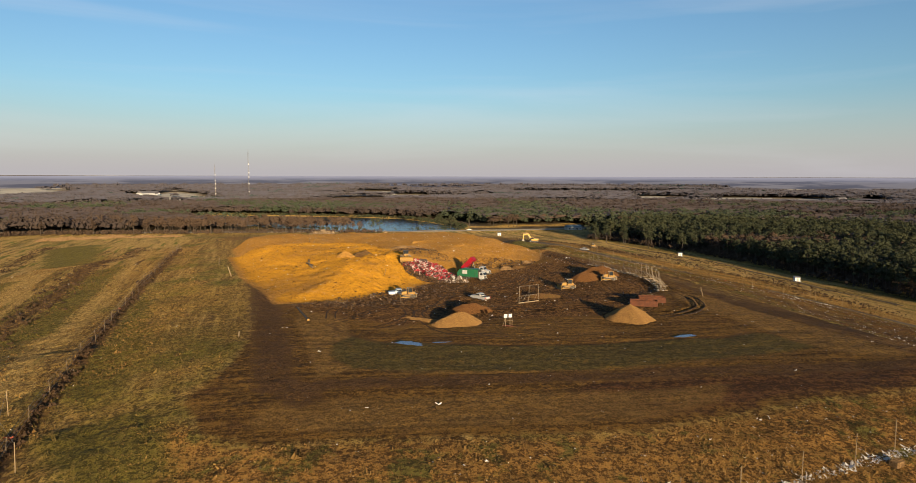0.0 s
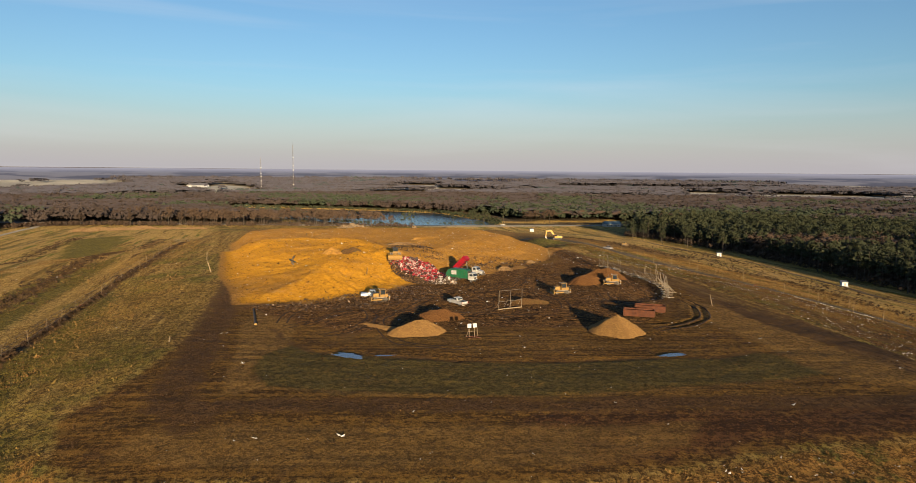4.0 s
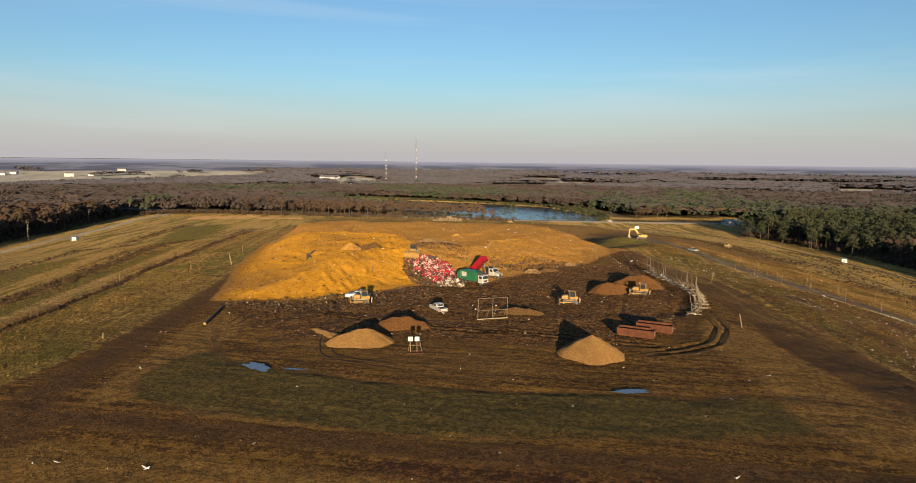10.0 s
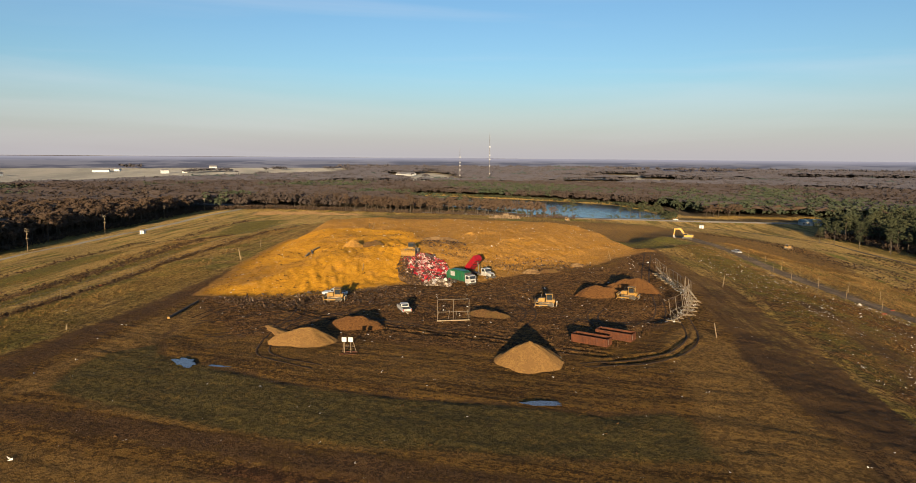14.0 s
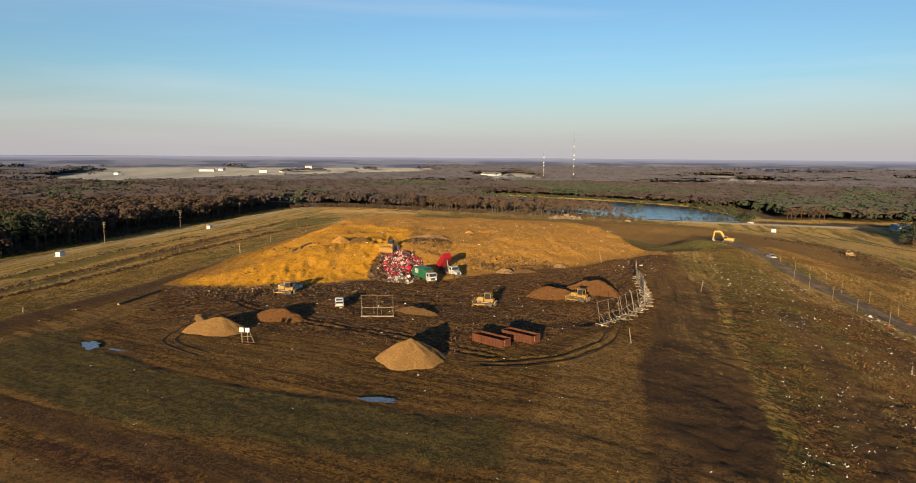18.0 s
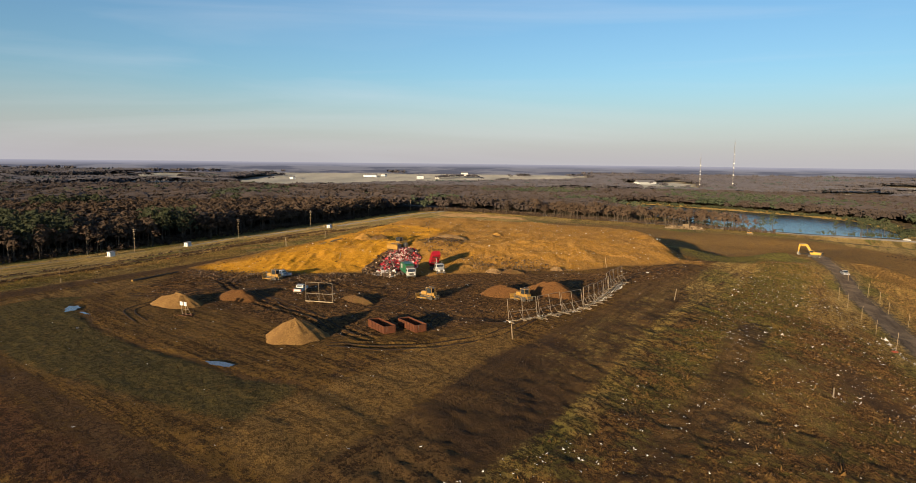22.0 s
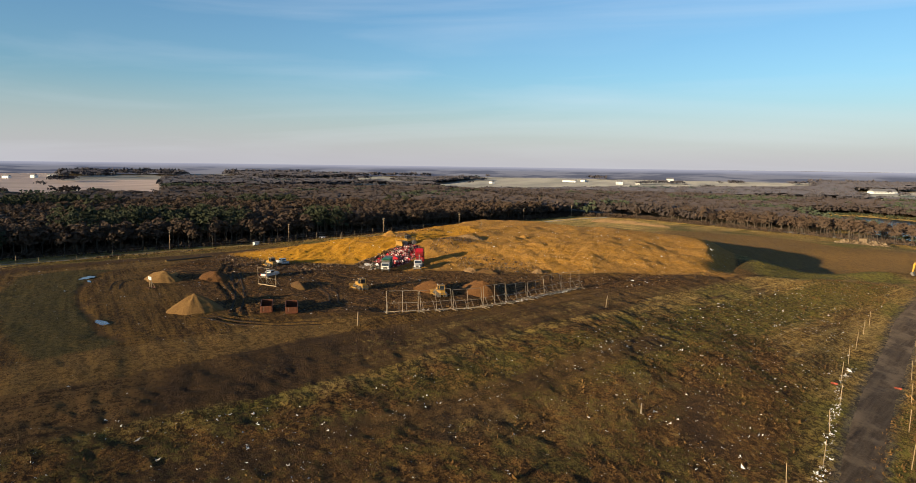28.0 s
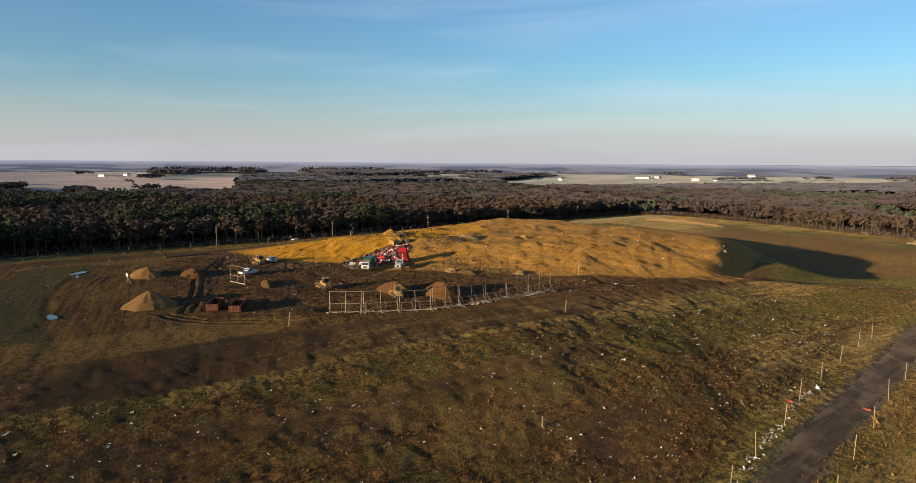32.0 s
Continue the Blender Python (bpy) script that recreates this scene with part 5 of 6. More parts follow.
def bulldozer(label, m, ripper=True):
    t = thing("bulldozer", label, "bulldozer", m)
    for s in (-1, 1):
        track_loop(t, s * 0.98, 3.3, 1.05, 0.6)
        part("push_arm", box((s * 1.42, 1.1, 0.5), (0.16, 2.8, 0.26), 0.03), YELLOW, t)
    part("hull", box((0, -0.1, 0.85), (1.3, 3.2, 0.6), 0.06), YELLOW, t)
    part("engine_hood", prism([(0.35, 1.05), (0.35, 2.0), (1.75, 1.88), (1.85, 1.05)], -0.55, 0.55, 0.06), YELLOW, t)
    part("radiator_grille", box((0, 1.86, 1.4), (0.9, 0.06, 0.7), 0.01), DARK, t)
    part("fuel_tank", box((0, -1.55, 1.4), (1.3, 0.7, 0.7), 0.08), YELLOW, t)
    cab = part("cab", box((0, -0.6, 1.35), (1.5, 1.4, 0.6), 0.05), YELLOW, t)
    for x in (-0.68, 0.68):
        for y in (-1.25, 0.05):
            part("cab_post", box((x, y, 2.2), (0.1, 0.1, 1.2), 0.01), YELLOW, cab)
    part("cab_glass", box((0, -0.6, 2.12), (1.34, 1.28, 1.0), 0.02), GLASS, cab)
    part("roof", box((0, -0.6, 2.84), (1.62, 1.6, 0.14), 0.04), YELLOW, cab)
    part("exhaust_pipe", rod((0.3, 1.1, 1.9), (0.3, 1.1, 2.75), 0.07), DARK, t)
    for s in (-1, 1):
        part("work_light", box((s * 0.6, 0.24, 2.9), (0.2, 0.1, 0.12), 0.02), LAMP_W, cab)
        part("lift_cylinder", rod((s * 0.5, 1.7, 1.6), (s * 0.7, 2.35, 0.9), 0.07), STEEL, t)
    blade = bmesh.new()
    prof = [(2.62, 0.05), (2.46, 0.25), (2.40, 0.65), (2.48, 1.05), (2.66, 1.35), (2.60, 1.37), (2.38, 1.08), (2.29, 0.65), (2.36, 0.22), (2.52, 0.02)]
    prism(prof, -1.75, 1.75, 0, blade)
    blade = part("blade", blade, YELLOW, t, "worn dozer blade")
    part("cutting_edge", box((0, 2.62, 0.10), (3.5, 0.06, 0.2), 0), STEEL, blade)
    if ripper:
        beam = part("ripper_beam", box((0, -2.25, 0.9), (1.8, 0.3, 0.35), 0.03), YELLOW, t)
        for x in (-0.7, 0, 0.7):
            part("ripper_tooth", prism([(-2.45, 1.2), (-2.15, 1.2), (-2.2, 0.35), (-2.05, 0.1), (-2.35, 0.3)], x - 0.06, x + 0.06, 0), STEEL, beam)
    return t


def compactor(label, m):
    t = thing("landfill_compactor", label, "compactor", m)
    for s in (-1, 1):
        for y in (-1.7, 1.7):
            drum = part("drum_wheel", rod((s * 0.75, y, 0.85), (s * 1.75, y, 0.85), 0.72, 16), STEEL, t)
            for k in range(12):
                a = 2 * math.pi * k / 12
                for x in (0.95, 1.5):
                    part("tooth", box((s * x, y + 0.8 * math.cos(a), 0.85 + 0.8 * math.sin(a)), (0.26, 0.2, 0.2), 0, (math.degrees(a), 0, 0)), STEEL, drum)
    part("front_frame", box((0, 1.6, 1.2), (1.3, 1.7, 0.8), 0.06), YELLOW, t)
    part("rear_frame", box((0, -1.7, 1.3), (1.4, 2.4, 0.9), 0.06), YELLOW, t)
    part("engine_cover", prism([(-3.1, 1.5), (-3.05, 2.3), (-0.9, 2.5), (-0.9, 1.5)], -0.75, 0.75, 0.06), YELLOW, t)
    cab = part("cab", box((0, 0.0, 2.0), (1.6, 1.5, 0.6), 0.05), YELLOW, t)
    part("cab_glass", box((0, 0, 2.75), (1.5, 1.4, 1.0), 0.03), GLASS, cab)
    for x in (-0.76, 0.76):
        for y in (-0.7, 0.7):
            part("cab_post", box((x, y, 2.75), (0.1, 0.1, 1.05), 0), DARK, cab)
    part("roof", box((0, 0, 3.33), (1.8, 1.7, 0.16), 0.04), DARK, cab)
    part("exhaust_pipe", rod((0.4, -1.6, 2.4), (0.4, -1.6, 3.3), 0.08), DARK, t)
    blade = part("blade", prism([(3.55, 0.05), (3.3, 0.5), (3.35, 1.2), (3.6, 1.6), (3.5, 1.62), (3.22, 1.2), (3.16, 0.5), (3.42, 0.02)], -2.2, 2.2, 0), YELLOW, t, "wide straight blade")
    for k in range(9):
        part("screen_bar", box((-2.0 + 0.5 * k, 3.55, 1.9), (0.08, 0.06, 0.6), 0), YELLOW, blade)
    part("screen_rail", box((0, 3.55, 2.22), (4.2, 0.08, 0.1), 0), YELLOW, blade)
    for s in (-1, 1):
        part("push_arm", box((s * 0.55, 2.7, 0.8), (0.2, 1.4, 0.3), 0.03), YELLOW, t)
    return t


def excavator(label, m, turn=0.0):
    t = thing("excavator", label, "excavator", m)
    for s in (-1, 1):
        track_loop(t, s * 1.3, 4.6, 1.0, 0.7)
    part("undercarriage", box((0, 0, 0.75), (2.0, 2.2, 0.6), 0.06), DARK, t)
    up = part("house", prism([(-2.9, 1.2), (-3.0, 2.3), (-0.6, 2.4), (1.3, 2.1), (1.4, 1.2)], -1.4, 1.4, 0.1), BRIGHT_YELLOW, t)
    part("counterweight", box((0, -2.85, 1.7), (2.8, 0.7, 1.0), 0.12), DARK, up)
    cab = part("cab", box((-0.85, 0.9, 2.2), (1.0, 1.6, 1.7), 0.1), BRIGHT_YELLOW, up)
    part("cab_glass", box((-0.85, 0.98, 2.5), (1.04, 1.5, 0.9), 0.03), GLASS, cab)
    part("engine_vent", box((0.9, -1.5, 2.42), (0.8, 1.2, 0.1), 0.02), DARK, up)

    def beam(name, pts, w):
        return part(name, prism(pts, w - 0.22, w + 0.22, 0.03), BRIGHT_YELLOW, t)

    boom = beam("boom", [(0.9, 1.7), (0.9, 2.2), (3.0, 5.3), (3.6, 5.6), (6.3, 5.1), (6.3, 4.7), (3.7, 4.8), (1.4, 1.7)], 0.2)
    part("boom_cylinder", rod((0.5, 1.9, 1.6), (0.5, 3.5, 4.3), 0.1), STEEL, boom)
    part("arm_cylinder", rod((0.2, 3.6, 5.7), (0.2, 6.2, 5.5), 0.1), STEEL, boom)
    beam("arm", [(5.9, 5.5), (6.5, 5.4), (6.7, 4.7), (6.9, 1.9), (6.5, 1.9), (6.0, 4.6)], 0.2)
    part("bucket", prism([(6.3, 2.0), (7.1, 1.9), (7.2, 1.2), (6.7, 0.55), (6.0, 0.5), (5.7, 0.9), (6.2, 1.1)], -0.5, 0.9, 0.03), STEEL, t, "toothed digging bucket")
    return t


def garbage_truck(label, m):
    """A green compactor truck seen cab first."""
    t = thing("garbage_truck", label, "garbage truck", m)
    part("chassis", box((0, -0.4, 0.85), (0.9, 8.8, 0.3), 0.03), DARK, t)
    cab = part("cab", prism([(2.9, 0.7), (2.9, 2.75), (4.3, 2.75), (4.55, 1.9), (4.6, 0.7)], -1.18, 1.18, 0.08), WHITE, t, "white low cab")
    part("windshield", prism([(4.34, 2.55), (4.4, 2.55), (4.62, 1.85), (4.56, 1.85)], -1.0, 1.0, 0), GLASS, cab)
    for s in (-1, 1):
        part("side_window", box((s * 1.19, 3.75, 2.2), (0.04, 0.85, 0.7), 0.01), GLASS, cab)
        part("headlight", box((s * 0.9, 4.6, 1.0), (0.35, 0.06, 0.22), 0.01), LAMP_W, cab)
        part("mirror", box((s * 1.4, 4.5, 2.2), (0.16, 0.1, 0.5), 0.02), DARK, cab)
    part("grille", box((0, 4.6, 1.25), (1.2, 0.05, 0.5), 0.01), DARK, cab)
    part("bumper", box((0, 4.68, 0.72), (2.35, 0.18, 0.3), 0.03), DARK, cab)
    body = part("body", prism([(-3.2, 1.05), (-3.2, 3.55), (1.5, 3.6), (2.6, 3.3), (2.6, 1.05)], -1.22, 1.22, 0.06), GREEN, t, "green steel refuse body")
    for s in (-1, 1):
        for k in range(5):
            part("rib", box((s * 1.25, -2.6 + 1.1 * k, 2.3), (0.08, 0.12, 2.3), 0), GREEN, body)
        part("side_panel", box((s * 1.29, -1.9, 2.55), (0.03, 1.7, 1.2), 0), WHITE, body, "blank white advertising panel")
        part("tail_light", box((s * 0.9, -4.62, 1.3), (0.2, 0.05, 0.2), 0), LAMP_R, t)
    part("top_rail", box((0, -0.4, 3.62), (2.2, 4.6, 0.08), 0.02), GREEN, body)
    gate = part("tailgate", prism([(-3.25, 1.15), (-3.25, 3.5), (-4.0, 3.2), (-4.7, 2.2), (-4.6, 1.0)], -1.2, 1.2, 0.05), GREEN, t, "green rear hopper tailgate")
    part("hopper", box((0, -4.55, 1.85), (2.0, 0.35, 0.9), 0.02), DARK, gate)
    part("hopper_front", box((0, 2.75, 2.3), (2.2, 0.2, 1.9), 0.02), DARK, t)
    for y in (3.75, -1.3, -2.6):
        for s in (-1, 1):
            wheel(t, s * 1.0, y, 0.52, 0.34 if y > 0 else 0.55, TYRE, STEEL)
    return t


def tipper(label, m):
    """A white conventional tractor with a raised red tipping body."""
    t = thing("dump_truck", label, "dump truck", m)
    part("chassis", box((0, -1.2, 0.85), (0.9, 7.8, 0.28), 0.03), DARK, t)
    cab = part("cab", prism([(0.9, 0.8), (0.9, 2.75), (2.2, 2.75), (2.55, 1.95), (2.6, 0.8)], -1.1, 1.1, 0.08), WHITE, t)
    part("windshield", prism([(2.24, 2.6), (2.30, 2.6), (2.60, 1.95), (2.54, 1.95)], -0.95, 0.95, 0), GLASS, cab)
    hood = part("hood", prism([(2.5, 0.85), (2.5, 1.9), (3.9, 1.65), (4.2, 1.4), (4.2, 0.85)], -0.85, 0.85, 0.08), WHITE, t)
    part("grille", box((0, 4.21, 1.2), (0.8, 0.05, 0.6), 0.01), DARK, hood)
    part("bumper", box((0, 4.35, 0.62), (2.3, 0.15, 0.3), 0.03), STEEL, hood)
    for s in (-1, 1):
        part("fender", box((s * 0.98, 3.2, 1.15), (0.4, 1.3, 0.2), 0.05), WHITE, hood)
        part("headlight", box((s * 0.72, 4.2, 1.15), (0.26, 0.06, 0.2), 0.01), LAMP_W, hood)
        part("side_window", box((s * 1.11, 1.7, 2.25), (0.04, 0.9, 0.6), 0.01), GLASS, cab)
        part("mirror", box((s * 1.35, 2.5, 2.1), (0.14, 0.1, 0.45), 0.02), DARK, cab)
        part("exhaust_pipe", rod((s * 1.0, 0.75, 0.9), (s * 1.0, 0.75, 3.2), 0.09, 8), GALV, cab)
        part("fuel_tank", rod((s * 1.0, -0.5, 0.85), (s * 1.0, 0.7, 0.85), 0.3, 10), GALV, t)
        wheel(t, s * 0.95, 3.2, 0.52, 0.32, TYRE, GALV)
        for y in (-2.9, -4.2):
            wheel(t, s * 0.92, y, 0.52, 0.55, TYRE, GALV)
    # body hinged at the rear of the frame, raised
    hinge = pose(0, -4.9, 1.1, 44, 0, 0)
    bm = bmesh.new()
    box((0, 2.6, 0.06), (2.3, 5.2, 0.12), 0.02, bm=bm)
    for s in (-1, 1):
        box((s * 1.1, 2.6, 0.8), (0.1, 5.2, 1.5), 0.02, bm=bm)
    box((0, 5.15, 0.8), (2.3, 0.1, 1.5), 0.02, bm=bm)
    bm.transform(hinge)
    body = part("tipping_body", bm, RED, t, "raised red steel tipping body")
    for s in (-1, 1):
        for k in range(7):
            rib = box((s * 1.18, 0.3 + 0.76 * k, 0.8), (0.08, 0.12, 1.5), 0)
            rib.transform(hinge)
            part("rib", rib, RED, body)
    for k in range(4):
        cross = box((0, 0.6 + 1.25 * k, -0.06), (2.1, 0.15, 0.12), 0)
        cross.transform(hinge)
        part("floor_beam", cross, DARK, body)
    gate = box((0, -0.3, 1.4), (2.2, 0.08, 1.3), 0.02, (-60, 0, 0))
    gate.transform(hinge)
    part("tailgate", gate, RED, body)
    part("hoist_cylinder", rod((0, -1.2, 1.0), hinge @ Vector((0, 4.2, -0.1)), 0.13, 8), STEEL, t)
    return t


def container(label, m):
    """An open-top roll-off container, long side along local x."""
    t = thing("roll_off_container", label, "container", m, "rusty containers")
    L, W, H = 6.7, 2.35, 1.35
    part("floor_plate", box((0, 0, 0.22), (L, W, 0.08), 0), RUST, t)
    for s in (-1, 1):
        wall = part("side_wall", box((0, s * W / 2, 0.2 + H / 2), (L, 0.06, H), 0.01), RUST, t)
        part("top_rail", box((0, s * W / 2, 0.2 + H), (L + 0.1, 0.14, 0.12), 0.02), RUST, wall)
        for k in range(11):
            part("rib", box((-L / 2 + 0.25 + k * (L - 0.5) / 10, s * (W / 2 + 0.06), 0.2 + H / 2), (0.1, 0.09, H - 0.05), 0), RUST, wall)
        part("skid_rail", box((0, s * 0.55, 0.09), (L - 0.3, 0.14, 0.18), 0.01), RUST, t)
    front = part("end_wall", box((-L / 2, 0, 0.2 + H / 2), (0.07, W, H), 0.01), RUST, t)
    part("top_rail", box((-L / 2, 0, 0.2 + H), (0.14, W, 0.12), 0.02), RUST, front)
    door = part("end_door", box((L / 2, 0, 0.2 + H / 2), (0.08, W, H), 0.01), RUST, t)
    for y in (-0.9, -0.3, 0.3, 0.9):
        part("door_rib", box((L / 2 + 0.06, y, 0.2 + H / 2), (0.06, 0.1, H - 0.1), 0), RUST, door)
    part("latch", rod((L / 2 + 0.08, -0.6, 0.5), (L / 2 + 0.08, -0.6, 1.5), 0.03), STEEL, door)
    return t


container("open rusty red roll-off container on bare earth", rest(46.8, 165.6, -10.8))
container("open rusty red roll-off container beside another", rest(50.2, 170.2, -10.8))
pickup("white pickup truck with an open bed parked on mud", rest(5.4, 173.0, head(-5.0, 5.6)), WHITE)
pickup("pale blue grey service pickup parked behind a bulldozer", rest(-17.0, 180.5, head(-5.0, -1.2)), SILVER, True)
bulldozer("yellow bulldozer facing the muddy slope", rest(-14.2, 176.5, head(-4.0, -1.5)))
bulldozer("dusty yellow bulldozer parked on the mud", rest(31.5, 191.0, head(-5.0, -1.2)))
bulldozer("yellow bulldozer with raised blade beside clay heaps", rest(47.2, 206.0, head(-5.0, 0.4)))
compactor("yellow landfill compactor with a wide blade on the mound", rest(-18.3, 222.5, head(0.5, -3.0)))
excavator("large yellow excavator beside the haul road", rest(46.4, 406.2, head(-6.0, -0.5)))
garbage_truck("green garbage truck with a white cab unloading waste", rest(3.9, 207.6, head(6.0, -3.0)))
tipper("white truck with raised red body tipping waste", rest(6.2, 216.8, head(6.5, -3.4)))
pickup("white pickup parked on the gravel haul road", rest(70.0, 364.5, head(8, -14)), WHITE)
pickup("small white truck standing on the pale highway", rest(12, 748.5, head(5, 1), 0.55), WHITE)
bulldozer("yellow bulldozer working on the far yard", rest(-70, 625, head(5, 1)), False)
bulldozer("dusty yellow scraper parked on the far yard", rest(97, 470, head(5, 1)), False)

# ---- litter screens, fences, posts ----
def litter_screen(label, m, w, h, skids=True, lean=0.0, group=""):
    """A portable litter screen: pipe frame on skids with struts; local x along the screen."""
    t = thing("litter_screen", label, "litter screen", m, group)
    tip = Vector((0, -math.sin(radians(lean)) * h, math.cos(radians(lean)) * h))
    for x in (-w / 2, 0, w / 2):
        part("post", rod((x, 0, 0), Vector((x, 0, 0)) + tip, 0.06), GALV, t)
    for k in (0.02, 0.42, 1.0):
        part("rail", rod(Vector((-w / 2, 0, 0.08)) + tip * k * 0.98, Vector((w / 2, 0, 0.08)) + tip * k * 0.98, 0.05), GALV, t)
    for x in (-w / 2 + 0.1, -w * 0.12, w * 0.12, w / 2 - 0.1):
        part("strut", rod((x, 1.5, 0.1), Vector((x * 0.94, 0, 0)) + tip * 0.5, 0.05), GALV, t)
    if skids:
        for x in (-w / 2, 0, w / 2):
            part("skid", box((x, 0.4, 0.1), (0.16, 3.0, 0.16), 0.02), PALE_WOOD, t)
    part("base_beam", box((0, 0.05, 0.12), (w + 0.3, 0.22, 0.22), 0.02), PALE_WOOD, t)
    return t


litter_screen("free-standing pipe litter screen on bare mud", pose(18.0, 170.2, ground_at(18, 170.2), 0, 0, 33), 6.4, 4.5, False, 2)
FENCE_ROW = [(58.2, 188.4), (60.4, 195.4), (61.0, 203.2), (60.6, 210.6), (59.0, 217.6), (56.6, 224.6), (53.8, 231.4), (51.0, 238.2), (48.6, 245.4)]
rng = random.Random(5)
for (ax, ay), (bx, by) in zip(FENCE_ROW, FENCE_ROW[1:]):
    yaw = math.degrees(math.atan2(by - ay, bx - ax)) + rng.uniform(-5, 5)
    cx, cy = (ax + bx) / 2, (ay + by) / 2
    litter_screen("weathered pipe and timber litter screen in a row", pose(cx, cy, ground_at(cx, cy), 0, 0, yaw + 180), math.hypot(bx - ax, by - ay) - 0.5,
                  rng.uniform(4.0, 4.7), True, rng.uniform(2, 13), "row of litter screens")


def post(label, x, y, h, r, mat, lean=(0, 0), name="post", category="post", group=""):
    z = ground_at(x, y)
    t = link_bm(name, rod((0, 0, -0.3), (lean[0], lean[1], h), r, 7, r * 0.8), mat)
    t.matrix_world = pose(x, y, z)
    return tagged(t, label, category, group)


post("leaning weathered timber post beside the dirt road", 67.2, 179.6, 2.6, 0.12, WOOD, (-0.6, 0.3))
post("weathered timber post beside the dirt road", 66.8, 240.0, 2.8, 0.12, WOOD, (0.4, 0.1))
post("short white-topped pipe post on the grass slope", 110.3, 213.6, 1.6, 0.14, GALV)
post("leaning pale timber post on the mound side", -75.2, 214.6, 3.2, 0.16, PALE_WOOD, (-1.3, 0.6))
post("dark timber post on the mound side", -88.6, 240.0, 2.8, 0.14, WOOD, (0.2, 0.2))
post("short broken stump post on bare soil", -46.0, 134.0, 1.2, 0.16, WOOD, (0.2, 0))
post("thin pipe standing on the sand mound", -60.5, 272.0, 2.4, 0.08, GALV, (0.7, 0.2))
post("thin dark pipe on the sand mound", -62.5, 272.8, 1.6, 0.1, DARK, (-0.2, 0))
post("thin leaning pole at the foot of the mound", 33.0, 262.0, 3.2, 0.07, PALE_WOOD, (-1.0, 0.4))
post("short crooked stake on the sand face", -23.5, 203.5, 1.8, 0.1, WOOD, (0.4, 0.2))

log_ob = link_bm("log", rod((0, 0, 0.25), (-6.0, 14.0, 0.3), 0.27, 12, 0.2), BLACK_POLE)
log_ob.matrix_world = pose(-34.6, 147.6, ground_at(-37, 154) - 0.02)
tagged(log_ob, "long dark timber pole with a pale sawn end lying on soil", "log")
part("sawn_end", rod((0.02, -0.05, 0.25), (-0.03, 0.08, 0.25), 0.29, 12), YELLOW, log_ob, "pale yellow sawn end")
for k, (x, y, a) in enumerate(((-48.5, 213.0, 25), (-51.0, 221.0, 12), (-50.0, 217.5, 40))):
    b = link_bm("timber_beam", box((0, 0, 0.3), (0.45, 5.0, 0.4), 0.04), (PALE_WOOD, WOOD, DARK)[k])
    b.matrix_world = pose(x, y, ground_at(x, y) - 0.05, 4, 3, a)
    tagged(b, "broken timber beam lying on the sand mound", "timber", "timber on the mound")

block_bm = box((0, 0, 0.35), (1.5, 1.1, 0.8), 0.06)
box((0.2, 0.1, 0.78), (0.9, 0.7, 0.1), 0.03, bm=block_bm)
block_ob = link_bm("stone_block", block_bm, PALE_SOIL)
block_ob.matrix_world = pose(55.3, 80.9, ground_at(55.3, 80.9), 3, -4, 25)
tagged(block_ob, "weathered tan block lying in dry grass below the fence posts", "block")

# portable sign stand with two white plates
stand_t = thing("sign_stand", "portable timber stand with two square white plates", "sign stand", pose(10.7, 143.2, ground_at(10.7, 143.2), 0, 0, 20))
for y in (-0.7, 0.7):
    part("skid", box((0, y, 0.1), (2.6, 0.2, 0.2), 0.02), RUST, stand_t)
for x in (-0.8, 0.3):
    part("post", rod((x, 0, 0.1), (x, 0, 2.6), 0.08), WOOD, stand_t)
    part("plate", box((x, -0.12, 2.45), (0.8, 0.08, 0.8), 0.03), CANVAS, stand_t, "square white plate")
for x in (1.1, -1.2):
    part("brace", rod((x, 0.6, 0.1), (x * 0.7, -0.1, 2.0), 0.06), WOOD, stand_t)
part("cross_bar", rod((-1.1, 0, 1.3), (1.0, 0, 1.3), 0.05), WOOD, stand_t)


def fence_run(label, line, gap, h, mat, wires=(), seed=0, lean=0.12):
    """A run of fence posts joined by wires."""
    t = thing("wire_fence", label, "fence", pose(0, 0, 0))
    r2 = random.Random(seed)
    tops = []
    for (ax, ay), (bx, by) in zip(line, line[1:]):
        n = max(1, int(math.hypot(bx - ax, by - ay) / gap))
        for k in range(n):
            x, y = ax + (bx - ax) * k / n + r2.uniform(-.4, .4), ay + (by - ay) * k / n + r2.uniform(-.4, .4)
            z = ground_at(x, y)
            q = (x + r2.uniform(-lean, lean) * h * 0.5, y + r2.uniform(-lean, lean) * h * 0.5, z + h * r2.uniform(0.85, 1.05))
            part("fence_post", rod((x, y, z - 0.3), q, 0.06, 6), mat, t)
            tops.append((Vector((x, y, z)), Vector(q)))
    for w in wires:
        bm = bmesh.new()
        for (p, q), (p2, q2) in zip(tops, tops[1:]):
            rod(p.lerp(q, w), p2.lerp(q2, w), 0.022, 3, bm=bm)
        part("wire", bm, STEEL, t)
    return t


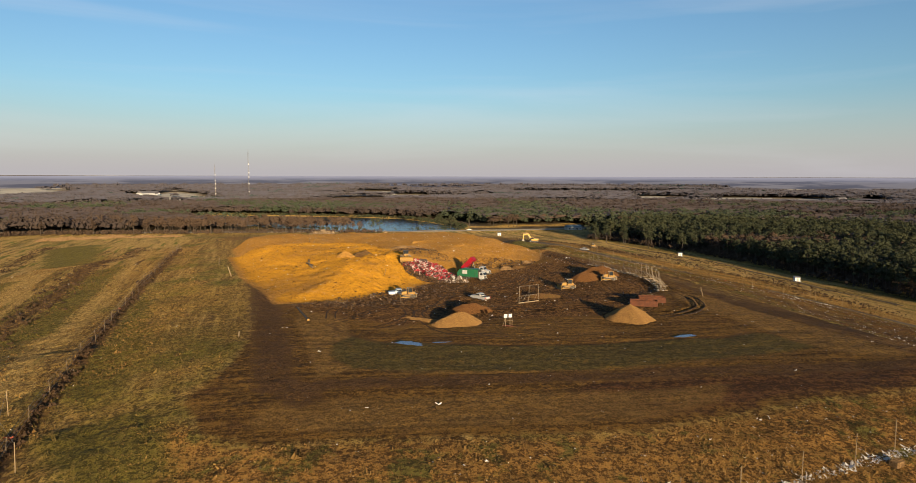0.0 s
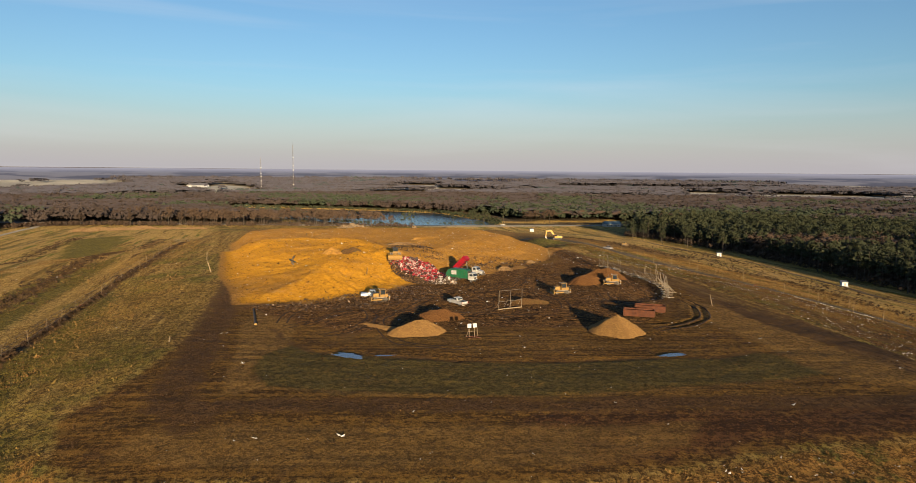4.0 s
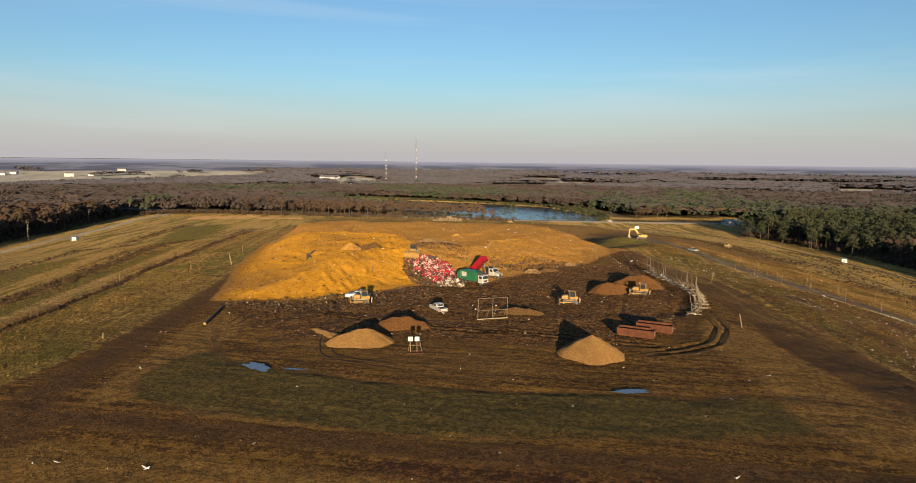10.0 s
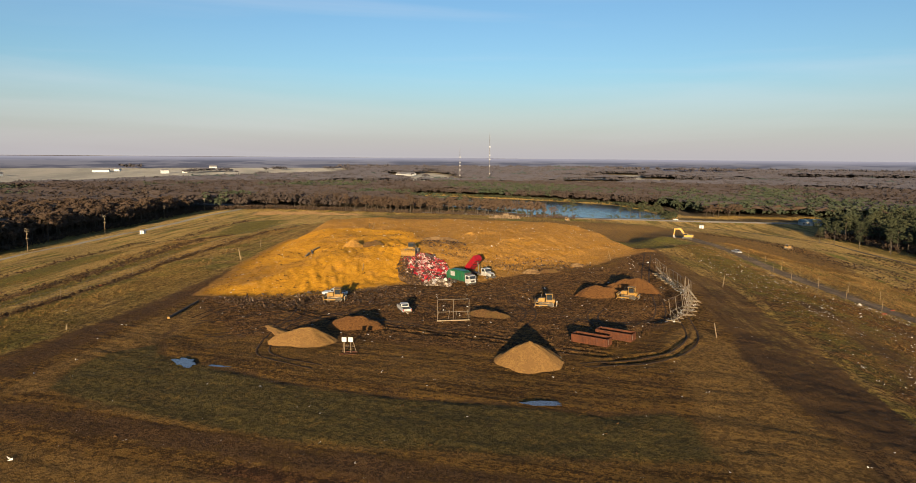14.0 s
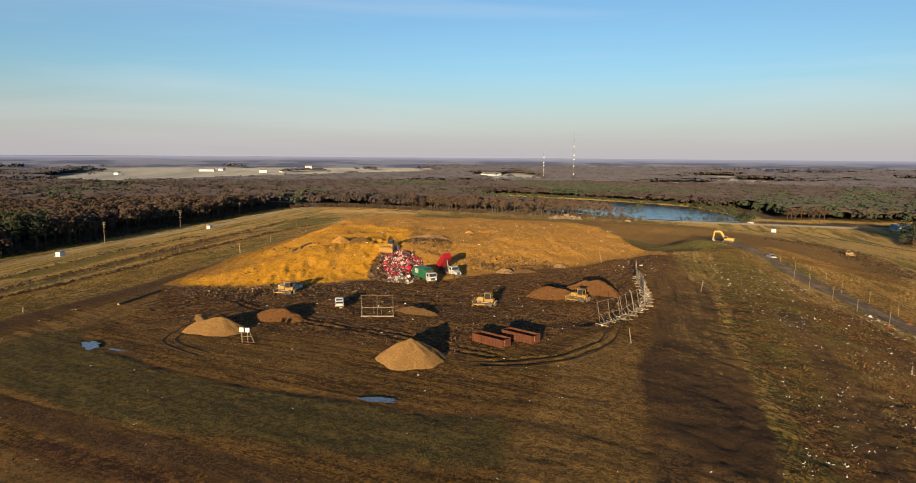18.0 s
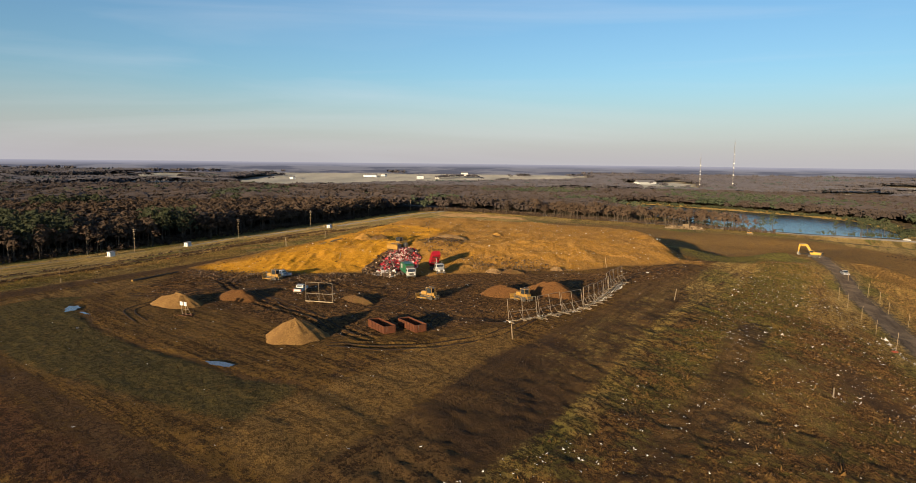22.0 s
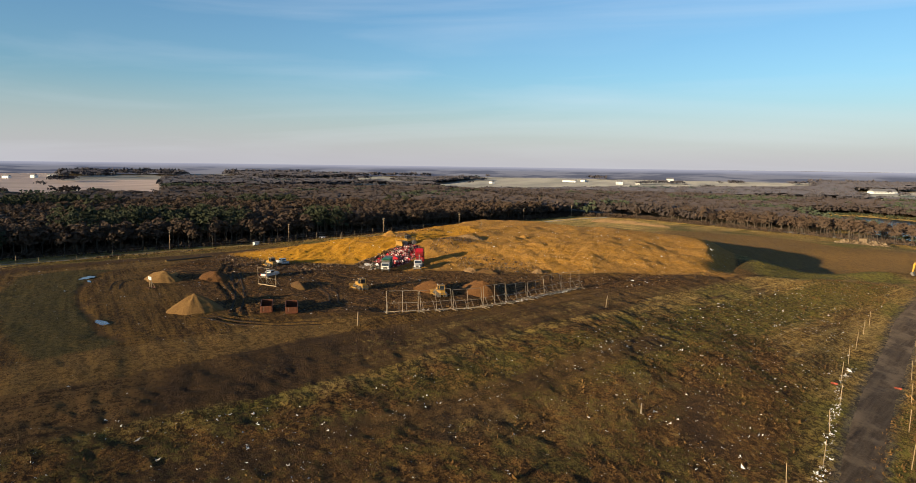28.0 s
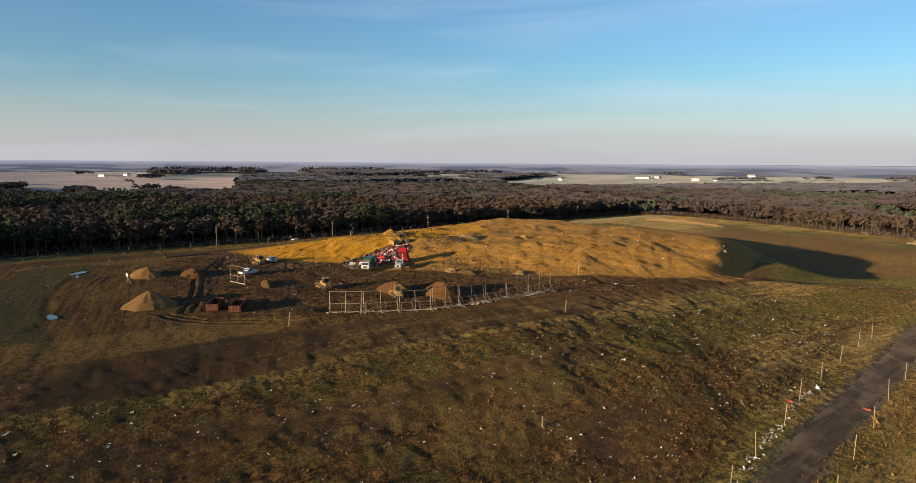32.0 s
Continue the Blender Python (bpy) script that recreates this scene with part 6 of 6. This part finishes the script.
fence_run("tall weathered post and wire fence down the grass slope", FENCE_L, 9.5, 2.9, WOOD, (0.35, 0.65, 0.95), 1)
fence_run("tall pale timber litter fence posts at the hill brow", [(65, 88), (57.3, 84.5), (49.7, 80.8), (40.5, 76.1), (32.2, 73), (24, 70.8), (14, 68.2), (4, 65.6), (-6, 63)], 8.4, 4.3, WOOD, (), 2, 0.05)
fence_run("tall pale litter fence posts at the hill corner", [(-72, 102), (-66, 92), (-58, 82), (-50, 72)], 9, 4.2, PALE_WOOD, (0.95,), 3)
fence_run("row of tall pale posts along the haul road", [(131, 222), (128, 233), (121.6, 243.7), (114.8, 255), (108.5, 265.2), (101.5, 278), (88, 303), (77, 325)], 11.0, 4.2, PALE_WOOD, (), 4)
fence_run("row of pale posts on the outer side of the haul road", [(133, 246), (125, 259), (111, 284), (97, 310), (86, 331), (75, 352), (66, 372)], 11.0, 4.0, PALE_WOOD, (), 5)
fence_run("dark post fence along the outer grass slope", [(160, 300), (140, 345), (120, 400), (100, 450)], 16.0, 3.0, WOOD, (0.5, 0.95), 6)
fence_run("post and rail guard fence along the perimeter road", [(-272, 60), (-296, 180), (-329, 290), (-367, 400), (-431, 540), (-491, 690)], 9.0, 1.6, GALV, (0.6, 0.95), 11, 0.02)
fence_run("dark timber post fence on the far slope", [(-300, 420), (-330, 490), (-370, 580)], 16.0, 3.0, BLACK_POLE, (0.5, 0.95), 7)
fence_run("dark timber posts between the highway and the lake", [(-112, 738), (-60, 746), (0, 760), (60, 778)], 14.0, 5.0, BLACK_POLE, (), 8, 0.01)

# orange safety mesh lying against posts along the haul road
for x, y, a in ((108.6, 263.0, 25), (113.0, 276.0, 30), (-66.0, 93.0, 20), (-93.0, 178.0, 20)):
    bm = bmesh.new()
    for i in range(7):
        for j in range(2):
            box((-1.4 + 0.45 * i, 0.15 * math.sin(i * 1.7 + x), 0.25 + 0.4 * j + 0.1 * math.sin(i * 2.3)), (0.4, 0.06, 0.36), 0, (rng.uniform(-25, 25), rng.uniform(-10, 10), rng.uniform(-20, 20)), bm)
    ob = link_bm("safety_mesh", bm, ORANGE)
    ob.matrix_world = rest(x, y, a) @ Matrix.Diagonal((0.4, 0.5, 0.5, 1))
    tagged(ob, "crumpled orange plastic safety mesh beside a fence post", "safety mesh", "orange safety mesh")


def pump_shed(label, x, y, yaw, w=2.8, l=3.2, h=2.5):
    t = thing("pump_shed", label, "shed", rest(x, y, yaw), "white pump sheds")
    walls = part("wall", box((0, 0, h / 2), (w, l, h), 0.03), HOUSE_WALL, t)
    part("roof", prism([(-l / 2 - 0.3, h), (-l / 2 - 0.3, h + 0.15), (l / 2 + 0.3, h + 0.5), (l / 2 + 0.3, h + 0.35)], -w / 2 - 0.3, w / 2 + 0.3, 0), HOUSE_ROOF, t)
    part("door", box((0, -l / 2 - 0.03, 1.05), (0.95, 0.06, 2.1), 0), CONCRETE, t)
    part("slab", box((0, 0, 0.06), (w + 1.2, l + 1.2, 0.3), 0.02), CONCRETE, t)
    return t


pump_shed("small white pump shed beside the perimeter road", -326, 396, 25)
pump_shed("small white pump shed on the grass by the road", -262, 252, 20)
pump_shed("small white pump shed with a blue lean-to", -254.5, 206, 20)
pump_shed("small white pump shed below the grass slope", 200.6, 385.7, -10)
pump_shed("small white pump shed near the dark woods", 168.7, 497, -10)
pump_shed("small white hut on the far yard", 41, 662, 5, 3.4, 3, 2.8)


def utility_pole(x, y, yaw, h=15.5):
    t = thing("utility_pole", "grey timber utility pole with crossarms beside the perimeter road", "utility pole", rest(x, y, yaw), "utility poles")
    part("pole", rod((0, 0, -0.5), (0, 0, h), 0.2, 8, 0.13), WOOD, t)
    for z, w in ((h - 0.6, 3.0), (h - 2.0, 3.0), (h - 6.5, 2.0)):
        arm = part("crossarm", box((0, 0.15, z), (w, 0.14, 0.18), 0), WOOD, t)
        for k in (-0.45, -0.2, 0.2, 0.45):
            part("insulator", rod((w * k, 0.15, z + 0.08), (w * k, 0.15, z + 0.38), 0.07, 6), CONCRETE, arm)
    part("transformer", rod((0.4, 0, h - 4.2), (0.4, 0, h - 3.2), 0.3, 10), GALV, t)
    return t


for x, y in ((-300, 155), (-326, 240), (-350, 325), (-399, 420), (-443, 520), (-481, 611)):
    utility_pole(x + 4, y, 15)


def radio_mast(label, x, y, h, w):
    t = thing("radio_mast", label, "radio mast", pose(x, y, PLAIN))
    for k in range(3):
        a = 2 * math.pi * k / 3
        part("mast_leg", rod((w * math.cos(a), w * math.sin(a), -0.5), (w * math.cos(a), w * math.sin(a), h), 0.16, 5), STEEL, t)
    for k in range(int(h / 6)):
        a = 2 * math.pi * (k % 3) / 3
        b = a + 2 * math.pi / 3
        part("lattice_bar", rod((w * math.cos(a), w * math.sin(a), 6 * k), (w * math.cos(b), w * math.sin(b), 6 * k + 6), 0.12, 4), STEEL, t)
    for z in (0.16, 0.33, 0.47, 0.56, 0.74):
        part("antenna_dish", rod((w, -w, z * h), (w + 0.6, -w - 1.0, z * h), 1.5, 10), CANVAS, t, "round white antenna dish")
    part("top_spike", rod((0, 0, h), (0, 0, h + 6), 0.15, 5), STEEL, t)
    return t


radio_mast("tall thin lattice radio mast with white dishes", -522, 1638, 118, 0.8)
radio_mast("distant thin lattice radio mast", -613, 1658, 82, 0.7)


def house(label, x, y, yaw, w, l, h, roof=HOUSE_ROOF, group="far houses", wall=HOUSE_WALL):
    t = thing("house", label, "house", rest(x, y, yaw), group)
    part("wall", box((0, 0, h / 2), (w, l, h), 0), wall, t)
    top = part("roof", prism([(-l / 2 - 0.4, 0), (0, 0), (l / 2 + 0.4, 0)][:1] + [(0, l * 0.3)] + [(l / 2 + 0.4, 0)], -w / 2 - 0.4, w / 2 + 0.4, 0), roof, t)
    top.location = (0, 0, h)
    for s in (-1, 1):
        for k in range(max(2, int(w / 4))):
            x2 = -w / 2 + (k + 0.5) * w / max(2, int(w / 4))
            part("window", box((x2, s * l / 2, h * 0.55), (1.1, 0.08, 1.3), 0), GLASS, t)
    part("door", box((0.2 * w, -l / 2 - 0.02, 1.05), (1.0, 0.08, 2.1), 0), BLACK_POLE, t)
    return t


FARM = ((-1726, 1474, 40, 46, 14, 6), (-1745, 1548, 20, 18, 12, 6), (-1525, 1530, 65, 20, 14, 9), (-1516, 1600, 30, 14, 10, 5), (-1660, 1870, 50, 24, 16, 9), (-1690, 1900, 20, 14, 10, 6),
        (-1681, 1143, 10, 16, 10, 6), (-868, 1839, 75, 70, 20, 6), (-1027, 1937, 70, 50, 20, 6), (324, 1362, 10, 16, 10, 5), (332, 1288, 30, 16, 10, 5), (410, 1383, -10, 16, 10, 5),
        (440, 1396, 20, 18, 10, 5), (468, 1453, 0, 16, 10, 5), (398, 1462, 35, 14, 10, 5), (524, 1525, 10, 18, 10, 5), (297, 1258, 15, 14, 9, 5), (414, 1333, 5, 18, 10, 5),
        (511, 1416, -20, 20, 10, 5), (742, 1581, 10, 26, 14, 5), (929, 1593, 20, 26, 12, 6), (-2100, -230, 60, 20, 12, 7), (-2160, -170, 40, 20, 12, 7), (-2230, -130, 70, 26, 12, 6))
for k, (x, y, yaw, w, l, h) in enumerate(FARM):
    house("white farm house with a grey roof among far fields" if k < 9 else "small white house beyond the woods", x, y, yaw, w, l, h)
house("long low building with a pale blue metal roof by the highway", 134, 765, 15, 18, 9, 3.2, BLUE_ROOF, "", CONCRETE)

# puddles on the plateau
for label, x, y, rx, ry, yaw in (("pale icy puddle on dark soil", -10.2, 127.9, 3.4, 1.9, -25), ("pale icy puddle on the plateau", 46.8, 134.4, 3.6, 1.1, 20), ("long thin puddle on the mud", -4.0, 128.6, 2.2, 0.5, 10)):
    bm = bmesh.new()
    ring = []
    for k in range(120):
        a = 2 * math.pi * k / 120
        u, v = math.cos(a), math.sin(a)
        f = 0.8 + 0.45 * noise.noise((u * 1.5 + x, v * 1.5, 1.0)) + 0.2 * noise.noise((u * 4 + x, v * 4, 3.0)) + 0.08 * noise.noise((u * 11, v * 11 + x, 5.0))
        ring.append(bm.verts.new((rx * max(f, 0.12) * u, ry * max(f, 0.12) * v, 0)))
    bm.faces.new(ring)
    bmesh.ops.triangulate(bm, faces=bm.faces)
    ob = link_bm("puddle", bm, ICE)
    ob.matrix_world = pose(x, y, ground_at(x, y) + 0.16, 0, 0, yaw)
    tagged(ob, label, "puddle")

# ---- loose stuff: grass tufts, clods, litter ----
def scatter_mesh(name, V, T, A, mat, label, category):
    me = bpy.data.meshes.new(name)
    me.vertices.add(len(V))
    me.vertices.foreach_set("co", V.reshape(-1))
    me.loops.add(T.size)
    me.loops.foreach_set("vertex_index", T.reshape(-1).astype(np.int32))
    me.polygons.add(len(T))
    me.polygons.foreach_set("loop_start", np.arange(0, T.size, 3, dtype=np.int32))
    me.polygons.foreach_set("loop_total", np.full(len(T), 3, np.int32))
    at = me.attributes.new("tone", "FLOAT", "POINT")
    at.data.foreach_set("value", A.astype(np.float32))
    me.materials.append(mat)
    me.update()
    return tagged(new(name, me), label, category, kind="stuff")


def spray(name, poly, count, size, mat, label, category, seed, avoid=(), pieces=3, tall=1.0, patchy=0.0, lay=0.0):
    """Many small flakes or blades over an area."""
    r = np.random.default_rng(seed)
    lo, hi = np.min(poly, 0), np.max(poly, 0)
    x, y = r.uniform(lo[0], hi[0], count * 2), r.uniform(lo[1], hi[1], count * 2)
    k = sd_poly(x, y, poly) < 0
    for a, sign in avoid:
        k &= sd_poly(x, y, a) * sign > 0
    if patchy:
        k &= value_noise(x, y, 17, seed) + 0.6 * value_noise(x, y, 5, seed + 1) > r.uniform(-1.2, 1.2, len(x)) * (1 / patchy - 0.2)
    x, y = x[k][:count], y[k][:count]
    z = ground_z(x, y)
    n = len(x)
    s = size * np.exp(r.normal(0, 0.45, n))
    V, A = [], []
    for p in range(pieces):
        a = r.uniform(0, 2 * math.pi, n)
        w = (0.26 if tall >= 1 else 0.34) * s * r.uniform(0.6, 1.4, n)
        lx, ly = r.normal(0, 0.45, n) * s, r.normal(0, 0.45, n) * s
        ox, oy = r.normal(0, 0.3, n) * s, r.normal(0, 0.3, n) * s
        up = s * tall * r.uniform(0.5, 1.1, n)
        base = np.stack([x + ox, y + oy, z - 0.03 + lay * s], 1)
        side = np.stack([np.cos(a) * w, np.sin(a) * w, np.zeros(n)], 1)
        tip = base + np.stack([lx, ly, up], 1)
        V.append(np.stack([base - side, base + side, tip], 1))
        A.append(np.repeat(np.clip(0.5 + 0.4 * value_noise(x, y, 9, seed + 3) + r.normal(0, 0.2, n), 0, 1)[:, None], 3, 1))
    V, A = np.concatenate(V).reshape(-1, 3), np.concatenate(A).reshape(-1)
    T = np.arange(len(V)).reshape(-1, 3)
    return scatter_mesh(name, V, T, A, mat, label, category)


def tuft_material(name, a, b, c):
    n = Net(name)
    tone = n.attr("tone").outputs["Fac"]
    col = n.mix(n.span(tone, 0.1, 0.5), a, b)
    return n.done(n.mix(n.span(tone, 0.55, 0.95), col, c), 0.9, 0.0, 0.1)


TUFT = tuft_material("dry_grass_tufts", (0.070, 0.040, 0.015), (0.150, 0.086, 0.027), (0.28, 0.165, 0.052))
RUSTY = tuft_material("rusty_grass_tufts", (0.054, 0.029, 0.011), (0.110, 0.060, 0.019), (0.185, 0.105, 0.032))
CLOD = tuft_material("soil_clods", (0.032, 0.017, 0.008), (0.065, 0.035, 0.014), (0.11, 0.060, 0.024))
SCRAP = tuft_material("faded_litter", (0.34, 0.31, 0.27), (0.52, 0.49, 0.45), (0.70, 0.68, 0.65))
CHUNK = tuft_material("broken_pale_rubble", (0.10, 0.070, 0.042), (0.19, 0.135, 0.080), (0.28, 0.21, 0.14))


def waste_material(name, dark, main, pale, lo, hi):
    """Loose waste: each flake is dark, coloured or pale."""
    n = Net(name)
    tone = n.attr("tone").outputs["Fac"]
    col = n.mix(n.span(tone, lo - 0.02, lo + 0.02), dark, main)
    col = n.mix(n.span(tone, hi - 0.02, hi + 0.02), col, pale)
    col = n.mix(n.math("MULTIPLY", n.span(n.noise(2.0, 4), 0.5, 0.65), 0.5), col, (0.10, 0.06, 0.035))
    return n.done(col, 0.6, 0.0, 0.35)


RAG = waste_material("red_and_white_waste", (0.055, 0.036, 0.030), (0.42, 0.012, 0.026), (0.58, 0.46, 0.42), 0.36, 0.66)
BAGS = waste_material("pale_bags_and_paper", (0.09, 0.06, 0.04), (0.34, 0.25, 0.17), (0.66, 0.62, 0.58), 0.30, 0.60)
DEBRIS = waste_material("muddy_debris", (0.036, 0.020, 0.010), (0.125, 0.068, 0.026), (0.32, 0.23, 0.15), 0.46, 0.93)
FRONT = [(-30, 50), (0, 50), (70, 60), (95, 95), (92, 110), (73, 102), (55, 98), (39, 92), (25, 87), (8.6, 85), (-18, 83.5), (-30, 83)]
FRONT_LEFT = [(-75, 50), (-30, 50), (-30, 83), (-36, 86), (-43, 98), (-42, 114), (-44, 128), (-50, 151), (-62, 193), (-90, 205), (-84, 172), (-70, 112)]
OLIVE = tuft_material("olive_grass_tufts", (0.060, 0.045, 0.014), (0.120, 0.084, 0.024), (0.230, 0.145, 0.042))
RIGHT = [(95, 118), (130, 120), (140, 180), (126, 230), (112, 252), (100, 278), (86, 306), (70, 340), (56, 372), (44, 350), (58, 300), (70, 262), (78, 232), (86, 202), (94, 166)]
OUTER = [(126, 250), (140, 215), (165, 215), (160, 300), (120, 380), (70, 420), (62, 400), (84, 350), (108, 292)]
LEFT = [(-90, 60), (-60, 90), (-64, 170), (-95, 240), (-120, 300), (-160, 420), (-230, 420), (-190, 260), (-150, 130), (-130, 60)]
ROAD_GAP = [(145, 150), (136, 205), (124, 232), (113, 255), (100, 288), (86, 318), (69, 352), (54, 385), (62, 388), (77, 352), (94, 318), (108, 288), (121, 255), (132, 232), (144, 205), (155, 150)]
spray("grass_tufts", FRONT_LEFT, 60000, 0.14, OLIVE, "low olive and tan grass clumps beside the bare soil", "grass", 99, patchy=0.9)
spray("grass_tufts", FRONT, 75000, 0.15, TUFT, "dry tan winter grass tufts on the hill brow", "grass", 101, patchy=0.9)
spray("grass_tufts", RIGHT, 75000, 0.18, RUSTY, "dry brown grass tufts on the sunny slope", "grass", 102, ((ROAD_GAP, 1), (DARK_R, 1), (ROAD_WIDE, 1)), patchy=0.9)
spray("grass_tufts", OUTER, 36000, 0.22, TUFT, "tall dry grass below the haul road", "grass", 103, ((ROAD_GAP, 1),))
spray("grass_tufts", LEFT, 60000, 0.22, TUFT, "dry tan grass on the long slope", "grass", 104, patchy=0.8)
spray("soil_clods", MUD, 16000, 0.20, CLOD, "dark clods of churned mud", "clods", 105, ((MOUND, 1),), tall=0.6)
spray("sand_clods", SAND, 6000, 0.22, CLOD, "dark clods on the golden sand", "clods", 106, tall=0.6, patchy=0.7)
spray("soil_clods", DIRT, 9000, 0.18, CLOD, "small clods on bare brown soil", "clods", 107, ((MOUND, 1),), tall=0.5)
spray("litter_scraps", RIGHT, 7500, 0.23, SCRAP, "white plastic scraps blown over the grass slope", "litter", 111, ((ROAD_GAP, 1),), 2, 0.5, 0.8)
spray("litter_scraps", FRONT, 500, 0.27, SCRAP, "white scraps of litter in dry grass", "litter", 112, (), 2, 0.5)
spray("litter_scraps", DIRT, 600, 0.24, SCRAP, "white scraps of litter on the soil", "litter", 113, (), 2, 0.5)
spray("litter_scraps", MUD, 450, 0.26, SCRAP, "white scraps of litter in the mud", "litter", 114, (), 2, 0.5)
spray("litter_scraps", MOUND, 700, 0.28, SCRAP, "white scraps of litter on the mound", "litter", 115, (), 2, 0.5)
spray("litter_scraps", LEFT, 200, 0.26, SCRAP, "white scraps of litter on the slope", "litter", 116, (), 2, 0.5)
FENCE_FOOT = [(57, 188), (59.2, 188), (62, 203), (61.5, 211), (57.5, 226), (49.5, 247), (48, 246), (56, 224), (59.6, 211), (60, 203)]
spray("litter_drift", FENCE_FOOT, 1400, 0.24, SCRAP, "drift of white plastic caught along the litter screens", "litter", 117, (), 3, 0.7)
ROAD_FOOT = [(131, 226), (127.5, 233), (121, 243), (114, 255), (107, 266), (102, 277), (103, 278), (108.5, 266.5), (115.5, 255.5), (122.5, 243.5), (129, 233.5), (133, 227)]
spray("litter_drift", ROAD_FOOT, 1500, 0.26, SCRAP, "white plastic drift along the haul road posts", "litter", 118, (), 3, 0.7)
BROW_FOOT = [(34, 73.8), (40, 75.5), (45.5, 78.1), (51.4, 80.7), (60.3, 84.0), (64, 86), (64, 87.4), (60.3, 85.4), (51.4, 82.2), (45.5, 79.6), (40, 77), (34, 75)]
spray("litter_drift", BROW_FOOT, 2200, 0.28, SCRAP, "white plastic drift along the brow fence", "litter", 119, (), 3, 0.6)
TIP = [(-19, 223), (-18.5, 217), (-13, 209.5), (-6, 204), (-1, 204), (1.5, 209), (-2, 216), (-7, 222), (-13, 225)]


def waste(poly, count, size, mat, label, seed, high):
    """Tumbled waste: flakes piled over a hump."""
    r = np.random.default_rng(seed)
    lo, hi = np.min(poly, 0), np.max(poly, 0)
    x, y = r.uniform(lo[0], hi[0], count * 3), r.uniform(lo[1], hi[1], count * 3)
    d = -sd_poly(x, y, poly)
    k = d > 0
    x, y, d = x[k][:count], y[k][:count], d[k][:count]
    n = len(x)
    z = ground_z(x, y) + high * smooth(0, 4, d) * r.uniform(0.55, 1.0, n) + 0.05
    c = np.stack([x, y, z], 1)[:, None, :]
    s = (size * np.exp(r.normal(-0.2, 0.65, n)))[:, None, None]
    a = r.normal(size=(n, 1, 3))
    b = r.normal(size=(n, 1, 3))
    a, b = a / np.linalg.norm(a, axis=2, keepdims=True) * s, b / np.linalg.norm(b, axis=2, keepdims=True) * s
    V = np.concatenate([c - a, c + b, c + a, c - b], 1).reshape(-1, 3)
    i = np.arange(n)[:, None] * 4
    T = np.concatenate([i + [0, 1, 2], i + [0, 2, 3]], 1).reshape(-1, 3)
    tone = np.clip(0.42 + 0.25 * value_noise(x, y, 1.3, seed) + r.normal(0, 0.3, n), 0, 1)
    return scatter_mesh("household_waste", V, T, np.repeat(tone, 4), mat, label, "waste")


waste(TIP, 11000, 0.17, RAG, "freshly tipped heap of red and white household waste", 131, 0.9)
waste([(-4, 201), (3, 202.5), (1.5, 207.5), (-3, 210), (-6, 206)], 1500, 0.22, BAGS, "pale bags and paper spilling behind the garbage truck", 132, 1.3)
waste([(-143, 622), (-135, 620), (-124, 662), (-132, 666), (-140, 648)], 1100, 0.7, CHUNK, "heap of broken pale concrete on the far yard", 134, 2.6)
waste([(-21, 222), (-18, 213), (-12, 203.5), (-7, 200), (-3, 202), (-6, 206), (-13, 214), (-16, 221)], 5000, 0.14, DEBRIS, "dark compacted waste face beside the tipping trucks", 136, 0.7)
waste([(-44, 165), (-28, 177), (-12, 195), (-6, 198), (2, 190), (-2, 178), (-12, 168), (-26, 160)], 9000, 0.09, DEBRIS, "muddy tan debris strewn before the sand face", 138, 0.18)
waste([(-2, 232), (10, 228), (24, 236), (30, 252), (16, 250), (2, 240)], 3500, 0.10, DEBRIS, "tumbled clods on the lower ledge of the mound", 139, 0.3)
waste([(-26, 240), (-18, 232), (-8, 226), (-2, 230), (-8, 242), (-18, 250)], 2600, 0.10, DEBRIS, "tumbled clods behind the tipped waste", 140, 0.25)
spray("litter_drift", [(8, 248), (12.6, 256.4), (17.7, 266), (23.3, 279.6), (29, 288), (28.6, 289.4), (22.6, 281), (17, 267.4), (12, 257.6), (7.4, 249)], 420, 0.24, SCRAP, "line of pale litter along the ledge of the mound", "litter", 137, (), 3, 0.6)
